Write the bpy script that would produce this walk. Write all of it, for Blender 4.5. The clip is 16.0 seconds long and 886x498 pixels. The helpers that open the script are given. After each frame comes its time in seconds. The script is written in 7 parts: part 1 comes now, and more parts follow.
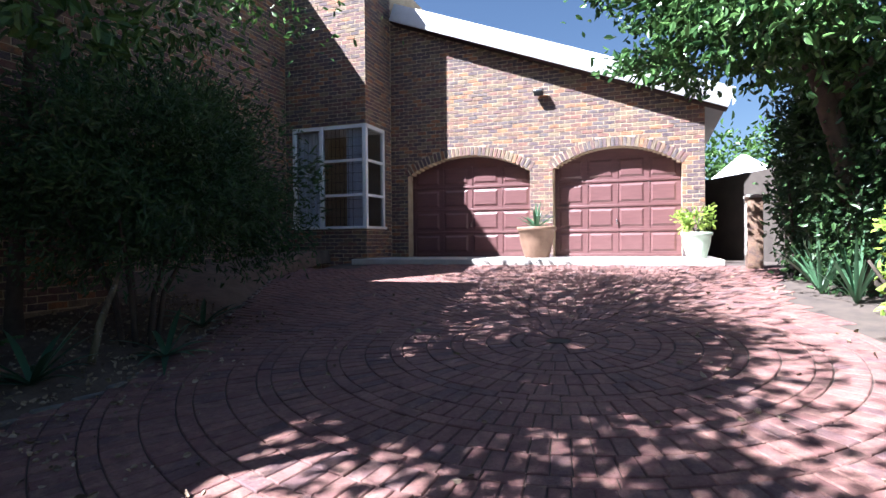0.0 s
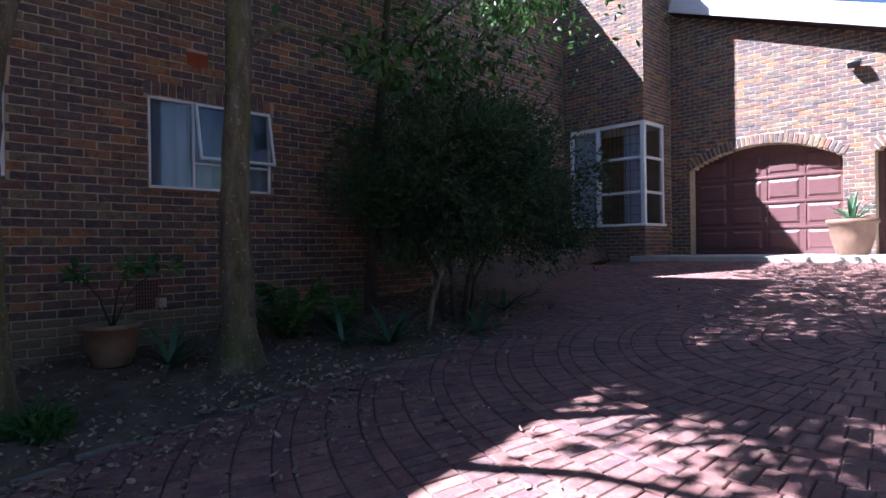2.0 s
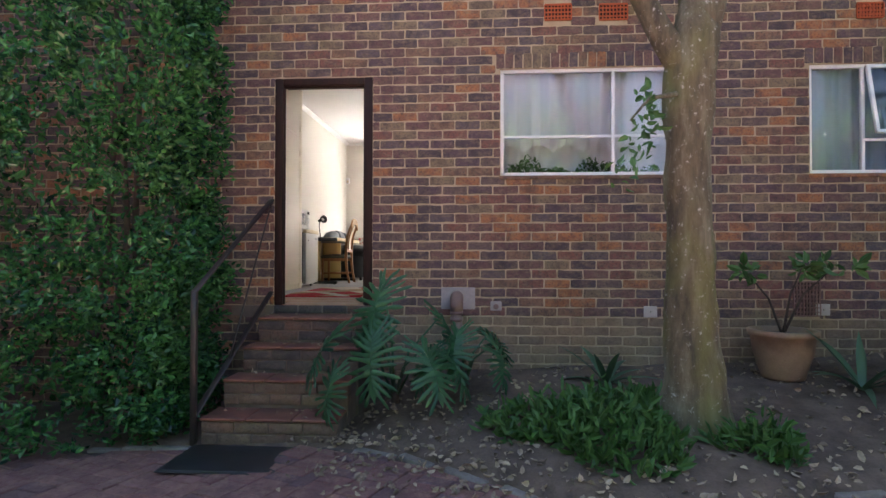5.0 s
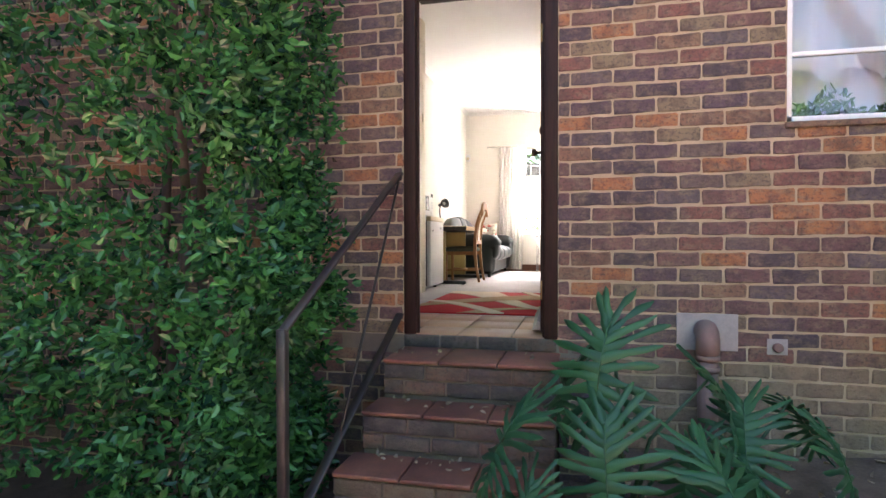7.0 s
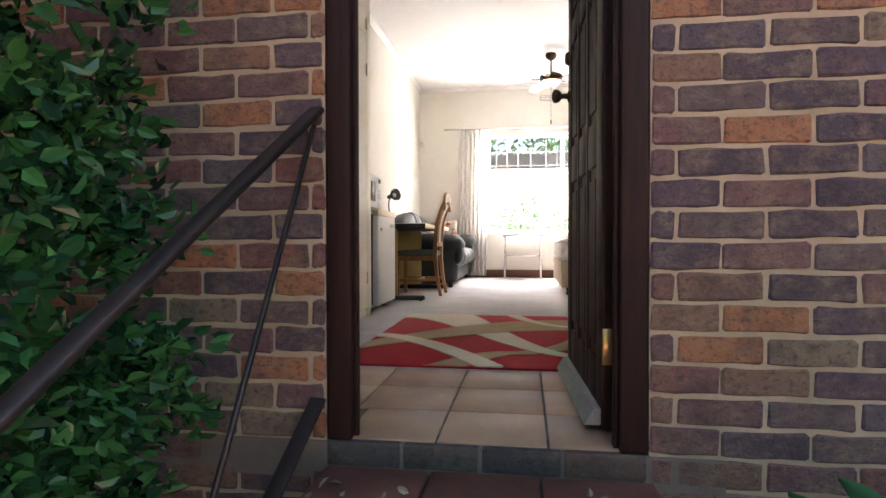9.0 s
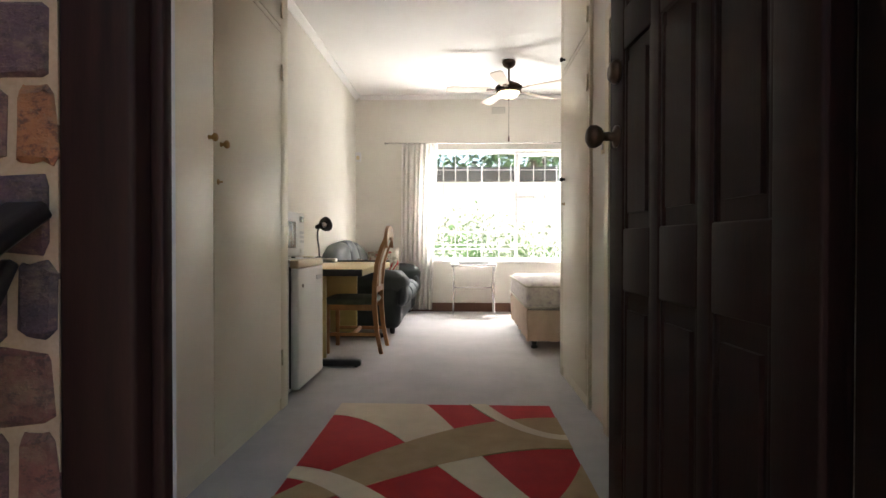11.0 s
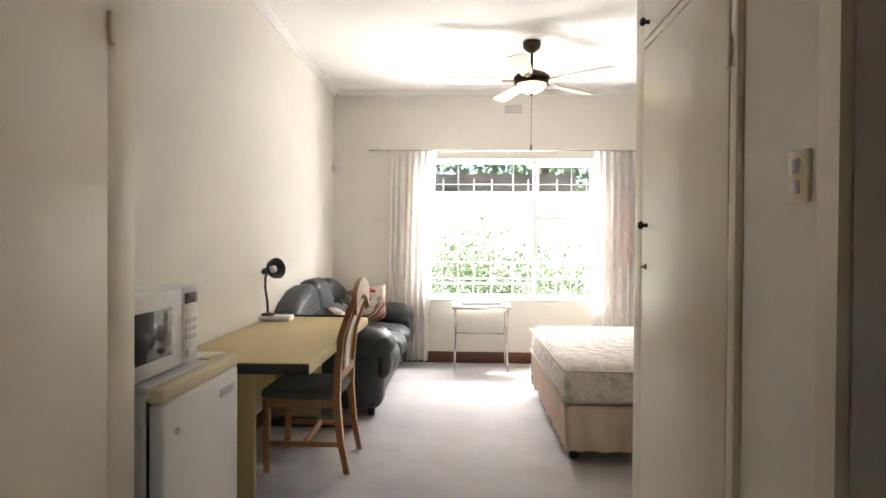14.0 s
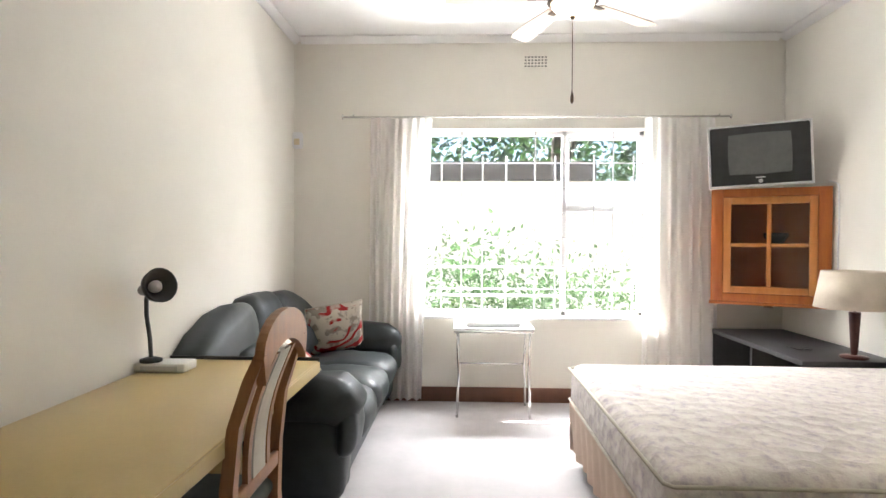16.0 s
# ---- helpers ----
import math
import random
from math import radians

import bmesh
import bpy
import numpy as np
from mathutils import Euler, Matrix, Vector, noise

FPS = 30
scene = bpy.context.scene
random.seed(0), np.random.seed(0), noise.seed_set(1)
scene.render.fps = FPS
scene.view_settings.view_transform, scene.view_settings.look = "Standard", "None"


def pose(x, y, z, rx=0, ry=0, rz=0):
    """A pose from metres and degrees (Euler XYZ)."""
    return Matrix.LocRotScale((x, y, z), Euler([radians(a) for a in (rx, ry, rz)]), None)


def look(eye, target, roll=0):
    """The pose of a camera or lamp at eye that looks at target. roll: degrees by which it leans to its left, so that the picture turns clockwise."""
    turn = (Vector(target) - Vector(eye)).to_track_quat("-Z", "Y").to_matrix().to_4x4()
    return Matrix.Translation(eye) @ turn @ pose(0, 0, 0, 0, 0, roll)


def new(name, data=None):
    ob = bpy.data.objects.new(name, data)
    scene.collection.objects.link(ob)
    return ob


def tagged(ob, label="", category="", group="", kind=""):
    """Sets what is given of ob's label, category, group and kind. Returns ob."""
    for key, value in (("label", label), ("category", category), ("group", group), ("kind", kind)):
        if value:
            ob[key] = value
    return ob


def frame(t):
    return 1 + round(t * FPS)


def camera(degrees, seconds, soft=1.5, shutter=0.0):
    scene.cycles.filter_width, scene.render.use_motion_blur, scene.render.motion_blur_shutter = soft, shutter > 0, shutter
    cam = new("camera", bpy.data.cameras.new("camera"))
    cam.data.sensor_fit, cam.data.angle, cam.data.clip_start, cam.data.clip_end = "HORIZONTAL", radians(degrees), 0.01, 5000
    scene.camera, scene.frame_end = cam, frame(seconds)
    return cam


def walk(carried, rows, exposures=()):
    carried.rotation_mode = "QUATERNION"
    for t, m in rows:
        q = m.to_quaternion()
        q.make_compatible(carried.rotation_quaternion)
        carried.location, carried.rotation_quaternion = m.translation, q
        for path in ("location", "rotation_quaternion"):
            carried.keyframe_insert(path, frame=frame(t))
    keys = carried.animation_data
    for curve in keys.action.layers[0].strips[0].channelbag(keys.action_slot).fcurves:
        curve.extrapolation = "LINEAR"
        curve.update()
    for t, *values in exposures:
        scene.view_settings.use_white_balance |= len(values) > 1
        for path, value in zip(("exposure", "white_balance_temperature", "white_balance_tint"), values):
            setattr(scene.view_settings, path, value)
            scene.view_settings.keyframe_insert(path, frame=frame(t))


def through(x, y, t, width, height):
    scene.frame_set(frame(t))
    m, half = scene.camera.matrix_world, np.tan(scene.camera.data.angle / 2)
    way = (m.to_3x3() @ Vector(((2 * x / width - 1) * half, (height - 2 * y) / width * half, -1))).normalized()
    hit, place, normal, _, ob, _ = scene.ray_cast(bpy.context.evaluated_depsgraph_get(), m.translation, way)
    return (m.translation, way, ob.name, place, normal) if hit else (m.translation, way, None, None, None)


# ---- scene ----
cam = camera(75.2, 16.0, shutter=0.0)
PATH = [
    (0, (6.298, 3.508, 0.606), (5.606, 5.385, 0.588), -0.5),
    (0.5, (6.34, 3.343, 0.619), (5.446, 5.133, 0.597), -0.5),
    (1, (6.405, 3.194, 0.568), (5.334, 4.883, 0.551), -0.7),
    (1.5, (6.4, 3.032, 0.538), (5.155, 4.597, 0.526), -0.7),
    (2, (6.399, 2.918, 0.514), (4.951, 4.298, 0.513), -0.8),
    (2.5, (6.325, 2.833, 0.486), (4.689, 3.984, 0.497), -0.9),
    (3, (6.209, 2.499, 0.518), (4.45, 3.451, 0.522), -0.4),
    (3.5, (6.088, 2.495, 0.44), (4.19, 3.127, 0.471), -0.5),
    (4, (5.847, 2.377, 0.433), (3.876, 2.715, 0.467), -0.3),
    (4.5, (5.581, 2.149, 0.422), (3.583, 2.237, 0.461), -0.1),
    (5, (5.267, 1.939, 0.452), (3.271, 1.805, 0.478), 0.1),
    (5.2, (5.127, 1.891, 0.471), (3.139, 1.675, 0.495), 0.1),
    (7.3, (3.102, 0.942, 0.571), (1.159, 0.469, 0.54), -0.1),
    (7.5, (2.939, 0.875, 0.555), (0.996, 0.401, 0.524), -0.1),
    (8, (2.488, 0.718, 0.571), (0.538, 0.275, 0.539), -0.2),
    (8.5, (2.031, 0.636, 0.586), (0.065, 0.267, 0.553), -0.1),
    (9, (1.645, 0.591, 0.594), (-0.335, 0.307, 0.561), -0.1),
    (9.2, (1.48, 0.572, 0.614), (-0.504, 0.321, 0.583), 0.0),
    (11.3, (0.417, 0.389, 1.002), (-1.582, 0.329, 0.98), 0.1),
    (11.5, (0.323, 0.397, 1.038), (-1.676, 0.335, 1.015), 0.2),
    (12, (0.061, 0.411, 1.159), (-1.938, 0.353, 1.135), 0.3),
    (12.5, (-0.194, 0.413, 1.249), (-2.193, 0.352, 1.226), 0.2),
    (13, (-0.465, 0.397, 1.326), (-2.463, 0.333, 1.304), 0.3),
    (13.5, (-0.774, 0.382, 1.328), (-2.772, 0.317, 1.307), 0.3),
    (14, (-1.105, 0.357, 1.313), (-3.103, 0.288, 1.291), 0.4),
    (14.5, (-1.481, 0.322, 1.308), (-3.48, 0.254, 1.285), 0.4),
    (15, (-1.908, 0.314, 1.299), (-3.907, 0.248, 1.277), 0.5),
    (15.5, (-2.311, 0.306, 1.307), (-4.31, 0.244, 1.282), 0.4),
    (16, (-2.702, 0.33, 1.32), (-4.701, 0.255, 1.29), 0.3),
]
EXPOSURES = [(0.0, 2.7, 5450, 13), (1.5, 2.75, 5300, 14), (2.5, 2.9, 5200, 24), (3.5, 3.7, 5900, 24), (4.5, 4.5, 6300, 18), (7.5, 5.5, 6550, 16), (9.0, 4.95, 6450, 16), (11.3, 4.1, 6450, 11), (12.5, 3.8, 6450, 11), (13.4, 4.15, 6450, 11), (14.8, 4.6, 6250, 11), (16.0, 4.35, 6100, 11)]
walk(cam, [(t, look(eye, target, roll)) for t, eye, target, roll in PATH], EXPOSURES)

# ---------------------------------------------------------------- world, sun, lights
SUN_FROM = Vector((-0.49, -0.437, 0.71)).normalized()
world = bpy.data.worlds.new("world")
scene.world = world
world.use_nodes = True
wn = world.node_tree
sky = wn.nodes.new("ShaderNodeTexSky")
sky.sky_type = "NISHITA"
sky.sun_disc = False
sky.sun_elevation = math.asin(SUN_FROM.z)
sky.sun_rotation = math.atan2(SUN_FROM.x, SUN_FROM.y)
wn.links.new(sky.outputs[0], wn.nodes["Background"].inputs[0])
wn.nodes["Background"].inputs[1].default_value = 0.021
sun = new("sun", bpy.data.lights.new("sun", "SUN"))
sun.data.energy, sun.data.angle, sun.data.color = 5.0, radians(0.5), (1.0, 0.95, 0.87)
sun.matrix_world = look(SUN_FROM * 30, (0, 0, 0))

# unseen added lamp: daylight entering the big window from the sky above the patio
sky_fill = new("window_fill", bpy.data.lights.new("window_fill", "AREA"))
sky_fill.data.shape, sky_fill.data.size, sky_fill.data.size_y = "RECTANGLE", 2.2, 0.36
sky_fill.data.energy, sky_fill.data.color = 15, (1.0, 0.98, 0.95)
sky_fill.matrix_world = look((-8.15, 0.87, 2.66), (-5.0, 0.87, 1.45))
# unseen lamp added for sunlight thrown up through the window by the bright patio
bounce = new("patio_fill", bpy.data.lights.new("patio_fill", "AREA"))
bounce.data.shape, bounce.data.size, bounce.data.size_y = "RECTANGLE", 2.4, 0.5
bounce.data.energy, bounce.data.color = 9.5, (1.0, 0.97, 0.92)
bounce.matrix_world = look((-8.4, 0.87, 0.2), (-5.2, 0.87, 2.0))

# ---------------------------------------------------------------- tools
def link(bm, name, material, parent=None):
    me = bpy.data.meshes.new(name)
    bm.to_mesh(me)
    bm.free()
    me.materials.append(material)
    ob = new(name, me)
    ob.parent = parent
    return ob


def part(name, bm, material, parent, label=""):
    ob = link(bm, name, material, parent)
    if label:
        ob["label"] = label
    return ob


def thing(name, at, label, category, group="", rz=0):
    ob = new(name)
    ob.matrix_basis = pose(*at, 0, 0, rz)
    return tagged(ob, label, category, group)


def structure(name, bm, material, label, category):
    return tagged(link(bm, name, material), label, category, kind="structure")


def box(x0, x1, y0, y1, z0, z1, bevel=0.0, seg=2, bm=None):
    """A box by its bounds, edges rounded by bevel."""
    out = bm or bmesh.new()
    one = bmesh.new()
    bmesh.ops.create_cube(one, size=1)
    bmesh.ops.scale(one, vec=(x1 - x0, y1 - y0, z1 - z0), verts=one.verts)
    bmesh.ops.translate(one, vec=((x0 + x1) / 2, (y0 + y1) / 2, (z0 + z1) / 2), verts=one.verts)
    if bevel:
        bmesh.ops.bevel(one, geom=one.edges[:], offset=bevel, segments=seg, affect="EDGES", profile=0.5)
        for f in one.faces:
            f.smooth = True
    if bm is None:
        out.free()
        return one
    add(out, one)
    return out


def add(bm, other, m=None):
    """Append other to bm, moved by m, and free it."""
    if m is not None:
        bmesh.ops.transform(other, matrix=m, verts=other.verts)
    me = bpy.data.meshes.new("tmp")
    other.to_mesh(me)
    other.free()
    bm.from_mesh(me)
    bpy.data.meshes.remove(me)
    return bm


def tube(points, radii, sides=8, caps=True):
    """A round tube along points, one radius or one for each point."""
    bm = bmesh.new()
    pts = [Vector(p) for p in points]
    radii = [radii] * len(pts) if isinstance(radii, (int, float)) else radii
    rings = []
    up = None
    for i, p in enumerate(pts):
        d = (pts[min(i + 1, len(pts) - 1)] - pts[max(i - 1, 0)]).normalized()
        if up is None:
            up = d.orthogonal().normalized()
        up = (up - d * up.dot(d)).normalized()
        side = d.cross(up)
        rings.append([bm.verts.new(p + (up * math.cos(a) + side * math.sin(a)) * radii[i]) for a in (math.tau * k / sides for k in range(sides))])
    for a, b in zip(rings, rings[1:]):
        for k in range(sides):
            f = bm.faces.new((a[k], a[(k + 1) % sides], b[(k + 1) % sides], b[k]))
            f.smooth = True
    if caps:
        bm.faces.new(rings[0][::-1])
        bm.faces.new(rings[-1])
    bmesh.ops.recalc_face_normals(bm, faces=bm.faces)
    return bm


def lathe(profile, sides=32, close=False):
    """A turned shape from (radius, height) pairs."""
    bm = bmesh.new()
    rings = [[bm.verts.new((r * math.cos(a), r * math.sin(a), z)) for a in (math.tau * k / sides for k in range(sides))] for r, z in profile]
    if close:
        rings.append(rings[0])
    for a, b in zip(rings, rings[1:]):
        for k in range(sides):
            bm.faces.new((a[k], a[(k + 1) % sides], b[(k + 1) % sides], b[k])).smooth = True
    if not close:
        bm.faces.new(rings[0][::-1])
        bm.faces.new(rings[-1])
    bmesh.ops.recalc_face_normals(bm, faces=bm.faces)
    return bm


def prism(outline, z0, z1, bevel=0.0, seg=2):
    """An outline in x, y drawn up from z0 to z1."""
    bm = bmesh.new()
    low = [bm.verts.new((x, y, z0)) for x, y in outline]
    face = bm.faces.new(low)
    up = bmesh.ops.extrude_face_region(bm, geom=[face])
    bmesh.ops.translate(bm, vec=(0, 0, z1 - z0), verts=[v for v in up["geom"] if isinstance(v, bmesh.types.BMVert)])
    bmesh.ops.recalc_face_normals(bm, faces=bm.faces)
    if bevel:
        bmesh.ops.bevel(bm, geom=bm.edges[:], offset=bevel, segments=seg, affect="EDGES")
    return bm


def wall_slab(axis, at, thick, u0, u1, z0, z1, holes=()):
    """A wall in the plane axis = at, thick metres towards the minus side, with oblong holes (u0, u1, z0, z1) through it."""
    bm = bmesh.new()
    us = sorted({u0, u1, *[h[0] for h in holes], *[h[1] for h in holes]})
    for a, b in zip(us, us[1:]):
        zs = [(z0, z1)]
        for h in holes:
            if h[0] <= a and b <= h[1]:
                zs = [q for lo, hi in zs for q in ((lo, min(hi, h[2])), (max(lo, h[3]), hi)) if q[1] - q[0] > 1e-6]
        for lo, hi in zs:
            if axis == "x":
                box(at - thick, at, a, b, lo, hi, bm=bm)
            else:
                box(a, b, at - thick, at, lo, hi, bm=bm)
    bmesh.ops.remove_doubles(bm, verts=bm.verts, dist=1e-5)
    return bm


# ---------------------------------------------------------------- materials
def nodes(name, rough=0.6, metal=0.0):
    m = bpy.data.materials.new(name)
    m.use_nodes = True
    t = m.node_tree
    b = t.nodes["Principled BSDF"]
    b.inputs["Roughness"].default_value = rough
    b.inputs["Metallic"].default_value = metal
    return m, t, b


def noise_node(t, scale, detail=4, rough=0.6, stretch=None, space="Object"):
    n = t.nodes.new("ShaderNodeTexNoise")
    n.inputs["Scale"].default_value = scale
    n.inputs["Detail"].default_value = detail
    n.inputs["Roughness"].default_value = rough
    c = t.nodes.new("ShaderNodeTexCoord")
    src = t.nodes.new("ShaderNodeNewGeometry").outputs["Position"] if space == "World" else c.outputs[space]
    if stretch:
        mp = t.nodes.new("ShaderNodeMapping")
        mp.inputs["Scale"].default_value = stretch
        t.links.new(src, mp.inputs[0])
        src = mp.outputs[0]
    t.links.new(src, n.inputs["Vector"])
    return n.outputs["Fac"]


def ramp(t, fac, stops, constant=False):
    r = t.nodes.new("ShaderNodeValToRGB")
    r.color_ramp.interpolation = "CONSTANT" if constant else "LINEAR"
    while len(r.color_ramp.elements) < len(stops):
        r.color_ramp.elements.new(0.5)
    for e, (p, c) in zip(r.color_ramp.elements, stops):
        e.position, e.color = p, (*c, 1) if len(c) == 3 else c
    t.links.new(fac, r.inputs[0])
    return r.outputs[0]


def mixc(t, fac, a, b, mode="MIX"):
    n = t.nodes.new("ShaderNodeMix")
    n.data_type, n.blend_type = "RGBA", mode
    for sock, v in ((n.inputs[0], fac), (n.inputs[6], a), (n.inputs[7], b)):
        if isinstance(v, (int, float)):
            sock.default_value = v
        elif isinstance(v, tuple):
            sock.default_value = (*v, 1)
        else:
            t.links.new(v, sock)
    return n.outputs[2]


def math_node(t, op, a, b=0.0):
    n = t.nodes.new("ShaderNodeMath")
    n.operation = op
    for sock, v in zip(n.inputs, (a, b)):
        if isinstance(v, (int, float)):
            sock.default_value = v
        else:
            t.links.new(v, sock)
    return n.outputs[0]


def bump(t, b, height, strength=0.3, dist=0.01):
    n = t.nodes.new("ShaderNodeBump")
    n.inputs["Strength"].default_value, n.inputs["Distance"].default_value = strength, dist
    t.links.new(height, n.inputs["Height"])
    t.links.new(n.outputs[0], b.inputs["Normal"])


def own_random(t):
    """A number of its own for each object and for each loose piece of a mesh."""
    o = t.nodes.new("ShaderNodeObjectInfo").outputs["Random"]
    g = t.nodes.new("ShaderNodeNewGeometry").outputs["Random Per Island"]
    return math_node(t, "FRACT", math_node(t, "ADD", o, g))


def surface(name, a, b, rough=0.6, scale=8.0, fine=120.0, bumps=0.15, metal=0.0, stretch=None, spread=0.0, space="Object", dist=0.004):
    """Two tones mixed by a coarse and a fine noise, with relief; spread varies the pieces."""
    m, t, p = nodes(name, rough, metal)
    coarse = noise_node(t, scale, 5, 0.65, stretch, space)
    grain = noise_node(t, fine, 3, 0.6, stretch, space)
    f = math_node(t, "ADD", math_node(t, "MULTIPLY", coarse, 0.75), math_node(t, "MULTIPLY", grain, 0.25))
    col = ramp(t, f, [(0.35, a), (0.65, b)])
    if spread:
        k = math_node(t, "ADD", math_node(t, "MULTIPLY", own_random(t), 2 * spread), 1 - spread)
        cc = t.nodes.new("ShaderNodeCombineColor")
        for i in range(3):
            t.links.new(k, cc.inputs[i])
        col = mixc(t, 1.0, col, cc.outputs[0], "MULTIPLY")
    t.links.new(col, p.inputs["Base Color"])
    rr = math_node(t, "ADD", math_node(t, "MULTIPLY", coarse, 0.2), rough - 0.1)
    t.links.new(rr, p.inputs["Roughness"])
    if bumps:
        bump(t, p, f, bumps, dist)
    return m


def brick_material(name, tones, rough=0.85, speckle=(0.235, 0.175, 0.11)):
    m, t, p = nodes(name, rough)
    r = own_random(t)
    n = len(tones)
    col = ramp(t, r, [(i / n, c) for i, c in enumerate(tones)], True)
    flash = noise_node(t, 9, 3, 0.6, None, "World")
    col = mixc(t, math_node(t, "MULTIPLY", ramp(t, flash, [(0.5, (0, 0, 0)), (0.68, (1, 1, 1))]), 0.6), col, tones[0])
    # ochre bloom burnt into the clay, darker soot, and fine black iron spots
    smear = noise_node(t, 11, 6, 0.75, (1, 1, 1.8), "World")
    col = mixc(t, math_node(t, "MULTIPLY", ramp(t, smear, [(0.47, (0, 0, 0)), (0.64, (1, 1, 1))]), 0.62), col, speckle)
    sooty = noise_node(t, 6, 5, 0.75, None, "World")
    col = mixc(t, math_node(t, "MULTIPLY", ramp(t, sooty, [(0.48, (0, 0, 0)), (0.66, (1, 1, 1))]), 0.55), col, tuple(c * 0.5 for c in tones[0]))
    mottle = noise_node(t, 42, 4, 0.75, (1, 1, 1.5), "World")
    col = mixc(t, math_node(t, "MULTIPLY", ramp(t, mottle, [(0.52, (0, 0, 0)), (0.62, (1, 1, 1))]), 0.6), col, tuple(c * 0.6 for c in tones[0]))
    grit = noise_node(t, 150, 3, 0.7, None, "World")
    col = mixc(t, math_node(t, "MULTIPLY", ramp(t, grit, [(0.6, (0, 0, 0)), (0.7, (1, 1, 1))]), 0.5), col, speckle)
    t.links.new(col, p.inputs["Base Color"])
    relief = math_node(t, "ADD", noise_node(t, 60, 4, 0.7, None, "World"), math_node(t, "MULTIPLY", flash, 0.6))
    bump(t, p, math_node(t, "ADD", relief, math_node(t, "MULTIPLY", mottle, 0.8)), 0.8, 0.007)
    return m


M_BRICK = brick_material("face_brick", [(0.075, 0.054, 0.064), (0.19, 0.082, 0.066), (0.1, 0.08, 0.088), (0.2, 0.115, 0.075), (0.2, 0.15, 0.095), (0.13, 0.068, 0.07), (0.33, 0.14, 0.062), (0.095, 0.062, 0.076), (0.16, 0.085, 0.076), (0.12, 0.085, 0.08)])
M_PLINTH = brick_material("tan_plinth_brick", [(0.2, 0.145, 0.1), (0.23, 0.17, 0.115), (0.18, 0.13, 0.095), (0.25, 0.18, 0.12)], 0.9, (0.26, 0.2, 0.14))
M_STEPBRICK = brick_material("sooty_step_brick", [(0.065, 0.052, 0.052), (0.1, 0.064, 0.054), (0.085, 0.068, 0.062), (0.13, 0.078, 0.056)], 0.9, (0.13, 0.11, 0.085))
M_LOWSTEP = brick_material("tan_step_brick", [(0.13, 0.085, 0.06), (0.16, 0.11, 0.075), (0.12, 0.08, 0.06)], 0.9, (0.18, 0.14, 0.1))
M_STEPCORE = surface("dirty_step_mortar", (0.1, 0.075, 0.06), (0.17, 0.13, 0.1), 0.95, 6, 120, 0.4, space="World")
M_MORTAR = surface("mortar", (0.31, 0.235, 0.15), (0.47, 0.375, 0.26), 0.95, 4, 200, 0.4, space="World")
M_PAVER = brick_material("clay_paver", [(0.16, 0.072, 0.066), (0.2, 0.092, 0.08), (0.18, 0.08, 0.074), (0.23, 0.112, 0.096), (0.12, 0.066, 0.07), (0.19, 0.095, 0.086)], 0.8, (0.28, 0.17, 0.13))
M_JOINT = surface("paving_joint_sand", (0.05, 0.038, 0.034), (0.1, 0.075, 0.06), 0.95, 4, 120, 0.4, space="World")
M_SOIL = surface("bed_soil", (0.06, 0.04, 0.03), (0.16, 0.11, 0.08), 0.95, 5, 60, 0.8, space="World", dist=0.02)
M_PLASTER = surface("cream_plaster", (0.76, 0.73, 0.66), (0.8, 0.77, 0.7), 0.75, 1.5, 90, 0.08, space="World")
M_CEILING = surface("white_ceiling", (0.8, 0.79, 0.77), (0.83, 0.82, 0.8), 0.85, 2, 60, 0.05, space="World")
M_CUPBOARD = surface("cream_gloss_paint", (0.71, 0.645, 0.49), (0.76, 0.695, 0.54), 0.33, 2, 50, 0.05, space="World")
M_CARPET = surface("pale_carpet", (0.4, 0.378, 0.375), (0.5, 0.475, 0.47), 1.0, 3, 260, 0.8, space="World", dist=0.006)
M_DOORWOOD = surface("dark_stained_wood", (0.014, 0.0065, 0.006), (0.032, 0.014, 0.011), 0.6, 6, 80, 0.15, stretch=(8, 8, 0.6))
M_DOORWOOD.node_tree.nodes["Principled BSDF"].inputs["Specular IOR Level"].default_value = 0.22
M_WHITE = surface("white_paint", (0.74, 0.74, 0.75), (0.8, 0.8, 0.8), 0.45, 4, 60, 0.05)
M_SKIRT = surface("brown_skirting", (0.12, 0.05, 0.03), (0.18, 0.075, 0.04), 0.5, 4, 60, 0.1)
M_GARAGE = surface("red_brown_garage_paint", (0.105, 0.048, 0.048), (0.14, 0.064, 0.063), 0.4, 3, 70, 0.1, stretch=(1, 1, 6))
M_CONCRETE = surface("concrete", (0.38, 0.35, 0.32), (0.5, 0.47, 0.43), 0.9, 3, 90, 0.3, space="World")
M_ROOF = surface("grey_roof_sheet", (0.5, 0.5, 0.52), (0.6, 0.6, 0.62), 0.5, 2, 40, 0.1)
M_FLOORTILE = surface("terracotta_tile", (0.38, 0.2, 0.12), (0.5, 0.29, 0.18), 0.55, 4, 60, 0.1, spread=0.12)
M_GROUT = surface("grey_grout", (0.14, 0.11, 0.09), (0.2, 0.16, 0.13), 0.9, 8, 120, 0.2)
m, t, p = nodes("window_glass", 0.03)
p.inputs["Transmission Weight"].default_value = 1.0
p.inputs["IOR"].default_value = 1.45
M_GLASS = m
M_STEEL = surface("brushed_steel", (0.5, 0.5, 0.5), (0.62, 0.62, 0.62), 0.25, 20, 200, 0.05, 1.0)


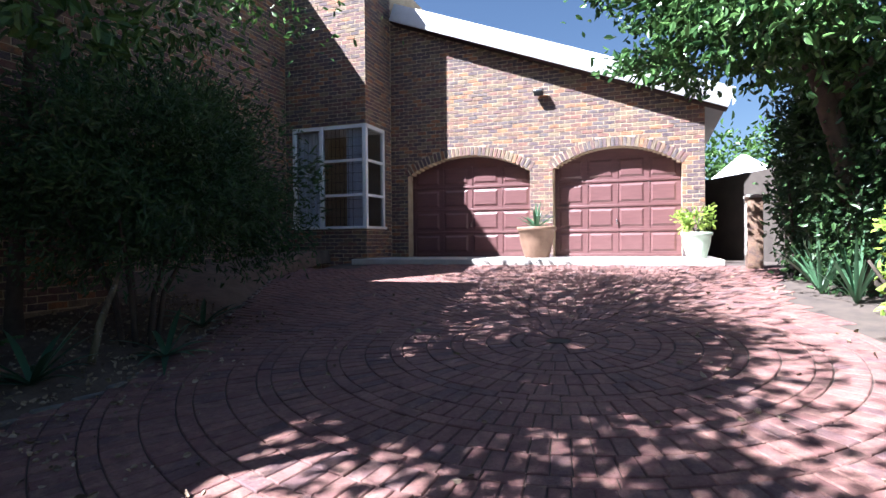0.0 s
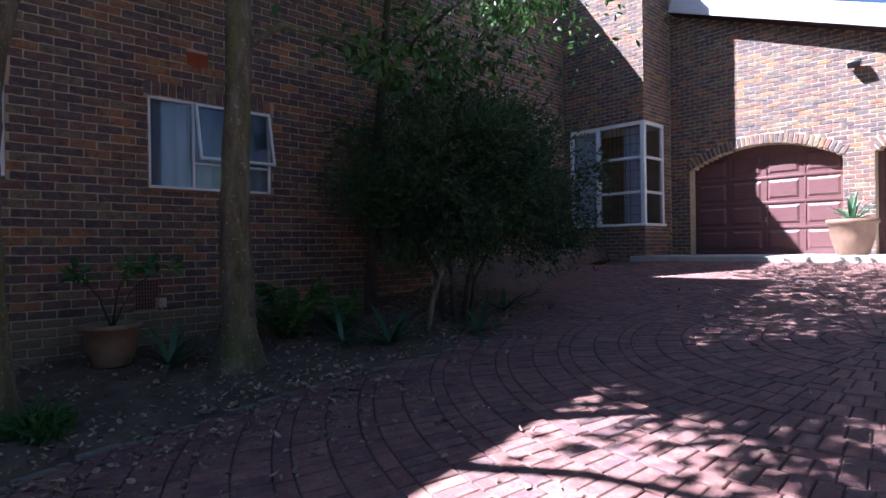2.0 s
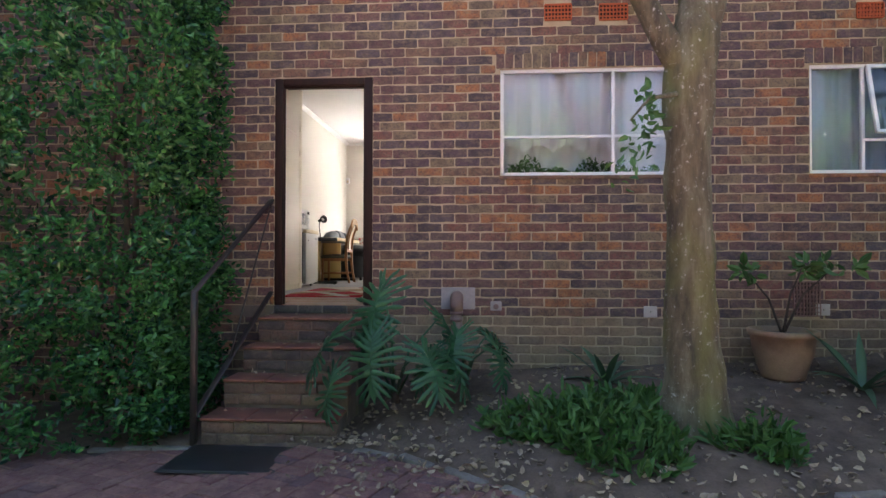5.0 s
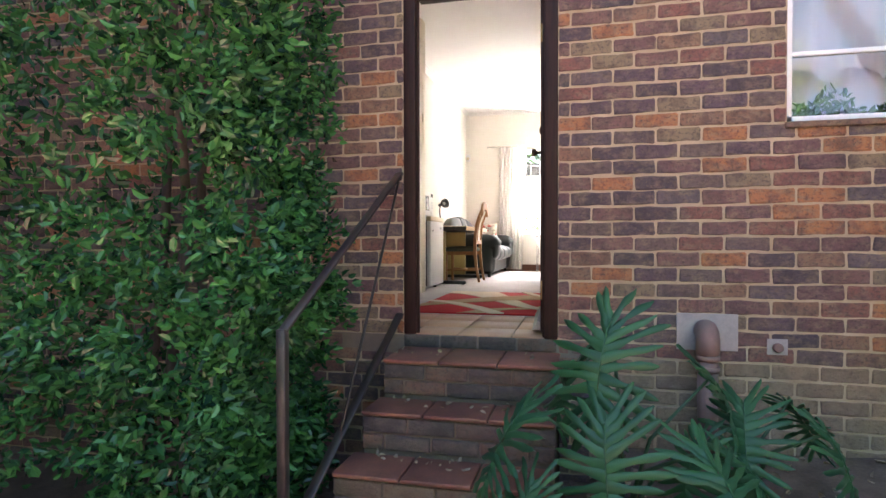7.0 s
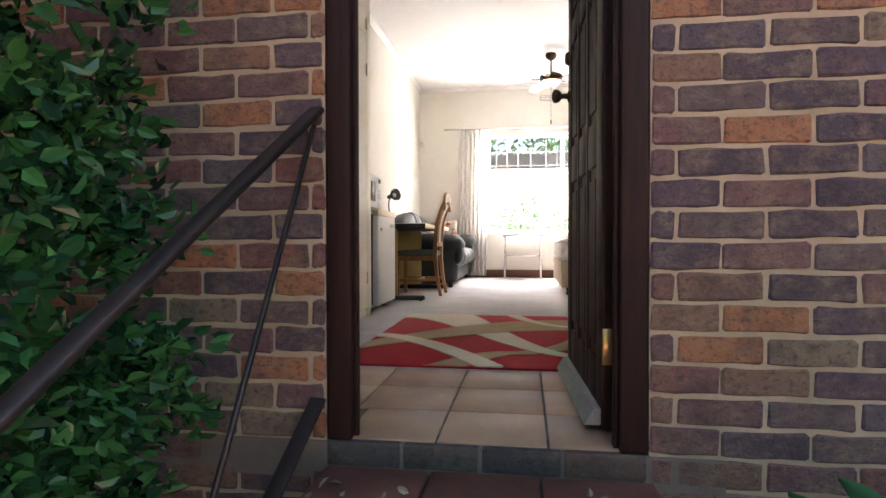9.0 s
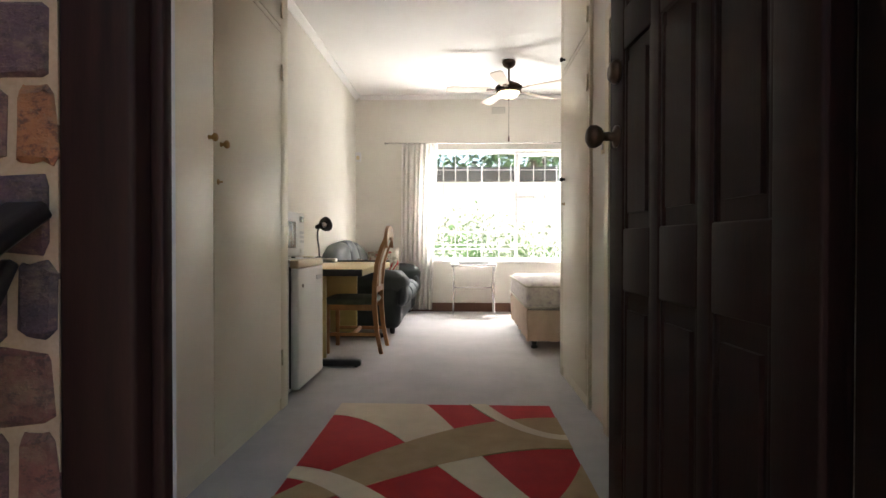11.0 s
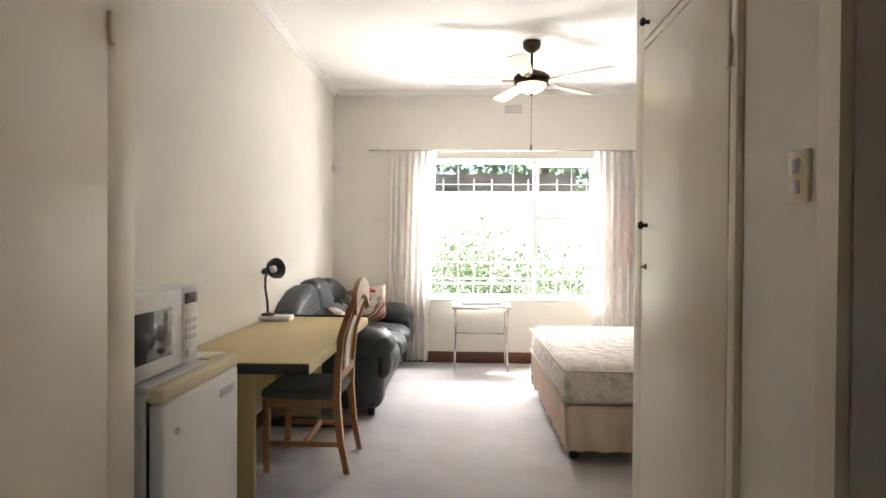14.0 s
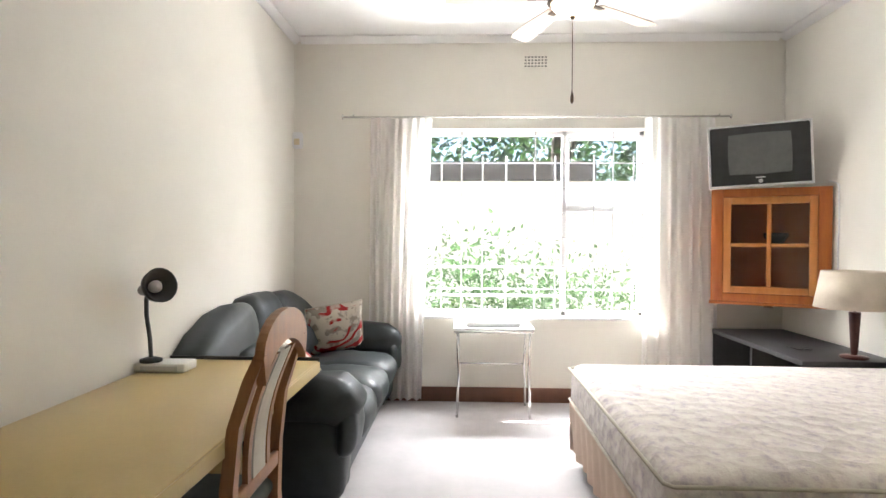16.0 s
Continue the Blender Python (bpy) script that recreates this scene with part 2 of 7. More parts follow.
# ---------------------------------------------------------------- ground
def ground_z(x, y):
    """The drive rises gently past the cottage and more towards the garage."""
    if y < 4.5:
        return -0.918 + 0.044 * max(y, -6)
    return min(-0.72 + 0.095 * (y - 4.5), 0.215)


EDGE = [(-6.0, 1.3), (-1.0, 1.25), (0.9, 1.28), (1.4, 1.5), (2.4, 2.35), (3.2, 2.48), (3.85, 2.2), (5.5, 2.1), (6.8, 2.3), (8.4, 1.75), (10.5, 0.7), (12.3, -0.25), (14.9, -0.6)]


def edge_x(y):
    """How far the planting bed reaches from the cottage wall."""
    return float(np.interp(y, [e[0] for e in EDGE], [e[1] for e in EDGE]))


def bed_z(x, y):
    """The soil is heaped up towards the wall."""
    k = max(0.0, min(1.0, 1 - x / max(edge_x(y), 0.1)))
    return ground_z(x, y) + 0.02 + 0.24 * k * (1 if y > 1.2 else 0.15) + 0.02 * noise.noise((x * 2, y * 2, 0))


bm = bmesh.new()
xs = [-400, -60, -20, -9, -7.7] + [i * 0.5 for i in range(-5, 31)] + [20, 40, 100, 400]
ys = [-400, -100, -30, -12] + [i * 0.5 for i in range(-16, 60)] + [40, 80, 400]
grid = {}
for x in xs:
    for y in ys:
        z = ground_z(x, y) - 0.012
        if -7.7 < x < -0.2 and -7 < y < 15:
            z = -1.3
        grid[x, y] = bm.verts.new((x, y, z))
for a, b in zip(xs, xs[1:]):
    for c, d in zip(ys, ys[1:]):
        bm.faces.new((grid[a, c], grid[b, c], grid[b, d], grid[a, d])).smooth = True
structure("ground", bm, M_JOINT, "dark sandy ground under the red brick drive", "ground")

# planting bed along the cottage
bm = bmesh.new()
rows_ = []
for j in range(0, 150):
    y = -7 + j * 0.15
    e = edge_x(y)
    lo = -0.2 if y < 8.8 else -2.0
    rows_.append([bm.verts.new((lo + (e - lo) * i / 18, y, bed_z(lo + (e - lo) * i / 18, y) if i < 18 else ground_z(e, y) - 0.02)) for i in range(19)])
for a, b in zip(rows_, rows_[1:]):
    for i in range(18):
        bm.faces.new((a[i], a[i + 1], b[i + 1], b[i])).smooth = True
structure("planting_bed", bm, M_SOIL, "bare brown soil bed scattered with dry leaves", "soil")

# ---------------------------------------------------------------- cottage shell
WALL_TOP = 4.9
CEIL = 2.975
FACADE_HOLES = [(0.0, 0.93, -0.1, 2.12), (2.11, 3.64, 1.19, 2.17), (4.83, 6.2, 1.19, 2.16)]
wall_front = structure("wall_front", wall_slab("x", -0.006, 0.16, -7.0, 8.8, -1.4, WALL_TOP, FACADE_HOLES), M_MORTAR, "brown and purple face brick wall of the cottage", "wall")
structure("wall_window", wall_slab("x", -7.41, 0.25, -1.08, 2.88, -0.1, 3.0, [(-0.06, 1.8, 0.7, 2.23)]), M_PLASTER, "cream plastered wall with the big window", "wall")
structure("wall_desk_side", box(-7.66, -0.178, -1.33, -1.08, -0.1, 3.0), M_PLASTER, "long cream plastered wall beside the desk", "wall")
structure("wall_bed_side", box(-7.66, -3.6, 2.88, 3.13, -0.1, 3.0), M_PLASTER, "cream plastered wall at the head of the bed", "wall")
wall_passage = structure("wall_passage", wall_slab("y", 1.3, 0.17, -2.72, -0.178, -0.1, 3.0, [(-2.28, -1.45, 0, 2.03)]), M_PLASTER, "cream plastered wall of the entrance passage", "wall")
structure("wall_cupboard_back", box(-3.665, -0.178, 2.0, 2.1, -0.1, 3.0), M_PLASTER, "cream plastered wall behind the cupboard", "wall")
structure("wall_cupboard_end", box(-3.665, -3.6, 2.1, 2.88, -0.1, 3.0), M_PLASTER, "cream plastered wall next to the cupboard", "wall")
structure("ceiling", box(-7.66, -0.178, -1.33, 3.13, CEIL, CEIL + 0.1), M_CEILING, "white plaster ceiling", "ceiling")
structure("floor", box(-7.66, -0.95, -1.33, 3.13, -0.12, 0.0), M_CARPET, "pale beige fitted carpet", "floor")
entrance_floor = structure("entrance_floor", box(-0.95, -0.0, -1.08, 1.13, -0.12, -0.008), M_GROUT, "terracotta tiled entrance floor with dark grout", "floor")
structure("wall_inner_reveal", wall_slab("x", -0.167, 0.011, -1.08, 1.13, -0.0, CEIL, [(0.03, 0.9, -1, 2.09)]), M_WHITE, "white plastered inner face of the entrance wall", "wall")
# closed rooms behind the two small windows
structure("wall_bathroom", wall_slab("x", -1.4, 0.1, 2.1, 8.8, -0.1, 3.0), M_PLASTER, "plain inner wall behind the small windows", "wall")
structure("ceiling_bathroom", box(-1.5, -0.168, 2.1, 8.8, CEIL, CEIL + 0.1), M_CEILING, "plain white ceiling behind the small windows", "ceiling")
structure("wall_bathroom_end", box(-1.5, -0.168, 8.55, 8.8, -0.1, 3.0), M_PLASTER, "plain end wall behind the small windows", "wall")
# roof over the cottage
structure("roof", box(-9.2, 0.3, -7.3, 8.95, WALL_TOP, WALL_TOP + 0.12), M_ROOF, "flat grey sheet roof over the cottage", "roof")
structure("wall_side", box(-7.66, -0.168, -7.0, -6.8, -1.4, WALL_TOP), M_MORTAR, "plain brick end wall of the cottage", "wall")
structure("wall_back", wall_slab("x", -7.42, 0.24, -7.0, -1.33, -1.4, WALL_TOP), M_MORTAR, "plain brick back wall of the cottage", "wall")
structure("wall_back_top", wall_slab("x", -7.43, 0.24, -1.33, 8.8, 3.0, WALL_TOP), M_MORTAR, "plain brick back wall above the window", "wall")
structure("wall_back_far", wall_slab("x", -7.43, 0.24, 3.13, 8.8, -1.4, 3.0), M_MORTAR, "plain brick back wall beside the room", "wall")
wall_setback = structure("wall_setback", box(-2.05, -1.806, 8.8, 15.3, -0.6, 7.2), M_MORTAR, "brown face brick wall set back behind the bush", "wall")
structure("wall_setback_return", box(-1.8, -0.01, 8.5, 8.8, -1.2, WALL_TOP), M_MORTAR, "short return wall of the cottage", "wall")

structure("roof_eave", box(-8.8, -7.68, -7.0, 8.8, 2.88, 2.98), M_ROOF, "deep grey eave over the patio window", "roof")

# ---------------------------------------------------------------- garage and bay
SLAB = 0.3
DOORS = [(0.74, 3.7), (4.2, 6.82)]
SPRING, CROWN = 2.22, 2.64


def arch_z(u, a, b):
    """Height of the flat arch over the opening from a to b."""
    half, rise = (b - a) / 2, CROWN - SPRING
    r = (half * half + rise * rise) / (2 * rise)
    return CROWN - r + math.sqrt(max(r * r - (u - (a + b) / 2) ** 2, 0))


def roof_z(x):
    """Underside of the sloping garage roof."""
    return 5.86 - 0.373 * (x - 0.43)


strips = []
for a, b in DOORS:
    n = 28
    for k in range(n):
        u, v = a + (b - a) * k / n, a + (b - a) * (k + 1) / n
        strips.append((u, v, 0.0, arch_z((u + v) / 2, a, b)))
tops = []
us = sorted({0.2, 7.25, *[s[0] for s in strips], *[s[1] for s in strips], *[0.2 + 0.2 * k for k in range(1, 36)]})
us = [u for u in us if u <= 7.25]
tops = [(u, v, roof_z(u) + 0.03, 9.0) for u, v in zip(us, us[1:])]
garage_wall = structure("wall_garage", wall_slab("y", 16.206 + 0.336, 0.336, 0.2, 7.25, -0.1, 7.0, strips + tops), M_MORTAR, "sunlit brown face brick garage wall with two arches", "wall")
structure("wall_garage_side", box(7.0, 7.25, 16.55, 22, -0.1, 3.2), M_MORTAR, "face brick side wall of the garage", "wall")
structure("wall_garage_back", box(-1.8, 7.36, 22, 22.2, -0.1, 3.2), M_MORTAR, "plain back wall of the garage", "wall")
structure("garage_apron", box(0.3, 7.4, 14.2, 17.2, 0.0, SLAB, 0.01), M_CONCRETE, "pale concrete slab before the garage doors", "pavement")
structure("wall_bay_base", box(-1.8, 0.294, 14.906, 16.212, -0.1, 1.02), M_MORTAR, "face brick apron under the bay window", "wall")
bay_top = structure("wall_bay_top", box(-1.8, 0.294, 14.906, 16.212, 3.3, 7.2), M_MORTAR, "face brick tower above the bay window", "wall")
structure("wall_bay_pier", box(-1.8, -1.62, 14.906, 16.212, 1.02, 3.3), M_MORTAR, "face brick pier beside the bay window", "wall")
structure("wall_bay_back", box(-1.62, 0.294, 15.85, 16.212, 1.02, 3.3), M_MORTAR, "face brick pier behind the bay window", "wall")
structure("wall_tower", box(-2.05, 0.2, 16.212, 22, -0.1, 7.2), M_MORTAR, "plain tower wall behind the garage", "wall")


def garage_roof():
    r = thing("garage_roof", (0, 0, 0), "pale grey sloping roof with a thick white barge board over the garage", "roof")
    a = math.atan(0.373)
    ln = 7.7
    base = Matrix.Translation((0.42, 0, 5.87)) @ Matrix.Rotation(a, 4, "Y")
    # The soffit's near-black colour carries the shade under the overhang.
    for name, args, mat, lab in (("barge_board", (0, ln, 15.86, 15.9, 0.02, 0.42), M_ROOF, "pale grey barge board"), ("roof_sheet", (0, ln, 15.9, 22.3, 0.34, 0.4), M_ROOF, ""), ("soffit", (0, ln, 15.9, 16.23, 0.0, 0.03), M_DOORWOOD, "soffit board coloured dark for the shade under the roof")):
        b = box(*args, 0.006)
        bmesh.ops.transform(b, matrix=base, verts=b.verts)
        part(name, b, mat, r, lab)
    tagged(r, kind="structure")


garage_roof()


def garage_door(a, b):
    g = thing("garage_door", ((a + b) / 2, 16.5, SLAB), "closed red-brown sectional garage door with raised panels", "garage door", "garage doors")
    w = (b - a) / 2
    part("door_leaf", box(-w, w, 0.0, 0.04, 0.0, CROWN - SLAB + 0.05), M_GARAGE, g)
    for r in range(4):
        z0 = 0.04 + r * 0.535
        part("rail", box(-w, w, -0.018, 0.0, z0 - 0.035, z0 + 0.025, 0.006), M_GARAGE, g)
        for c in range(4):
            x0, x1 = -w + 0.06 + c * (2 * w - 0.06) / 4, -w + (c + 1) * (2 * w - 0.06) / 4
            q = box(x0 + 0.04, x1 - 0.04, -0.022, 0.0, z0 + 0.075, z0 + 0.46)
            top = [v for v in q.verts if v.co.y < -0.01]
            cx, cz = (x0 + x1) / 2, z0 + 0.2675
            for v in top:
                v.co.x = cx + (v.co.x - cx) * 0.84
                v.co.z = cz + (v.co.z - cz) * 0.76
            part("panel", q, M_GARAGE, g)
            part("panel_frame", box(x0 - 0.0, x0 + 0.02, -0.014, 0.0, z0 + 0.03, z0 + 0.5, 0.004), M_GARAGE, g)
    part("handle", add(lathe([(0.022, 0), (0.022, 0.02), (0.012, 0.05)], 12), box(-0.012, 0.012, -0.08, 0.02, 0.035, 0.055, 0.004), Matrix()), M_STEEL, g, "small chrome T handle").matrix_basis = pose(0.02, -0.0, 0.78, 90, 0, 0)


for a, b in DOORS:
    garage_door(a, b)


# ---------------------------------------------------------------- brickwork
def brick_coords(ln, hi, proud, rnd):
    """A brick with rounded corners and worn, uneven front edges: x along, y out of the wall, z up."""
    r, e = 0.007, 0.005
    ring0 = [(r, 0), (ln * 0.36, 0), (ln * 0.68, 0), (ln - r, 0), (ln, r), (ln, hi - r), (ln - r, hi), (ln * 0.66, hi), (ln * 0.3, hi), (r, hi), (0, hi - r), (0, r)]
    ring0 = [(x + rnd.uniform(-0.0035, 0.0035), z + rnd.uniform(-0.004, 0.004)) for x, z in ring0]
    inner = [(min(max(x, e), ln - e) + rnd.uniform(-0.002, 0.002), min(max(z, e), hi - e) + rnd.uniform(-0.002, 0.002)) for x, z in ring0]
    v = [(x, -0.006, z) for x, z in ring0] + [(x, proud * 0.25, z) for x, z in ring0] + [(x, proud + rnd.uniform(-0.001, 0.001), z) for x, z in inner]
    f = []
    for o in (0, 12):
        f += [(o + k, o + (k + 1) % 12, o + 12 + (k + 1) % 12, o + 12 + k) for k in range(12)]
    f.append(tuple(range(24, 36)))
    return v, f


def brick_field(parent, to_world, u0, u1, z0, z1, blocked, near=None, extra=(), plinth=None):
    """Stretcher bond over a wall. blocked(z) lists the stretches of a course that are open; near(u, z) picks the bricks that are parts of their own."""
    rnd = random.Random(int(abs(u0 * 31 + u1 * 17 + z0)))
    pitch, course, ln, hi = 0.232, 0.0853, 0.2205, 0.0735
    verts, faces, cache, marks = [], [], {}, []
    k = 0
    z = z0
    while z < z1 - 0.02:
        open_ = sorted(blocked(z + hi / 2))
        spans, at = [], u0
        for a, b in open_:
            if a > at:
                spans.append((at, min(a, u1)))
            at = max(at, b)
        if at < u1:
            spans.append((at, u1))
        shift = (0.5 if k % 2 else 0.0) * pitch
        for a, b in spans:
            i = math.floor((a - u0 - shift) / pitch)
            while True:
                s = u0 + shift + i * pitch
                i += 1
                if s >= b - 0.02:
                    break
                s0, s1 = max(s, a + 0.003), min(s + ln, b - 0.003)
                if s1 - s0 < 0.03:
                    continue
                proud = 0.006 + rnd.uniform(-0.003, 0.003)
                m = to_world @ pose(s0, 0, z + rnd.uniform(-0.002, 0.002), rnd.uniform(-0.6, 0.6), rnd.uniform(-0.5, 0.5), 0)
                if near and near(s0, z):
                    key = (round(s1 - s0, 2), rnd.randrange(6))
                    if key not in cache:
                        v, f = brick_coords(key[0], hi, 0.006, rnd)
                        me = bpy.data.meshes.new("brick")
                        me.from_pydata(v, [], f)
                        me.materials.append(M_BRICK)
                        cache[key] = me
                    o = new("brick", cache[key])
                    o.parent = parent
                    o.matrix_basis = m
                else:
                    v, f = brick_coords(s1 - s0, hi, proud, rnd)
                    n = len(verts)
                    verts += [tuple(m @ Vector(p)) for p in v]
                    faces += [tuple(n + q for q in face) for face in f]
                    marks += [1 if plinth and plinth(s0, z) else 0] * len(f)
        z += course
        k += 1
    for m, l_, h_ in extra:
        v, f = brick_coords(l_, h_, 0.008, rnd)
        n = len(verts)
        verts += [tuple(m @ Vector(p)) for p in v]
        faces += [tuple(n + q for q in face) for face in f]
        marks += [0] * len(f)
    me = bpy.data.meshes.new("brickwork")
    me.from_pydata(verts, [], faces)
    me.materials.append(M_BRICK)
    if plinth:
        me.materials.append(M_PLINTH)
        me.polygons.foreach_set("material_index", marks)
    o = new("brickwork", me)
    o.parent = parent
    tagged(o, kind="stuff")


def holes_at(z, holes):
    return [(h[0], h[1]) for h in holes if h[2] - 0.03 < z < h[3] + 0.0]


# cottage front: u runs along +y, out of the wall is +x
FRONT = Matrix(((0, 1, 0, -0.006), (1, 0, 0, 0), (0, 0, 1, 0), (0, 0, 0, 1)))
AIR = [(2.51, 2.75, 2.6, 2.75), (3.0, 3.25, 2.59, 2.74), (5.23, 5.45, 2.55, 2.69), (5.7, 5.92, 2.55, 2.69), (4.68, 4.9, -0.07, 0.24)]
SOLDIER = [(2.07, 3.68, 2.17, 2.32), (4.79, 6.24, 2.16, 2.31)]
lintels = []
for a, b, lo, hi in SOLDIER:
    n = int((b - a) / 0.083)
    for k in range(n):
        lintels.append((FRONT @ pose(a + k * 0.083, 0, lo + 0.006), 0.074, 0.137))
brick_field(wall_front, FRONT, -7.0, 8.8, -1.195, WALL_TOP, lambda z: holes_at(z, FACADE_HOLES + SOLDIER) + [(a, b) for a, b, lo, hi in AIR if lo - 0.02 < z < hi + 0.02], lambda u, z: -0.72 < u < 2.1 and -0.05 < z < 2.2, lintels, lambda u, z: z < -0.12 and u > 0.9)
# garage wall: u runs along +x, out of the wall is -y
GAR = Matrix(((1, 0, 0, 0), (0, -1, 0, 16.206), (0, 0, 1, 0), (0, 0, 0, 1)))
ring = []
for a, b in DOORS:
    n = 34
    for k in range(n):
        u = a - 0.02 + (b - a + 0.04) * (k + 0.5) / n
        zc = arch_z(min(max(u, a), b), a, b)
        half, rise = (b - a) / 2, CROWN - SPRING
        r = (half * half + rise * rise) / (2 * rise)
        tilt = math.degrees(math.asin((u - (a + b) / 2) / r))
        ring.append((GAR @ pose(u, 0, zc, 0, tilt, 0) @ pose(-0.036, 0.004, 0.0), 0.073, 0.2))


def garage_open(z):
    out = []
    for a, b in DOORS:
        if z < SPRING + 0.18:
            out.append((a, b))
        else:
            half, rise = (b - a) / 2, CROWN - SPRING
            r = (half * half + rise * rise) / (2 * rise) + 0.205
            d = z - (CROWN + 0.205 - r)
            if d < r:
                h = math.sqrt(r * r - d * d)
                out.append(((a + b) / 2 - h, (a + b) / 2 + h))
    x = 0.43 + (5.86 - z) / 0.373
    out.append((x, 99))
    return out


brick_field(garage_wall, GAR, 0.3, 7.25, SLAB, 6.1, garage_open, None, ring)
BAYF = Matrix(((1, 0, 0, 0), (0, -1, 0, 14.906), (0, 0, 1, 0), (0, 0, 0, 1)))
bay_hole = lambda z: [(-1.62, 9)] if 1.02 < z < 3.3 else []
brick_field(bay_top, BAYF, -1.8, 0.3, -0.1, 7.2, bay_hole)
BAYS = Matrix(((0, 1, 0, 0.294), (1, 0, 0, 0), (0, 0, 1, 0), (0, 0, 0, 1)))
brick_field(bay_top, BAYS, 14.9, 16.2, -0.1, 7.2, lambda z: [(0, 15.85)] if 1.02 < z < 3.3 else [])
SETB = Matrix(((0, 1, 0, -1.806), (1, 0, 0, 0), (0, 0, 1, 0), (0, 0, 0, 1)))
brick_field(wall_setback, SETB, 8.8, 14.9, -0.4, 7.2, lambda z: [])

# ---------------------------------------------------------------- paved drive: rings of bricks round a rosette
CX, CY = 5.45, 8.9
rnd = random.Random(5)
drive = structure("drive", box(CX - 0.1, CX + 0.1, CY - 0.1, CY + 0.1, ground_z(CX, CY) - 0.03, ground_z(CX, CY) - 0.004), M_JOINT, "red clay brick drive laid in rings round a rosette", "pavement")


def paver_coords(r0, r1, a0, a1):
    """One brick of a ring, by its radii and angles, with worn top edges."""
    pts = []
    for e, top in ((0.0, -0.03), (0.0, -0.006), (0.006, 0.0)):
        for r, a in ((r0 + e, a0 + e / max(r0, 0.1)), (r1 - e, a0 + e / r1), (r1 - e, a1 - e / r1), (r0 + e, a1 - e / max(r0, 0.1))):
            x, y = CX + r * math.cos(a), CY + r * math.sin(a)
            pts.append((x, y, ground_z(x, y) + top))
    f = []
    for o in (0, 4):
        f += [(o + k, o + 4 + k, o + 4 + (k + 1) % 4, o + (k + 1) % 4) for k in range(4)]
    f.append((11, 10, 9, 8))
    return pts, f


verts, faces = [], []
made = 0
r, ringno = 0.12, 0
while r < 12.5:
    soldier = ringno % 3 != 1
    depth = 0.215 if soldier else 0.104
    along = (0.104 if soldier else 0.215) + 0.008
    n = max(8, round(math.tau * (r + depth / 2) / along))
    off = rnd.random()
    for k in range(n):
        a0 = math.tau * (k + off) / n
        a1 = a0 + math.tau / n - 0.007 / max(r + depth * 0.5, 0.2)
        am = (a0 + a1) / 2
        x, y = CX + (r + depth / 2) * math.cos(am), CY + (r + depth / 2) * math.sin(am)
        if x > 7.95 + 0.15 * math.sin(y) + 0.3 * max(0, 11 - y) * 0.5 or x < edge_x(y) + 0.03 or y > 14.2 or y < -5 or (x < 0.8 and y > 13.5):
            continue
        pts, f = paver_coords(r, r + depth, a0, a1)
        lift = rnd.uniform(-0.003, 0.004)
        tiltx, tilty = rnd.uniform(-0.012, 0.012), rnd.uniform(-0.012, 0.012)
        pts = [(p[0], p[1], p[2] + lift + (p[0] - x) * tiltx + (p[1] - y) * tilty) for p in pts]
        if 3.6 < x < 7.0 and 4.6 < y < 7.4 and made < 300:
            me = bpy.data.meshes.new("paving_brick")
            me.from_pydata(pts, [], f)
            me.materials.append(M_PAVER)
            o = new("paving_brick", me)
            o.parent = drive
            made += 1
        else:
            b = len(verts)
            verts += pts
            faces += [tuple(b + q for q in face) for face in f]
    r += depth + 0.008
    ringno += 1
me = bpy.data.meshes.new("paving")
me.from_pydata(verts, [], faces)
me.materials.append(M_PAVER)
o = new("paving", me)
o.parent = drive
tagged(o, kind="stuff")

# entrance tiles
for i in range(-4, 4):
    for j, (xa, xb) in enumerate(((-0.95, -0.645), (-0.635, -0.33), (-0.32, -0.02))):
        ya = 0.005 + i * 0.328
        if ya + 0.32 > 1.13 or ya < -1.08:
            continue
        if xb > -0.25 and (ya < -0.1 or ya + 0.32 > 1.0):
            continue
        o = link(box(xa, xb, ya + (0.04 if ya < 0.1 and xb > -0.25 else 0), ya + 0.32, -0.01, 0.0, 0.002, 1), "floor_tile", M_FLOORTILE, entrance_floor)


# ---------------------------------------------------------------- entrance steps, door, windows of the cottage
M_STEPTILE = surface("red_step_tile", (0.11, 0.042, 0.032), (0.26, 0.095, 0.062), 0.6, 4, 80, 0.2, spread=0.15)
M_IRON = surface("dark_iron_rail", (0.018, 0.014, 0.013), (0.042, 0.031, 0.028), 0.45, 12, 120, 0.2)
M_TERRA = surface("terracotta_grille", (0.36, 0.07, 0.022), (0.44, 0.1, 0.035), 0.8, 20, 120, 0.2)
STEPS = [(0.38, -0.08, 0.0, 0.95), (0.65, -0.29, -0.02, 0.95), (0.92, -0.50, -0.06, 0.93), (1.22, -0.715, -0.09, 0.92)]


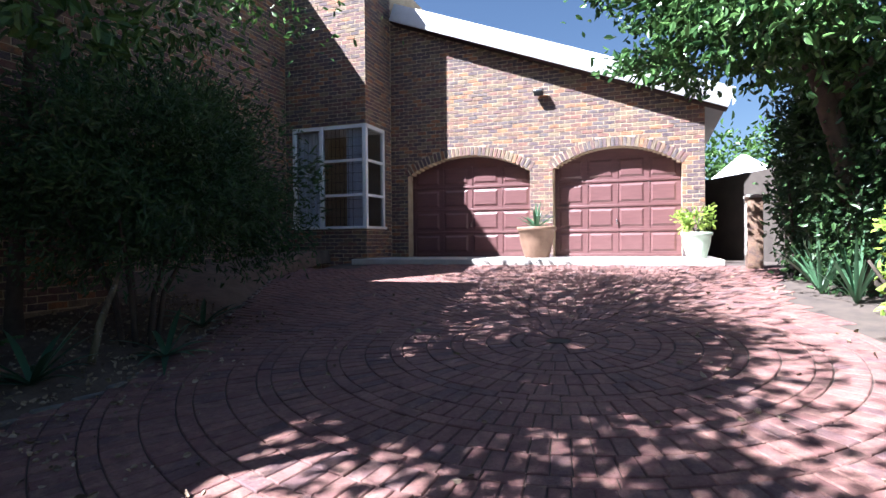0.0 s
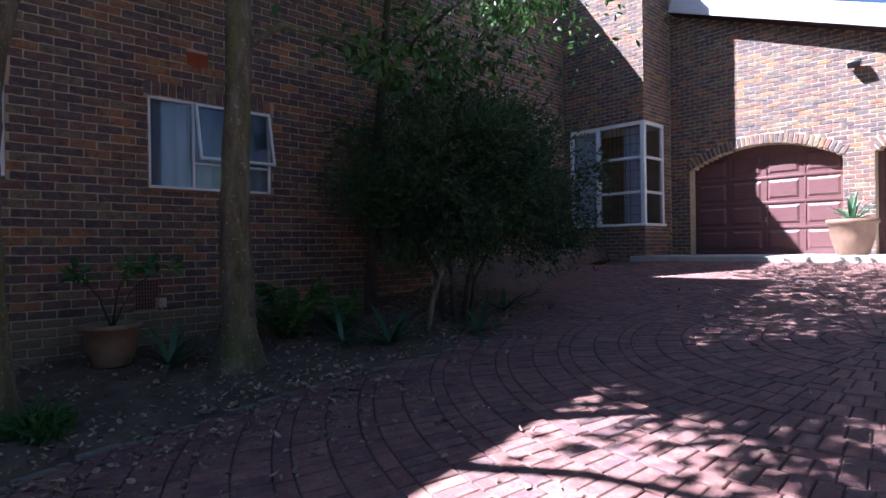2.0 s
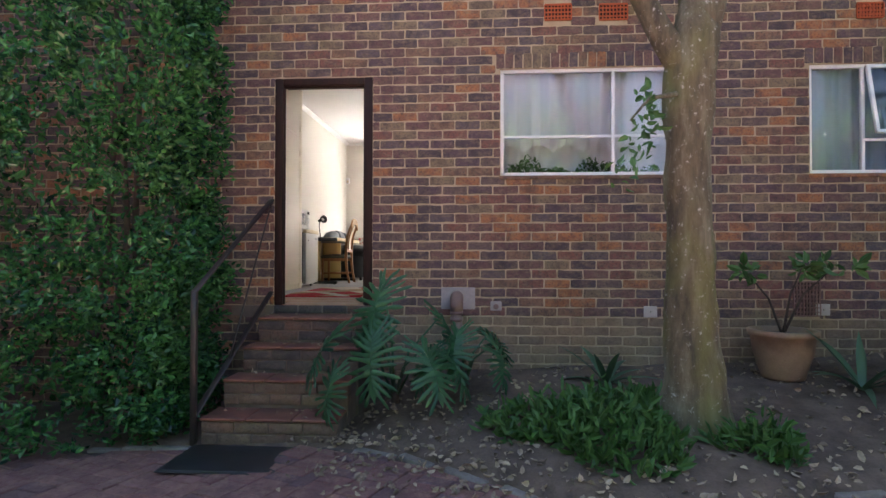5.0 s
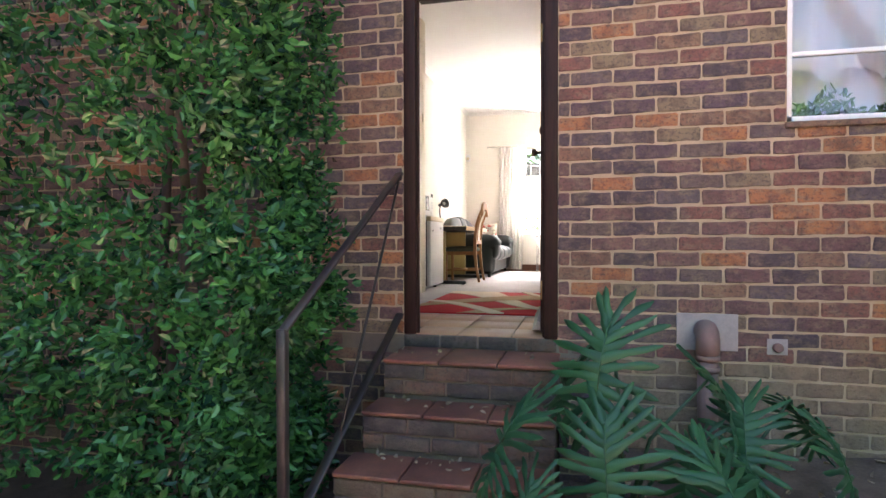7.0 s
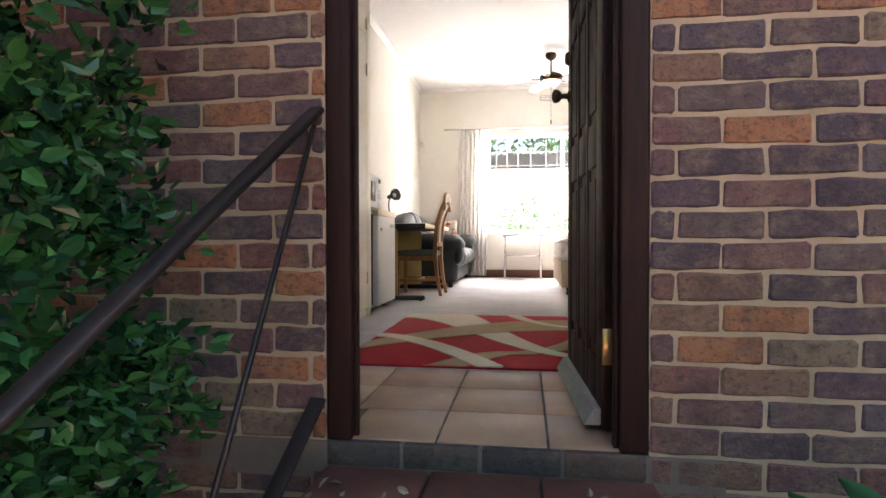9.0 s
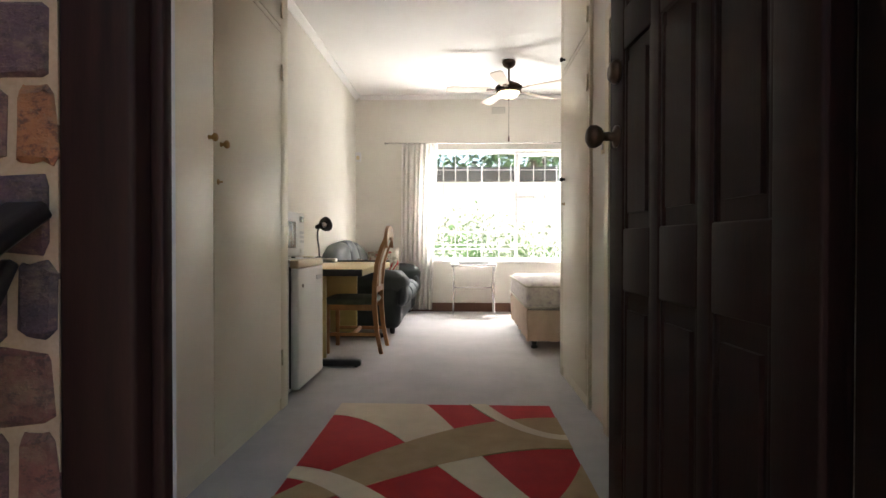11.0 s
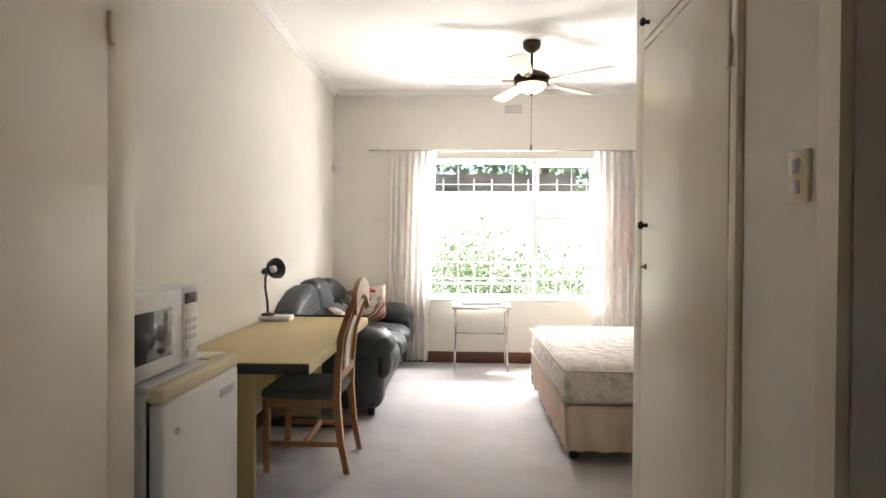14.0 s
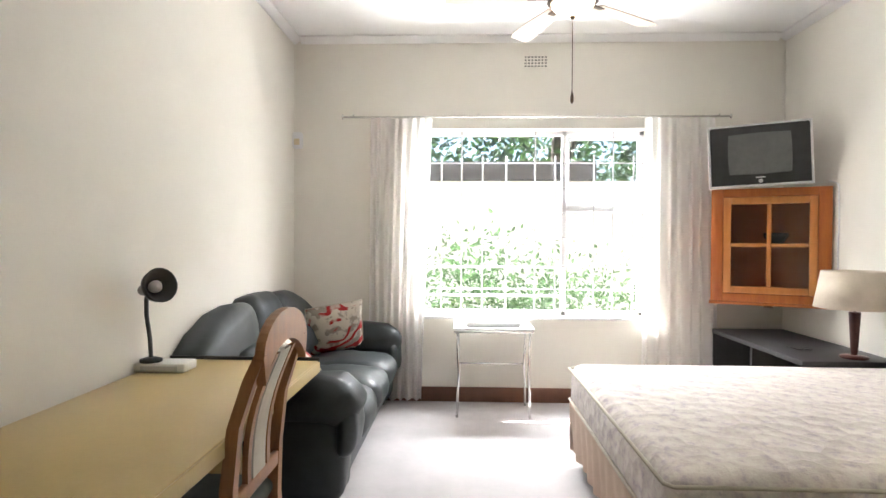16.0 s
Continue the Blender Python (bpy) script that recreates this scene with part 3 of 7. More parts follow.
def entrance_steps():
    bm = bmesh.new()
    for x, z, a, b in STEPS:
        box(0.002 if z > -0.6 else 0.01, x - 0.012, a + 0.01, b - 0.01, -1.15, z - 0.022, bm=bm)
    st = structure("entrance_steps", bm, M_STEPCORE, "worn brick entrance steps with red tile treads", "steps")
    back = -0.005
    for x, z, a, b in STEPS:
        n = 3
        for k in range(n):
            y0, y1 = a + (b - a) * k / n, a + (b - a) * (k + 1) / n
            part("tread_tile", box(back + 0.004, x + 0.012, y0 + 0.004, y1 - 0.004, z - 0.02, z, 0.006), M_STEPTILE, st)
        nb = 4
        for r in range(2):
            for k in range(nb + (r % 2)):
                w = (b - a) / nb
                y0 = max(a, a + (k - 0.5 * (r % 2)) * w) + 0.006
                y1 = min(b, a + (k + 1 - 0.5 * (r % 2)) * w) - 0.006
                if y1 - y0 > 0.03:
                    part("riser_brick", box(x - 0.1, x, y0, y1, z - 0.105 - r * 0.087, z - 0.03 - r * 0.087, 0.006), M_STEPBRICK if z > -0.4 else M_LOWSTEP, st)
        back = x
    for k in range(4):
        part("sill_brick", box(-0.1, 0.006, 0.004 + k * 0.232, 0.226 + k * 0.232, -0.078, -0.006, 0.006), M_STEPBRICK, st)


entrance_steps()


def stair_rail():
    r = thing("stair_rail", (1.2, -0.15, ground_z(1.2, -0.15)), "dark iron handrail beside the entrance steps", "handrail")
    def rel(p):
        return (p[0] - 1.2, p[1] + 0.15, p[2] - ground_z(1.2, -0.15))
    def bar(name, p, q, w, h):
        p, q = Vector(rel(p)), Vector(rel(q))
        b = box(-w / 2, w / 2, -h / 2, h / 2, 0, (q - p).length, 0.003, 1)
        bmesh.ops.transform(b, matrix=Matrix.Translation(p) @ (q - p).to_track_quat("Z", "Y").to_matrix().to_4x4(), verts=b.verts)
        part(name, b, M_IRON, r)
    bar("post", (1.2, -0.15, -0.95), (1.2, -0.15, 0.2), 0.04, 0.04)
    bar("handrail", (1.2, -0.15, 0.19), (0.004, -0.02, 0.98), 0.045, 0.018)
    bar("bottom_rail", (1.2, -0.15, -0.72), (0.004, -0.02, 0.12), 0.05, 0.012)
    bar("brace", (0.72, -0.1, -0.38), (0.03, -0.02, 0.93), 0.014, 0.014)


stair_rail()


def front_door():
    d = tagged(new("door_1"), "dark stained panelled wooden front door standing open", "door", kind="structure")
    for n, a in (("jamb", (-0.07, -0.002, 0.002, 0.078, -0.004, 2.12)), ("jamb", (-0.14, -0.002, 0.852, 0.928, -0.004, 2.12)), ("head", (-0.14, -0.002, 0.078, 0.852, 2.05, 2.118))):
        part(n, box(*a, 0.006), M_DOORWOOD, d)
    for n, a in (("stop", (-0.05, -0.03, 0.078, 0.092, 0, 2.05)), ("stop", (-0.06, -0.03, 0.838, 0.852, 0, 2.05)), ("stop", (-0.06, -0.03, 0.092, 0.838, 2.035, 2.05))):
        part(n, box(*a, 0.003), M_DOORWOOD, d)
    leaf = new("door_leaf")
    leaf.parent = d
    leaf.matrix_basis = pose(-0.152, 0.842, 0.012, 0, 0, 183)
    # leaf runs along its x, thickness along y (outer face at y = +0.022, towards the passage)
    W, H = 0.81, 2.03
    def lp(name, b, m=M_DOORWOOD, label=""):
        return part(name, b, m, leaf, label)
    lp("leaf_core", box(0, W, -0.012, 0.012, 0, H))
    for x0, x1 in ((0, 0.1), (W - 0.1, W), (0.27, 0.32), (0.49, 0.54)):
        lp("stile", box(x0, x1, -0.022, 0.022, 0, H, 0.004))
    for z0, z1 in ((0, 0.2), (0.82, 0.97), (1.4, 1.5), (H - 0.12, H)):
        for x0, x1 in ((0.1, 0.27), (0.32, 0.49), (0.54, W - 0.1)):
            lp("rail", box(x0, x1, -0.021, 0.021, z0, z1, 0.004))
    for z0, z1 in ((0.2, 0.82), (0.97, 1.4), (1.5, H - 0.12)):
        for x0, x1 in ((0.1, 0.27), (0.32, 0.49), (0.54, W - 0.1)):
            q = box(x0 + 0.015, x1 - 0.015, -0.02, 0.02, z0 + 0.02, z1 - 0.02)
            cx, cz = (x0 + x1) / 2, (z0 + z1) / 2
            for v in q.verts:
                v.co.x, v.co.z = cx + (v.co.x - cx) * 0.8, cz + (v.co.z - cz) * 0.92
            lp("panel", q)
            for xx in (x0, x1 - 0.014):
                lp("moulding", box(xx, xx + 0.014, -0.018, 0.018, z0, z1, 0.003))
    for zz in (1.2,):
        for s in (-1, 1):
            k = lathe([(0.028, 0), (0.028, 0.006), (0.012, 0.012), (0.011, 0.035), (0.022, 0.042), (0.029, 0.055), (0.028, 0.068), (0.018, 0.076), (0.006, 0.078)], 20)
            bmesh.ops.transform(k, matrix=pose(W - 0.06, 0.022 * s, zz, -90 * s), verts=k.verts)
            lp("knob", k, M_BRONZE, "dark bronze door knob")
            k = lathe([(0.03, 0), (0.03, 0.01), (0.022, 0.02), (0.012, 0.022)], 20)
            bmesh.ops.transform(k, matrix=pose(W - 0.06, 0.022 * s, zz + 0.16, -90 * s), verts=k.verts)
            lp("deadlock", k, M_BRONZE, "round dark bronze deadlock")
    q = prism([(0.0, 0.0), (0.05, 0.0), (0.02, 0.05), (0.0, 0.05)], 0, W - 0.02)
    bmesh.ops.transform(q, matrix=Matrix(((0, 0, 1, 0.01), (1, 0, 0, 0.022), (0, 1, 0, 0.012), (0, 0, 0, 1))), verts=q.verts)
    lp("weather_bar", q, M_WEATHER, "weathered grey wooden weather bar")
    for zz in (0.2, 1.75):
        lp("hinge", box(-0.006, 0.002, -0.02, 0.02, zz, zz + 0.11, 0.001, 1), M_BRASS, "brass butt hinge")


M_BRONZE = surface("dark_bronze", (0.06, 0.04, 0.03), (0.11, 0.075, 0.05), 0.42, 20, 150, 0.1, 0.9)
M_BRASS = surface("aged_brass", (0.42, 0.26, 0.1), (0.5, 0.33, 0.14), 0.35, 20, 150, 0.1, 0.9)
M_WEATHER = surface("weathered_wood", (0.3, 0.26, 0.21), (0.42, 0.38, 0.32), 0.85, 12, 120, 0.3, stretch=(1, 8, 8))
front_door()

M_CURTAIN = surface("white_net_curtain", (0.76, 0.77, 0.8), (0.84, 0.84, 0.86), 0.9, 4, 90, 0.1)
M_BLIND = surface("blue_grey_blind", (0.3, 0.36, 0.44), (0.38, 0.44, 0.52), 0.7, 3, 60, 0.1)


def small_window(name, y0, y1, z0, z1, mulls, transoms, opened, veil, label):
    w = tagged(new(name), label, "window", kind="structure")
    f = 0.032
    for a in ((y0, y1, z0, z0 + f), (y0, y1, z1 - f, z1), (y0, y0 + f, z0, z1), (y1 - f, y1, z0, z1)):
        part("frame", box(-0.075, -0.03, *a, 0.003), M_WHITE, w)
    for m_ in mulls:
        part("mullion", box(-0.072, -0.033, m_ - 0.014, m_ + 0.014, z0 + f, z1 - f, 0.003), M_WHITE, w)
    for a, b, z in transoms:
        part("transom", box(-0.07, -0.034, a, b, z - 0.012, z + 0.012, 0.003), M_WHITE, w)
    part("sill", box(-0.1, 0.02, y0 - 0.01, y1 + 0.01, z0 - 0.035, z0 - 0.002, 0.006), M_BRICK, w)
    g = part("pane", box(-0.054, -0.05, y0 + f, y1 - f, z0 + f, z1 - f), M_GLASS, w)
    g.visible_shadow = False
    if opened:
        a, b, lo, hi = opened
        s = new("casement")
        s.parent = w
        s.matrix_basis = pose(-0.03, 0, hi, 0, -12, 0)
        for q in ((a, b, -0.03, 0), (a, b, lo - hi, lo - hi + 0.03), (a, a + 0.03, lo - hi, 0), (b - 0.03, b, lo - hi, 0)):
            part("sash", box(0, 0.03, *q, 0.003), M_WHITE, s)
        part("sash_pane", box(0.013, 0.017, a + 0.03, b - 0.03, lo - hi + 0.03, -0.03), M_GLASS, s).visible_shadow = False
    n = 60
    bm = bmesh.new()
    prev = None
    for k in range(n + 1):
        y = y0 - 0.05 + (y1 - y0 + 0.1) * k / n
        x = -0.13 + 0.018 * math.sin(k * 1.1) + 0.008 * math.sin(k * 2.7)
        hem = veil[1] + (0.07 * abs(math.sin(k * math.pi / 10)) if veil[1] > z0 else 0)
        cur = (bm.verts.new((x, y, hem)), bm.verts.new((x, y, z1 + 0.1)))
        if prev:
            bm.faces.new((prev[0], cur[0], cur[1], prev[1])).smooth = True
        prev = cur
    part("curtain", bm, veil[0], w, veil[2])


small_window("window_1", 2.11, 3.64, 1.19, 2.17, (3.13,), ((2.11, 3.64, 1.55),), None, (M_CURTAIN, 1.42, "white net curtain"), "white steel window with a net curtain behind")
small_window("window_2", 4.83, 6.2, 1.19, 2.16, (5.3,), ((5.3, 6.2, 1.49),), (5.31, 6.19, 1.5, 2.14), (M_BLIND, 1.1, "blue-grey roller blind"), "white steel window with an open top-hung sash")

# White sheet added as the sky's pale reflection in the lower panes.
w1 = bpy.data.objects["window_1"]
bm = bmesh.new()
prev = None
for k in range(61):
    y = 2.06 + 1.63 * k / 60
    cur = (bm.verts.new((-0.24 + 0.012 * math.sin(k * 0.9), y, 1.1)), bm.verts.new((-0.24 + 0.012 * math.sin(k * 0.9), y, 2.2)))
    if prev:
        bm.faces.new((prev[0], cur[0], cur[1], prev[1])).smooth = True
    prev = cur
part("curtain", bm, M_CURTAIN, w1, "plain white sheet standing in for sky reflected in the panes")

M_PIPE = surface("brown_painted_pipe", (0.16, 0.1, 0.085), (0.22, 0.14, 0.12), 0.6, 6, 80, 0.1)
for y0, y1, z0, z1 in AIR:
    clay = M_TERRA if z0 > 1 else M_PIPE
    a = thing("air_brick", (0.018, (y0 + y1) / 2, z0), "orange terracotta air brick with small square holes" if z0 > 1 else "tall brown ridged air vent behind the clay pot", "air vent", "air bricks")
    part("frame", box(-0.02, 0.0, -(y1 - y0) / 2, (y1 - y0) / 2, 0, 0.012), clay, a)
    part("frame", box(-0.02, 0.0, -(y1 - y0) / 2, (y1 - y0) / 2, z1 - z0 - 0.012, z1 - z0), clay, a)
    # No real holes: a near-black sheet gives them their shade.
    part("backing", box(-0.03, -0.02, -(y1 - y0) / 2, (y1 - y0) / 2, 0, z1 - z0), M_DOORWOOD, a, "dark sheet coloured as the shade in the vent holes")
    for k in range(9):
        y = -(y1 - y0) / 2 + (y1 - y0) * k / 8
        part("bar", box(-0.02, -0.001, y - 0.0045, y + 0.0045, 0.012, z1 - z0 - 0.012), clay, a)
    n = round((z1 - z0) / 0.0375)
    for k in range(1, n):
        z = (z1 - z0) * k / n
        part("slat", box(-0.018, -0.002, -(y1 - y0) / 2, (y1 - y0) / 2, z - 0.005, z + 0.005), clay, a)

M_PATCH = surface("grey_cement_patch", (0.26, 0.24, 0.24), (0.36, 0.33, 0.32), 0.9, 10, 90, 0.4)
structure("trim_patch", box(-0.003, 0.008, 1.57, 1.88, -0.03, 0.17, 0.003), M_PATCH, "grey cement patch on the brick wall", "plaster patch")
for y0, z0 in ((3.39, -0.09), (4.87, -0.06)):
    pl = thing("cover_plate", (0.0, y0 + 0.055, z0), "small pale square cover plate on the brick wall", "cover plate", "wall cover plates")
    part("plate", box(-0.004, 0.014, -0.058, 0.058, 0.0, 0.1, 0.004), M_CONCRETE, pl)
    part("screw", add(bmesh.new(), lathe([(0.006, 0), (0.006, 0.003), (0.003, 0.004)], 8), pose(0.014, 0, 0.05, 0, 90, 0)), M_STEEL, pl)
d = thing("drain_pipe", (0.08, 1.715, bed_z(0.08, 1.715)), "brown painted soil pipe with a bend into the wall", "pipe")
zt = 0.07 - bed_z(0.08, 1.715)
part("pipe", tube([(0, 0, -0.05), (0, 0, zt - 0.1)], 0.052, 20), M_PIPE, d)
part("bend", tube([(0, 0, zt - 0.12), (0, 0, zt - 0.03), (-0.015, 0, zt - 0.005), (-0.05, 0, zt + 0.01), (-0.09, 0, zt + 0.01)], 0.06, 20), M_PIPE, d)
for z in (zt - 0.14, zt - 0.2):
    part("collar", tube([(0, 0, z), (0, 0, z + 0.03)], 0.06, 20), M_PIPE, d)
d = thing("drain_stub", (0.0, 2.07, -0.04), "small grey capped pipe stub on the wall", "pipe")
part("plate", box(0, 0.008, -0.05, 0.05, -0.0, 0.085, 0.003), M_PATCH, d)
part("cap", add(bmesh.new(), lathe([(0.025, 0), (0.025, 0.03), (0.018, 0.036)], 16), pose(0, 0, 0.04, 0, 90, 0)), M_PIPE, d)

wl = thing("wall_light", (0.0, 3.42, 2.66), "black wall light with two small spot heads", "lamp")
M_BLACK = surface("black_plastic", (0.012, 0.012, 0.013), (0.025, 0.025, 0.026), 0.4, 10, 120, 0.1)
part("base", box(0, 0.03, -0.05, 0.05, -0.05, 0.05, 0.008), M_BLACK, wl)
for s, col in ((-1, M_WHITE), (1, M_BLACK)):
    part("arm", tube([(0.02, 0, 0), (0.09, 0.05 * s, 0.01)], 0.01), M_BLACK, wl)
    part("spot_head", add(bmesh.new(), lathe([(0.03, 0), (0.055, 0.07), (0.06, 0.13), (0.05, 0.13), (0.045, 0.1)], 20), pose(0.08, 0.06 * s, 0.02, 40 * s, 60, 0)), col, wl)

mat_ = thing("door_mat", (1.52, 0.28, ground_z(1.5, 0.3)), "black rubber door mat before the lowest step", "mat")
part("mat_body", box(-0.24, 0.24, -0.37, 0.37, 0.0, 0.014, 0.005), M_BLACK, mat_)
part("mat_border", box(-0.26, 0.26, -0.39, 0.39, 0.0, 0.008, 0.003), M_BLACK, mat_)

# bed edging of small stones
M_EDGING = surface("dirty_edging", (0.12, 0.1, 0.085), (0.24, 0.21, 0.18), 0.95, 8, 90, 0.4, space="World")
kerb = structure("kerb", box(-0.01, 0.01, -6.9, -6.88, -1.2, -1.15), M_CONCRETE, "weathered concrete edging along the planting bed", "kerb")
rnd = random.Random(11)
y = -0.9
while y < 12.0:
    ln = rnd.uniform(0.2, 0.34)
    x0, x1 = edge_x(y), edge_x(y + ln)
    if not (-0.2 < y < 0.85):
        b = box(-0.035, 0.035, 0.0, ln - 0.012, -0.08, rnd.uniform(0.0, 0.022), 0.012)
        for v in b.verts:
            v.co += Vector((rnd.uniform(-0.006, 0.006), 0, rnd.uniform(-0.006, 0.006)))
        o = part("edging_stone", b, M_EDGING, kerb)
        o.matrix_basis = pose(x0, y, ground_z(x0, y), 0, 0, -math.degrees(math.atan2(x1 - x0, ln)))
    y += ln


# ---------------------------------------------------------------- bay window of the main house
def bay_window():
    w = tagged(new("window_3"), "white timber corner bay window with pale blue curtains", "window", kind="structure")
    z0, z1 = 1.02, 3.3
    X0, X1, Y0, Y1 = -1.62, 0.296, 14.905, 15.85
    part("window_sill", box(X0 - 0.03, X1 + 0.05, Y0 - 0.06, Y1, z0 - 0.06, z0, 0.008), M_WHITE, w)
    part("head", box(X0, X1, Y0 + 0.005, Y1, z1 - 0.08, z1), M_WHITE, w)
    for x in (X0, -0.9, 0.2):
        part("mullion", box(x, x + 0.09, Y0, Y0 + 0.08, z0, z1, 0.005), M_WHITE, w)
    part("corner_post", box(0.21, X1, Y0 + 0.002, Y0 + 0.1, z0, z1, 0.005), M_WHITE, w)
    part("mullion", box(0.21, X1, Y1 - 0.08, Y1, z0, z1, 0.005), M_WHITE, w)
    for z in (1.72, 2.5):
        part("transom", box(-0.81, 0.21, Y0 + 0.01, Y0 + 0.06, z - 0.03, z + 0.03, 0.004), M_WHITE, w)
        part("transom", box(0.23, X1 - 0.01, Y0 + 0.1, Y1 - 0.08, z - 0.03, z + 0.03, 0.004), M_WHITE, w)
    part("pane", box(X0 + 0.09, 0.21, Y0 + 0.035, Y0 + 0.04, z0, z1 - 0.08), M_GLASS, w).visible_shadow = False
    part("pane", box(0.25, 0.255, Y0 + 0.1, Y1 - 0.08, z0, z1 - 0.08), M_GLASS, w).visible_shadow = False
    for k in range(7):
        part("burglar_bar", box(-0.76 + k * 0.11, -0.752 + k * 0.11, Y0 + 0.1, Y0 + 0.108, z0, z1), M_BLACK, w)
    for k in range(11):
        part("burglar_bar", box(-0.8, 0.2, Y0 + 0.1, Y0 + 0.107, z0 + 0.2 * k, z0 + 0.2 * k + 0.008), M_BLACK, w)
    for a, b in ((X0 + 0.05, -0.84), (-0.28, 0.17)):
        bm = bmesh.new()
        prev = None
        n = 44
        for k in range(n + 1):
            x = a + (b - a) * k / n
            y = Y0 + 0.16 + 0.03 * math.sin(k * 0.95) + 0.012 * math.sin(k * 2.3)
            cur = (bm.verts.new((x, y, z0)), bm.verts.new((x, y, z1 - 0.1)))
            if prev:
                bm.faces.new((prev[0], cur[0], cur[1], prev[1])).smooth = True
            prev = cur
        part("curtain", bm, M_BLUECURT, w, "pale blue hanging curtain")


M_BLUECURT = surface("pale_blue_curtain", (0.66, 0.72, 0.88), (0.78, 0.83, 0.94), 0.9, 4, 80, 0.1)
bay_window()

fl = thing("flood_light", (3.93, 16.2, 3.82), "small dark flood light on the garage wall", "lamp")
part("bracket", box(-0.04, 0.04, -0.04, 0.0, 0.05, 0.13, 0.006), M_BLACK, fl)
part("housing", add(bmesh.new(), box(-0.12, 0.12, -0.14, 0.0, -0.05, 0.09, 0.02), pose(0, -0.05, 0.1, 25, 0, 0)), M_STEEL, fl)
part("visor", add(bmesh.new(), box(-0.1, 0.1, -0.17, -0.13, -0.04, 0.08, 0.008), pose(0, -0.05, 0.1, 25, 0, 0)), M_BLACK, fl)


# ---------------------------------------------------------------- plants
def leaf_mesh(name, centres, size, parent, material, spread=0.5, outward=None, slim=0.45, droop=0.15, seed=1):
    """Many small folded leaves in one mesh."""
    g = np.random.default_rng(seed)
    n = len(centres)
    c = np.asarray(centres, float)
    d = g.normal(size=(n, 3))
    if outward is not None:
        d = d * spread * 1.6 + np.asarray(outward)
    d[:, 2] -= droop
    d /= np.linalg.norm(d, axis=1)[:, None]
    r = g.normal(size=(n, 3))
    side = np.cross(d, r)
    side /= np.linalg.norm(side, axis=1)[:, None]
    up = np.cross(side, d)
    s = size * g.uniform(0.6, 1.25, n)[:, None]
    w = s * slim
    p0 = c
    tip = c + d * s - up * s * 0.12
    l1, l2 = c + d * s * 0.3 + side * w * 0.5 + up * w * 0.2, c + d * s * 0.7 + side * w * 0.42 + up * w * 0.14
    r1, r2 = c + d * s * 0.3 - side * w * 0.5 + up * w * 0.2, c + d * s * 0.7 - side * w * 0.42 + up * w * 0.14
    v = np.stack([p0, l1, l2, tip, r2, r1], 1).reshape(-1, 3)
    i = np.arange(n)[:, None] * 6
    f = np.concatenate([i + np.array([[0, 3, 2, 1]]), i + np.array([[0, 5, 4, 3]])])
    me = bpy.data.meshes.new(name)
    me.from_pydata(v.tolist(), [], f.tolist())
    me.materials.append(material)
    o = new(name, me)
    o.parent = parent
    return o


def cloud(n, centre, radii, seed, shell=0.55, lumps=14, loose=(0.12, 0.3)):
    """Points gathered in uneven clumps over the outer part of a rounded crown."""
    g = np.random.default_rng(seed)
    d = g.normal(size=(lumps, 3))
    d /= np.linalg.norm(d, axis=1)[:, None]
    k = g.uniform(shell, 1.0, lumps)[:, None]
    hubs = d * k
    which = g.integers(0, lumps, n)
    p = hubs[which] + g.normal(size=(n, 3)) * g.uniform(*loose, lumps)[which][:, None]
    out = p / np.maximum(np.linalg.norm(p, axis=1)[:, None], 0.05)
    return p * np.asarray(radii) + np.asarray(centre), out


def leaf_material(name, a, b, rough=0.4, through=0.25):
    m, t, p = nodes(name, rough)
    r = own_random(t)
    n = noise_node(t, 1.2, 3, 0.6, None, "World")
    f = math_node(t, "ADD", math_node(t, "MULTIPLY", r, 0.6), math_node(t, "MULTIPLY", n, 0.4))
    col = ramp(t, f, [(0.2, a), (0.8, b)])
    t.links.new(col, p.inputs["Base Color"])
    p.inputs["Specular IOR Level"].default_value = 0.4
    tr = t.nodes.new("ShaderNodeBsdfTranslucent")
    t.links.new(col, tr.inputs[0])
    mix = t.nodes.new("ShaderNodeMixShader")
    mix.inputs[0].default_value = through
    t.links.new(p.outputs[0], mix.inputs[1])
    t.links.new(tr.outputs[0], mix.inputs[2])
    t.links.new(mix.outputs[0], t.nodes["Material Output"].inputs[0])
    return m


M_HEDGE = leaf_material("glossy_hedge_leaf", (0.01, 0.045, 0.026), (0.07, 0.225, 0.06), 0.2, 0.14)
M_BUSH = leaf_material("dark_bush_leaf", (0.02, 0.048, 0.02), (0.058, 0.12, 0.036), 0.45)
M_TREE = leaf_material("tree_leaf", (0.035, 0.085, 0.02), (0.09, 0.17, 0.04), 0.4)
M_BIG = leaf_material("broad_glossy_leaf", (0.035, 0.085, 0.03), (0.1, 0.19, 0.055), 0.28)
M_LIME = leaf_material("lime_green_leaf", (0.2, 0.3, 0.05), (0.4, 0.5, 0.1), 0.4)
M_BLADE = leaf_material("blue_green_blade", (0.035, 0.09, 0.045), (0.09, 0.17, 0.09), 0.35)
M_GRASS = leaf_material("ground_cover_leaf", (0.035, 0.1, 0.025), (0.09, 0.2, 0.05), 0.45)
M_DRY = surface("dry_leaf", (0.15, 0.095, 0.06), (0.42, 0.33, 0.23), 0.8, 4, 60, 0.2, spread=0.4)
m, t, p = nodes("mottled_grey_bark", 0.9)
streak = noise_node(t, 9, 5, 0.7, (1, 1, 0.25), "World")
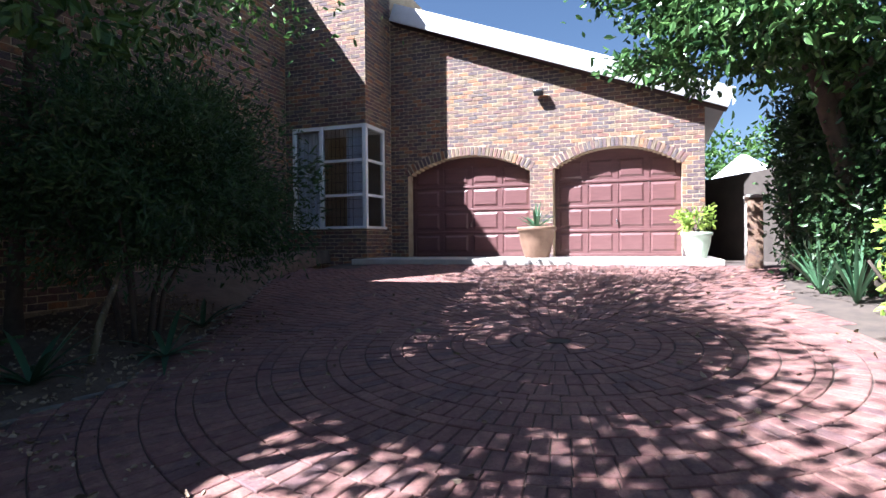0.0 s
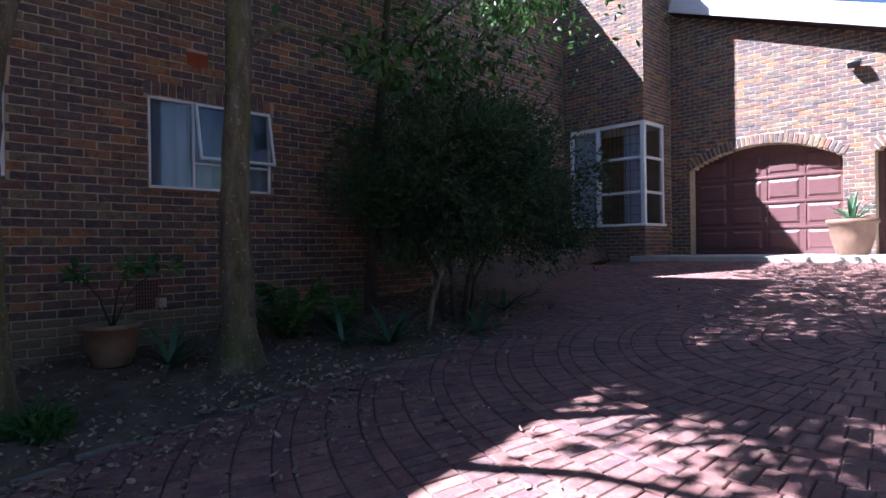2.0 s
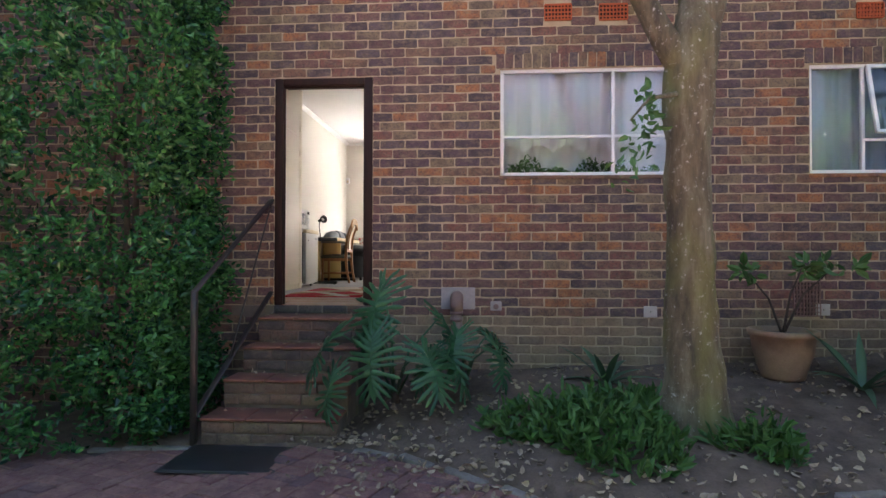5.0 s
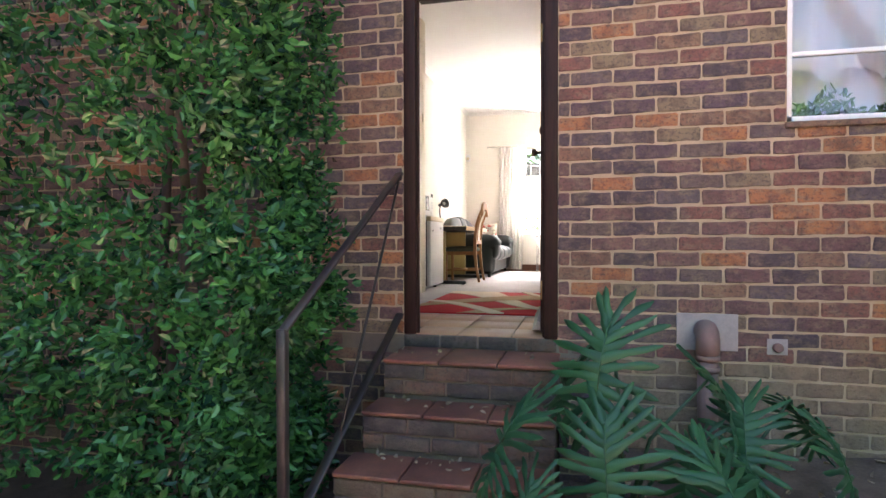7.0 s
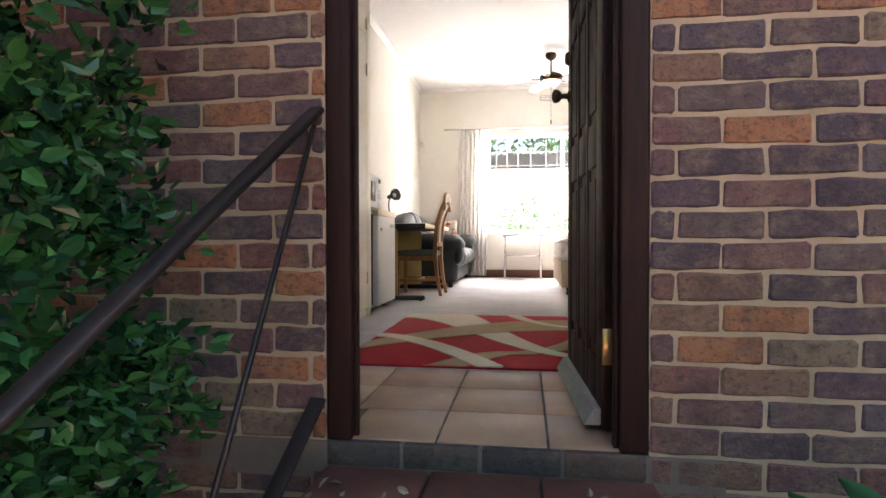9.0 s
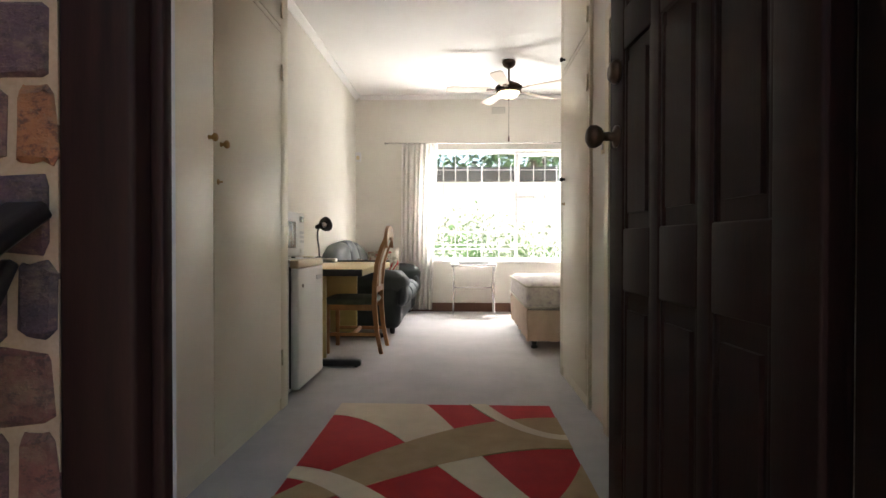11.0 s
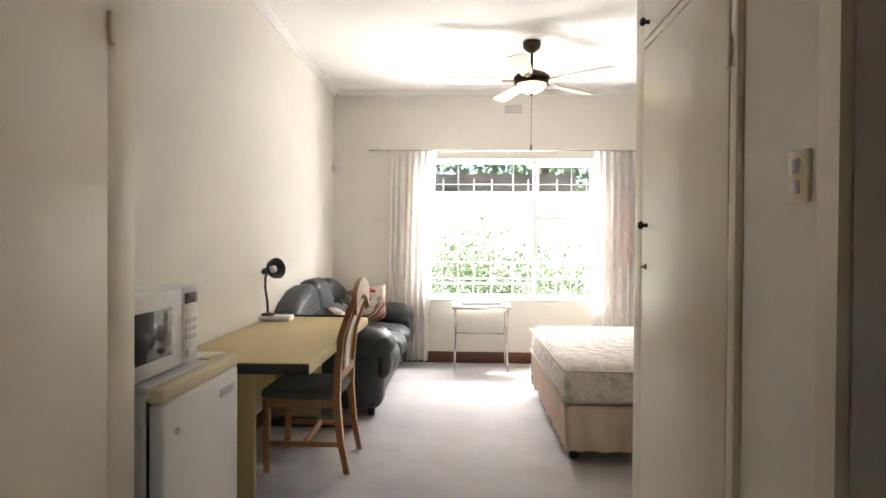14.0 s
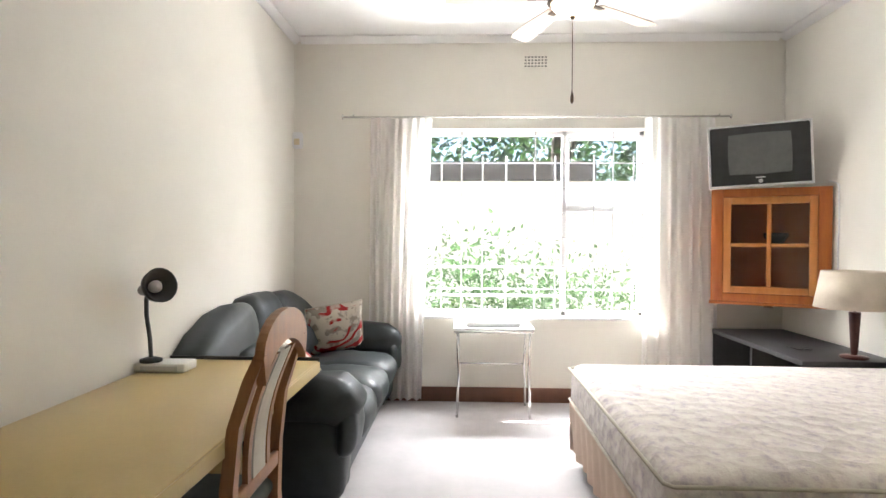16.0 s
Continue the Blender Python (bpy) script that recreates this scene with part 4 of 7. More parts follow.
col = ramp(t, streak, [(0.32, (0.04, 0.03, 0.021)), (0.5, (0.1, 0.085, 0.05)), (0.7, (0.19, 0.17, 0.115))])
mossy = noise_node(t, 2.2, 3, 0.6, (1, 1, 0.5), "World")
col = mixc(t, math_node(t, "MULTIPLY", ramp(t, mossy, [(0.48, (0, 0, 0)), (0.62, (1, 1, 1))]), 0.6), col, (0.13, 0.135, 0.035))
lichen = noise_node(t, 26, 4, 0.75, None, "World")
col = mixc(t, math_node(t, "MULTIPLY", ramp(t, lichen, [(0.6, (0, 0, 0)), (0.68, (1, 1, 1))]), 0.7), col, (0.45, 0.45, 0.4))
t.links.new(col, p.inputs["Base Color"])
bump(t, p, math_node(t, "ADD", streak, math_node(t, "MULTIPLY", lichen, 0.4)), 0.9, 0.015)
M_BARK = m
M_DARKBARK = surface("dark_bark", (0.03, 0.022, 0.018), (0.08, 0.06, 0.045), 0.9, 6, 70, 0.6, space="World", dist=0.01)
M_POT = surface("ochre_clay_pot", (0.19, 0.115, 0.07), (0.3, 0.2, 0.125), 0.7, 5, 70, 0.2)


def bark_tube(points, radii, sides=14, rough=0.06, seed=0):
    pts, rr = [], []
    for (p, r), (q, s) in zip(zip(points, radii), zip(points[1:], radii[1:])):
        for k in range(6):
            pts.append(Vector(p).lerp(Vector(q), k / 6))
            rr.append(r + (s - r) * k / 6)
    pts.append(Vector(points[-1]))
    rr.append(radii[-1])
    bm = tube(pts, rr, sides)
    for v in bm.verts:
        n = noise.noise_vector(v.co * 4 + Vector((seed, 0, 0)))
        v.co += n * rough * (rr[0] if rr else 0.1)
    return bm


def tree(name, x, y, label, trunk, radii, limbs, crowns, leaf, material, bark, seed, z=None, lumps=26, loose=(0.12, 0.3)):
    base = bed_z(x, y) if z is None else z
    t = thing(name, (x, y, base - 0.04), label, "tree")
    part("trunk", bark_tube(trunk, radii, 16, 0.1, seed), bark, t)
    for pts, rr in limbs:
        part("limb", bark_tube(pts, rr, 10, 0.1, seed + 1), bark, t)
    cs, os_ = [], []
    for i, (n, c, r) in enumerate(crowns):
        a, b = cloud(n, c, r, seed * 10 + i, 0.45, lumps, loose)
        cs.append(a)
        os_.append(b)
    if cs:
        leaf_mesh("crown", np.concatenate(cs), leaf, t, material, 0.6, np.concatenate(os_), 0.45, 0.2, seed)
    return t


# two trees in the bed before the cottage
front_tree = tree("tree", 1.35, 3.32, "grey-barked tree forking above a flared trunk", [(0, 0.02, -0.1), (0, 0.02, 0.05), (0.0, 0.01, 0.3), (0.0, 0, 1.0), (0.0, -0.01, 1.7), (-0.01, 0.0, 2.3), (-0.02, 0.03, 2.62), (-0.03, 0.06, 2.85)], [0.34, 0.25, 0.19, 0.155, 0.146, 0.155, 0.16, 0.09],
     [([(0, -0.02, 2.35), (0.03, -0.19, 2.63), (0.06, -0.41, 3.0), (0.3, -0.7, 4.6), (1.0, -1.4, 6.5)], [0.1, 0.086, 0.072, 0.05, 0.02]), ([(0, 0.06, 2.5), (0.05, 0.2, 3.1), (0.3, 0.4, 4.6), (0.6, 1.0, 6.0)], [0.1, 0.082, 0.07, 0.04]), ([(-0.05, 0.04, 2.5), (-0.2, 0.05, 3.3), (-0.5, 0.2, 4.6)], [0.08, 0.065, 0.04]), ([(0.1, -0.12, 2.2), (0.2, -0.32, 2.15), (0.25, -0.45, 2.0)], [0.018, 0.011, 0.006])],
     [(6200, (-0.55, 1.4, 6.6), (1.9, 2.0, 1.4)), (2600, (-0.05, 0.6, 6.3), (1.3, 0.85, 0.8)), (1300, (0.95, -1.4, 6.6), (0.85, 0.75, 0.6)), (1500, (0.2, -0.4, 6.2), (1.3, 1.2, 0.8))], 0.17, M_TREE, M_BARK, 3)
c, o = cloud(70, (0.22, -0.38, 1.95), (0.15, 0.15, 0.38), 31, 0.2, 12)
leaf_mesh("twig_leaves", c, 0.07, front_tree, M_GRASS, 0.7, o, 0.5, 0.1, 31)
tree("tree", 1.2, 5.23, "slender straight grey-barked tree", [(0, 0, -0.1), (0, 0, 0.08), (0, 0, 0.35), (0.0, -0.02, 1.5), (0.02, 0.03, 3.0), (0.06, 0.05, 4.6), (0.2, 0.2, 6.4)], [0.34, 0.24, 0.16, 0.13, 0.115, 0.1, 0.05],
     [([(0.02, -0.03, 2.9), (0.15, 0.4, 3.25), (0.1, 1.1, 3.3), (0.2, 1.9, 3.15)], [0.035, 0.03, 0.022, 0.01]), ([(0.05, 0, 4.2), (0.6, -0.5, 5.2), (1.2, -0.8, 6.2)], [0.07, 0.05, 0.02])],
     [(5600, (0.05, 1.0, 6.3), (1.9, 2.9, 1.5)), (420, (0.3, 1.9, 3.2), (0.5, 0.9, 0.45))], 0.16, M_TREE, M_BARK, 5)
tree("tree", 0.45, 7.3, "thin dark tree close to the wall", [(0, 0, -0.1), (0, 0, 0.3), (0.05, 0.05, 1.6), (0.12, 0.16, 3.2), (0.2, 0.3, 5.0)], [0.1, 0.075, 0.06, 0.05, 0.03],
     [([(0.1, 0.15, 3.0), (0.6, 0.5, 3.6), (1.0, 0.9, 4.0)], [0.03, 0.02, 0.01])], [(4500, (0.9, 1.4, 5.6), (2.0, 2.5, 1.4)), (380, (0.9, 1.2, 3.5), (0.9, 1.2, 0.5))], 0.12, M_TREE, M_DARKBARK, 7)


def big_bush():
    x, y = 1.5, 7.8
    b = thing("bush", (x, y, bed_z(x, y) - 0.02), "large dense dark green rounded bush", "bush")
    rnd = random.Random(4)
    for k in range(7):
        a = k * 0.9
        part("stem", bark_tube([(0.15 * math.cos(a), 0.15 * math.sin(a), -0.05), (0.2 * math.cos(a), 0.25 * math.sin(a), 0.5), (0.6 * math.cos(a), 0.7 * math.sin(a), 1.3)], [0.03, 0.025, 0.012], 8, 0.1, k), M_DARKBARK, b)
    part("stem", bark_tube([(0.3, -0.75, -0.02), (0.34, -0.7, 0.3), (0.2, -0.3, 0.9)], [0.035, 0.03, 0.02], 8, 0.1, 9), M_BARK, b)
    c, o = cloud(32000, (-0.15, 0.5, 1.74), (1.35, 1.8, 1.3), 21, 0.45, 120, (0.07, 0.16))
    keep = (c[:, 2] > 0.72 + 0.22 * np.sin(c[:, 1] * 3.0)) & (np.hypot(c[:, 0] + 0.15, (c[:, 1] - 0.5) * 0.75) < 1.55)
    c, o = c[keep], o[keep]
    c2, o2 = cloud(9000, (-0.2, 0.45, 1.55), (1.0, 1.25, 0.9), 22, 0.1, 60, (0.1, 0.2))
    leaf_mesh("foliage", np.concatenate([c, c2]), 0.085, b, M_BUSH, 0.6, np.concatenate([o, o2]), 0.27, 0.0, 6)


big_bush()


def hedge():
    h = thing("hedge", (0.85, -1.95, ground_z(0.85, -2)), "tall glossy green hedge beside the entrance steps", "hedge")
    g = np.random.default_rng(8)
    rnd = random.Random(8)
    for k in range(16):
        y = rnd.uniform(-2.6, 1.0)
        x = rnd.uniform(-0.5, 0.5)
        part("stem", bark_tube([(x, y, -0.03), (x + rnd.uniform(-0.2, 0.2), y + rnd.uniform(-0.2, 0.2), 1.6), (x + rnd.uniform(-0.3, 0.3), y + rnd.uniform(-0.3, 0.3), 4.0)], [0.035, 0.028, 0.015], 7, 0.1, k), M_DARKBARK, h)
    def face_at(y, z):
        b = noise.noise((y * 0.9, z * 0.9, 3.0)) * 0.9 + 0.75 * abs(noise.noise((y * 2.3, z * 2.3, 9.0))) + 0.35 * noise.noise((y * 5, z * 5, 2.0))
        return 0.42 + 0.5 * b
    def end_at(x, z):
        b = noise.noise((x * 1.4 + 7, z * 1.2, 5.0)) + 0.6 * abs(noise.noise((x * 3, z * 3, 4.0)))
        return 1.42 + 0.12 * min(z / 1.3, 1.0) + 0.18 * b
    # leafy shoots: each a small rosette of leaves pointing outwards
    cs, os_ = [], []
    for k in range(4300):
        z = rnd.uniform(0.1, 4.9)
        if rnd.random() < 0.7:
            y = rnd.uniform(-2.8, 1.7)
            x = face_at(y, z) - 0.32 * max(0, y - 1.2) - abs(rnd.gauss(0, 0.09))
            d = Vector((1, rnd.gauss(0, 0.45), rnd.gauss(0.25, 0.4)))
            q = noise.noise((y * 1.9 + 5, z * 1.9, 1.0))
        else:
            x = rnd.uniform(-0.65, 0.5)
            y = end_at(x, z) - abs(rnd.gauss(0, 0.07))
            d = Vector((rnd.gauss(0.2, 0.45), 1, rnd.gauss(0.25, 0.4)))
            q = noise.noise((x * 1.9 + 5, z * 1.9, 1.0))
        if q > 0.2 + max(0.0, 0.9 - z):
            continue
        d.normalize()
        c = Vector((x, y, z))
        for j in range(rnd.randint(14, 24)):
            s = rnd.random()
            cs.append(tuple(c + d * (0.16 * s - 0.05) + Vector((rnd.gauss(0, 0.025), rnd.gauss(0, 0.025), rnd.gauss(0, 0.025)))))
            side = Vector((rnd.gauss(0, 1), rnd.gauss(0, 1), rnd.gauss(0, 1)))
            os_.append(tuple(d * (0.3 + 0.9 * s) + side * 0.55))
    leaf_mesh("foliage", cs, 0.056, h, M_HEDGE, 0.1, os_, 0.52, 0.12, 9)
    n = 10000
    c = np.stack([g.uniform(-0.7, 0.2, n), g.uniform(-2.8, 1.4, n), g.uniform(0.3, 4.9, n)], 1)
    leaf_mesh("inner_foliage", c, 0.08, h, M_HEDGE, 1.0, None, 0.46, 0.1, 10)


hedge()


def split_leaf(scale, lobes=8):
    """A broad leaf cut deeply into fingers along a midrib, drooping to the tip."""
    bm = bmesh.new()
    rnd2 = random.Random(int(scale * 1000))
    def at(x, y):
        return Vector((x, y, 0.16 * y - 0.3 * y * y - 0.28 * x * x))
    for side in (-1, 1):
        for k in range(lobes):
            y0, y1 = k / lobes, (k + 1) / lobes
            u = (k + 0.5) / lobes
            th = math.radians(-75 + 135 * u) + rnd2.uniform(-0.13, 0.13)
            wave, lift = rnd2.uniform(0, 6), rnd2.uniform(-0.05, 0.05)
            ln = 0.2 + 0.42 * math.sin(math.pi * (0.3 + 0.52 * u)) * rnd2.uniform(0.8, 1.12)
            ym = (y0 + y1) / 2
            hw = 0.7 / lobes
            rows2 = []
            for s, w in ((0, 1.1), (0.22, 0.78), (0.42, 0.5), (0.7, 0.66), (0.88, 0.5), (1.0, 0.1)):
                c = (math.cos(th) * ln * s, ym + math.sin(th) * ln * s)
                nx, ny = -math.sin(th) * hw * w * (s > 0), math.cos(th) * hw * w if s > 0 else hw * w
                rows2.append([bm.verts.new(at(side * (c[0] + nx * q), c[1] + ny * q) + Vector((0, 0, 0.03 * (1 - abs(q)) - 0.03 + lift * s + 0.018 * math.sin(7 * s + wave + q)))) for q in (-1, 0, 1)])
            for a_, b_ in zip(rows2, rows2[1:]):
                for j in (0, 1):
                    f = (a_[j], a_[j + 1], b_[j + 1], b_[j])
                    bm.faces.new(f if side > 0 else f[::-1]).smooth = True
    tip = [bm.verts.new(at(x, y)) for x, y in ((-0.05, 0.97), (0.05, 0.97), (0.06, 1.12), (0, 1.26), (-0.06, 1.12))]
    bm.faces.new(tip).smooth = True
    rib = [at(0, i / 8) + Vector((0, 0, 0.004)) for i in range(9)]
    q = tube(rib, [0.012 - 0.001 * i for i in range(9)], 5)
    me = bpy.data.meshes.new("rib")
    q.to_mesh(me)
    bm.from_mesh(me)
    bpy.data.meshes.remove(me)
    bmesh.ops.scale(bm, vec=(scale,) * 3, verts=bm.verts)
    return bm


def split_leaf_plant(x, y, leaves, seed, label):
    """Leaves as (out x, out y, height of the blade's root above the soil, blade size)."""
    rnd = random.Random(seed)
    z0 = bed_z(x, y) - 0.01
    p = thing("split_leaf_plant", (x, y, z0), label, "plant")
    part("crown_stem", tube([(0, 0, -0.02), (0.01, 0, 0.1), (0, 0, 0.16)], [0.035, 0.03, 0.015], 8), M_DARKBARK, p)
    for dx, dy, h, size in leaves:
        tip = Vector((dx, dy, h))
        a = math.atan2(dy, dx)
        part("stalk", tube([(0, 0, 0.03), tuple(tip * 0.5 + Vector((-dx * 0.2, -dy * 0.2, 0.06))), tuple(tip)], [0.012, 0.009, 0.007], 6), M_BLADE, p)
        q = split_leaf(size, 11)
        bmesh.ops.transform(q, matrix=Matrix.Translation(tip) @ pose(0, 0, 0, rnd.uniform(-66, -40), rnd.uniform(-14, 14), math.degrees(a) - 90 + rnd.uniform(-12, 12)), verts=q.verts)
        part("leaf_blade", q, M_SPLIT, p)


M_SPLIT = leaf_material("split_leaf", (0.02, 0.08, 0.036), (0.042, 0.135, 0.055), 0.35)
split_leaf_plant(0.7, 1.25, [(0.16, -0.07, 0.96, 0.42), (0.3, -0.4, 0.62, 0.36), (0.42, -0.1, 0.6, 0.38), (-0.02, 0.36, 0.7, 0.34), (0.35, 0.26, 0.5, 0.36), (-0.15, -0.2, 0.72, 0.34), (0.15, 0.42, 0.42, 0.3), (0.45, -0.38, 0.34, 0.3)], 3, "green plant with large deeply cut leaves by the steps")
split_leaf_plant(0.5, 1.8, [(0.14, -0.05, 0.5, 0.34), (0.2, 0.25, 0.42, 0.3), (0.25, -0.25, 0.36, 0.28), (-0.1, 0.2, 0.46, 0.26)], 6, "small green plant with deeply cut leaves by the pipe")


def strap_plant(name, x, y, n, ln, width, seed, label, material=None, z=None, el=(0.4, 1.2)):
    rnd = random.Random(seed)
    p = thing(name, (x, y, (bed_z(x, y) if z is None else z) - 0.01), label, "plant")
    for k in range(n):
        a = k * 2.4 + rnd.uniform(-0.3, 0.3)
        e = rnd.uniform(*el)
        l_ = ln * rnd.uniform(0.7, 1.15)
        bm = bmesh.new()
        prev = None
        for i in range(7):
            s = i / 6
            r = l_ * s * math.cos(e)
            h = l_ * s * math.sin(e) - 0.35 * l_ * s * s * math.cos(e)
            w = width * (1 - s ** 2.2) * (0.6 + 0.8 * s if s < 0.5 else 1.0) / 2 + 0.001
            c = Vector((math.cos(a) * r, math.sin(a) * r, h))
            sd = Vector((-math.sin(a), math.cos(a), 0)) * w
            row = [bm.verts.new(c - sd + Vector((0, 0, w * 0.4))), bm.verts.new(c), bm.verts.new(c + sd + Vector((0, 0, w * 0.4)))]
            if prev:
                for j in (0, 1):
                    bm.faces.new((prev[j], prev[j + 1], row[j + 1], row[j])).smooth = True
            prev = row
        part("leaf_blade", bm, material or M_BLADE, p)
    return p


for i, (x, y, n, ln) in enumerate(((1.8, 6.55, 17, 0.8), (1.3, 6.3, 10, 0.6), (2.05, 7.6, 12, 0.65), (1.55, 8.6, 10, 0.6), (0.8, 4.75, 12, 0.75), (0.5, 2.95, 9, 0.6), (0.35, 5.6, 8, 0.5))):
    strap_plant("agave", x, y, n, ln, 0.07, 30 + i, "blue-green strap-leaved plant growing in the bed", None, None, (0.25, 1.05))


def fern(x, y, n, ln, seed):
    rnd = random.Random(seed)
    p = thing("fern", (x, y, bed_z(x, y)), "bright green arching fern in the bed", "plant")
    for k in range(n):
        a = k * 2.4
        e = rnd.uniform(0.7, 1.25)
        cs, os_ = [], []
        for i in range(30):
            s = (i + 1) / 30
            c = Vector((math.cos(a) * ln * s * math.cos(e), math.sin(a) * ln * s * math.cos(e), ln * s * math.sin(e) - 0.5 * ln * s * s * math.cos(e)))
            for sd in (-1, 1):
                cs.append(tuple(c))
                os_.append((-math.sin(a) * sd * 3 + math.cos(a), math.cos(a) * sd * 3 + math.sin(a), -0.6))
        leaf_mesh("frond", cs, 0.12 * ln / 0.8, p, M_GRASS, 0.1, os_, 0.28, 0.1, seed + k)


fern(0.75, 6.0, 12, 0.85, 41)
fern(1.0, 6.5, 7, 0.6, 42)


def ground_cover(x, y, r, n, seed):
    g = np.random.default_rng(seed)
    p = new("ground_cover")
    p.matrix_basis = pose(0, 0, 0)
    a = g.uniform(0, math.tau, n)
    q = np.sqrt(g.random(n)) * r * (0.75 + 0.25 * np.sin(a * 3 + 1))
    xs_, ys_ = x + q * np.cos(a) * 0.85, y + q * np.sin(a)
    zs_ = np.array([bed_z(u, v) for u, v in zip(xs_, ys_)]) + np.abs(g.normal(size=n)) * 0.08 * (1.2 - q / r)
    out = np.stack([np.cos(a) * 0.6, np.sin(a) * 0.6, np.ones(n)], 1)
    o = leaf_mesh("ground_cover", np.stack([xs_, ys_, zs_], 1), 0.1, None, M_GRASS, 0.7, out, 0.33, 0.1, seed)
    bpy.data.objects.remove(p)
    tagged(o, "tufted green ground cover round the tree", "plant", kind="stuff")


ground_cover(1.4, 2.72, 0.85, 1900, 51)
ground_cover(1.75, 3.6, 0.3, 320, 52)


def leaf_litter():
    g = np.random.default_rng(60)
    n = 3400
    ys_ = np.concatenate([g.uniform(0.6, 9.5, 2400), g.uniform(0.9, 6, 1000)])
    xs_ = []
    for i, y in enumerate(ys_):
        e = edge_x(y)
        xs_.append(g.uniform(0.05, e) if i < 1900 else e + g.normal() * 0.35 + (0.2 if i < 2700 else abs(g.normal()) * 0.9))
    xs_ = np.array(xs_)
    zs_ = np.array([(bed_z(u, v) if u < edge_x(v) else ground_z(u, v)) + 0.012 for u, v in zip(xs_, ys_)])
    out = np.stack([g.normal(size=n), g.normal(size=n), np.zeros(n)], 1)
    o = leaf_mesh("leaf_litter", np.stack([xs_, ys_, zs_], 1), 0.05, None, M_DRY, 0.15, out, 0.6, -0.1, 61)
    tagged(o, "dry fallen leaves scattered over soil and paving", "leaves", kind="stuff")
    n = 70
    which = g.integers(0, 4, n)
    front = np.array([q[0] for q in STEPS])
    xs_, ys_ = front[which] - 0.25 + np.abs(g.normal(size=n)) * 0.08, g.uniform(0.0, 0.9, n)
    zs_ = np.array([q[1] for q in STEPS])[which] + 0.008
    out = np.stack([g.normal(size=n), g.normal(size=n), np.zeros(n)], 1)
    o = leaf_mesh("step_litter", np.stack([xs_, ys_, zs_], 1), 0.035, None, M_DRY, 0.15, out, 0.5, -0.1, 63)
    tagged(o, "small dry leaves lying on the entrance steps", "leaves", kind="stuff")
    n = 160
    xs_, ys_ = g.uniform(2.5, 8.2, n), g.uniform(4, 13, n)
    zs_ = np.array([ground_z(u, v) + 0.012 for u, v in zip(xs_, ys_)])
    out = np.stack([g.normal(size=n), g.normal(size=n), np.zeros(n)], 1)
    o = leaf_mesh("fallen_leaves", np.stack([xs_, ys_, zs_], 1), 0.06, None, M_DRY, 0.15, out, 0.6, -0.1, 62)
    tagged(o, "few dry leaves lying on the brick drive", "leaves", kind="stuff")


leaf_litter()

# Leaf row added behind the glass to imitate reflected garden green.
sp = thing("pane_reflection", (-0.17, 2.87, 1.155), "row of green leaves standing in for greenery reflected in the panes", "plant")
part("trough", box(-0.03, 0.03, -0.72, 0.72, 0.0, 0.04, 0.006), M_PIPE, sp)
g_ = np.random.default_rng(77)
ys_ = g_.uniform(-0.7, 0.7, 900)
c = np.stack([g_.normal(size=900) * 0.015, ys_, 0.04 + g_.random(900) * (0.1 + 0.06 * np.sin(ys_ * 9) + 0.04 * np.sin(ys_ * 23))], 1)
leaf_mesh("foliage", c, 0.045, sp, M_GRASS, 0.8, np.tile((0.2, 0, 1.0), (900, 1)), 0.45, 0.1, 78)


def flower_pot(x, y, z, r, h, material, label):
    p = thing("flower_pot", (x, y, z), label, "pot")
    part("pot_body", lathe([(r * 0.62, 0), (r * 0.66, 0.02), (r * 0.9, h * 0.55), (r * 0.96, h * 0.86), (r * 1.06, h * 0.88), (r * 1.06, h), (r * 0.92, h), (r * 0.9, h * 0.9), (r * 0.5, h * 0.88)], 36), material, p)
    part("potting_soil", lathe([(r * 0.88, h * 0.86), (r * 0.88, h * 0.9), (0.01, h * 0.91)], 24), M_SOIL, p)
    return p


z = bed_z(0.45, 4.36)
flower_pot(0.45, 4.36, z, 0.245, 0.39, M_POT, "round ochre clay flower pot against the cottage wall")
sh = thing("potted_shrub", (0.45, 4.36, z + 0.34), "sparse leafy shrub growing in the clay pot", "plant")
for k, (dx, dy, h) in enumerate(((-0.05, -0.25, 0.5), (0.1, 0.1, 0.55), (0.0, 0.4, 0.55))):
    part("stem", tube([(0, 0, 0), (dx * 0.4, dy * 0.4, h * 0.6), (dx, dy, h)], [0.012, 0.009, 0.005], 6), M_DARKBARK, sh)
    c, o = cloud(26, (dx, dy, h), (0.14, 0.16, 0.09), 70 + k, 0.2, 6)
    leaf_mesh("foliage", c, 0.11, sh, M_GRASS, 0.6, o, 0.45, 0.1, 71 + k)
# garage pots
M_BROWNPOT = surface("brown_clay_pot", (0.12, 0.066, 0.042), (0.2, 0.115, 0.075), 0.7, 5, 70, 0.2)
flower_pot(4.0, 15.35, SLAB, 0.38, 0.64, M_BROWNPOT, "large tapered clay pot between the garage doors")
strap_plant("aloe", 4.0, 15.35, 22, 0.6, 0.08, 80, "spiky green aloe growing in the large pot", M_BLADE, SLAB + 0.6, (0.5, 1.4))
M_GREENPOT = surface("pale_green_glazed_pot", (0.42, 0.52, 0.42), (0.52, 0.62, 0.5), 0.4, 5, 60, 0.1)
flower_pot(7.02, 15.1, SLAB, 0.26, 0.48, M_GREENPOT, "pale green glazed pot at the garage corner")
sh = thing("potted_shrub", (7.02, 15.1, SLAB + 0.42), "lime green leafy shrub in the glazed pot", "plant")
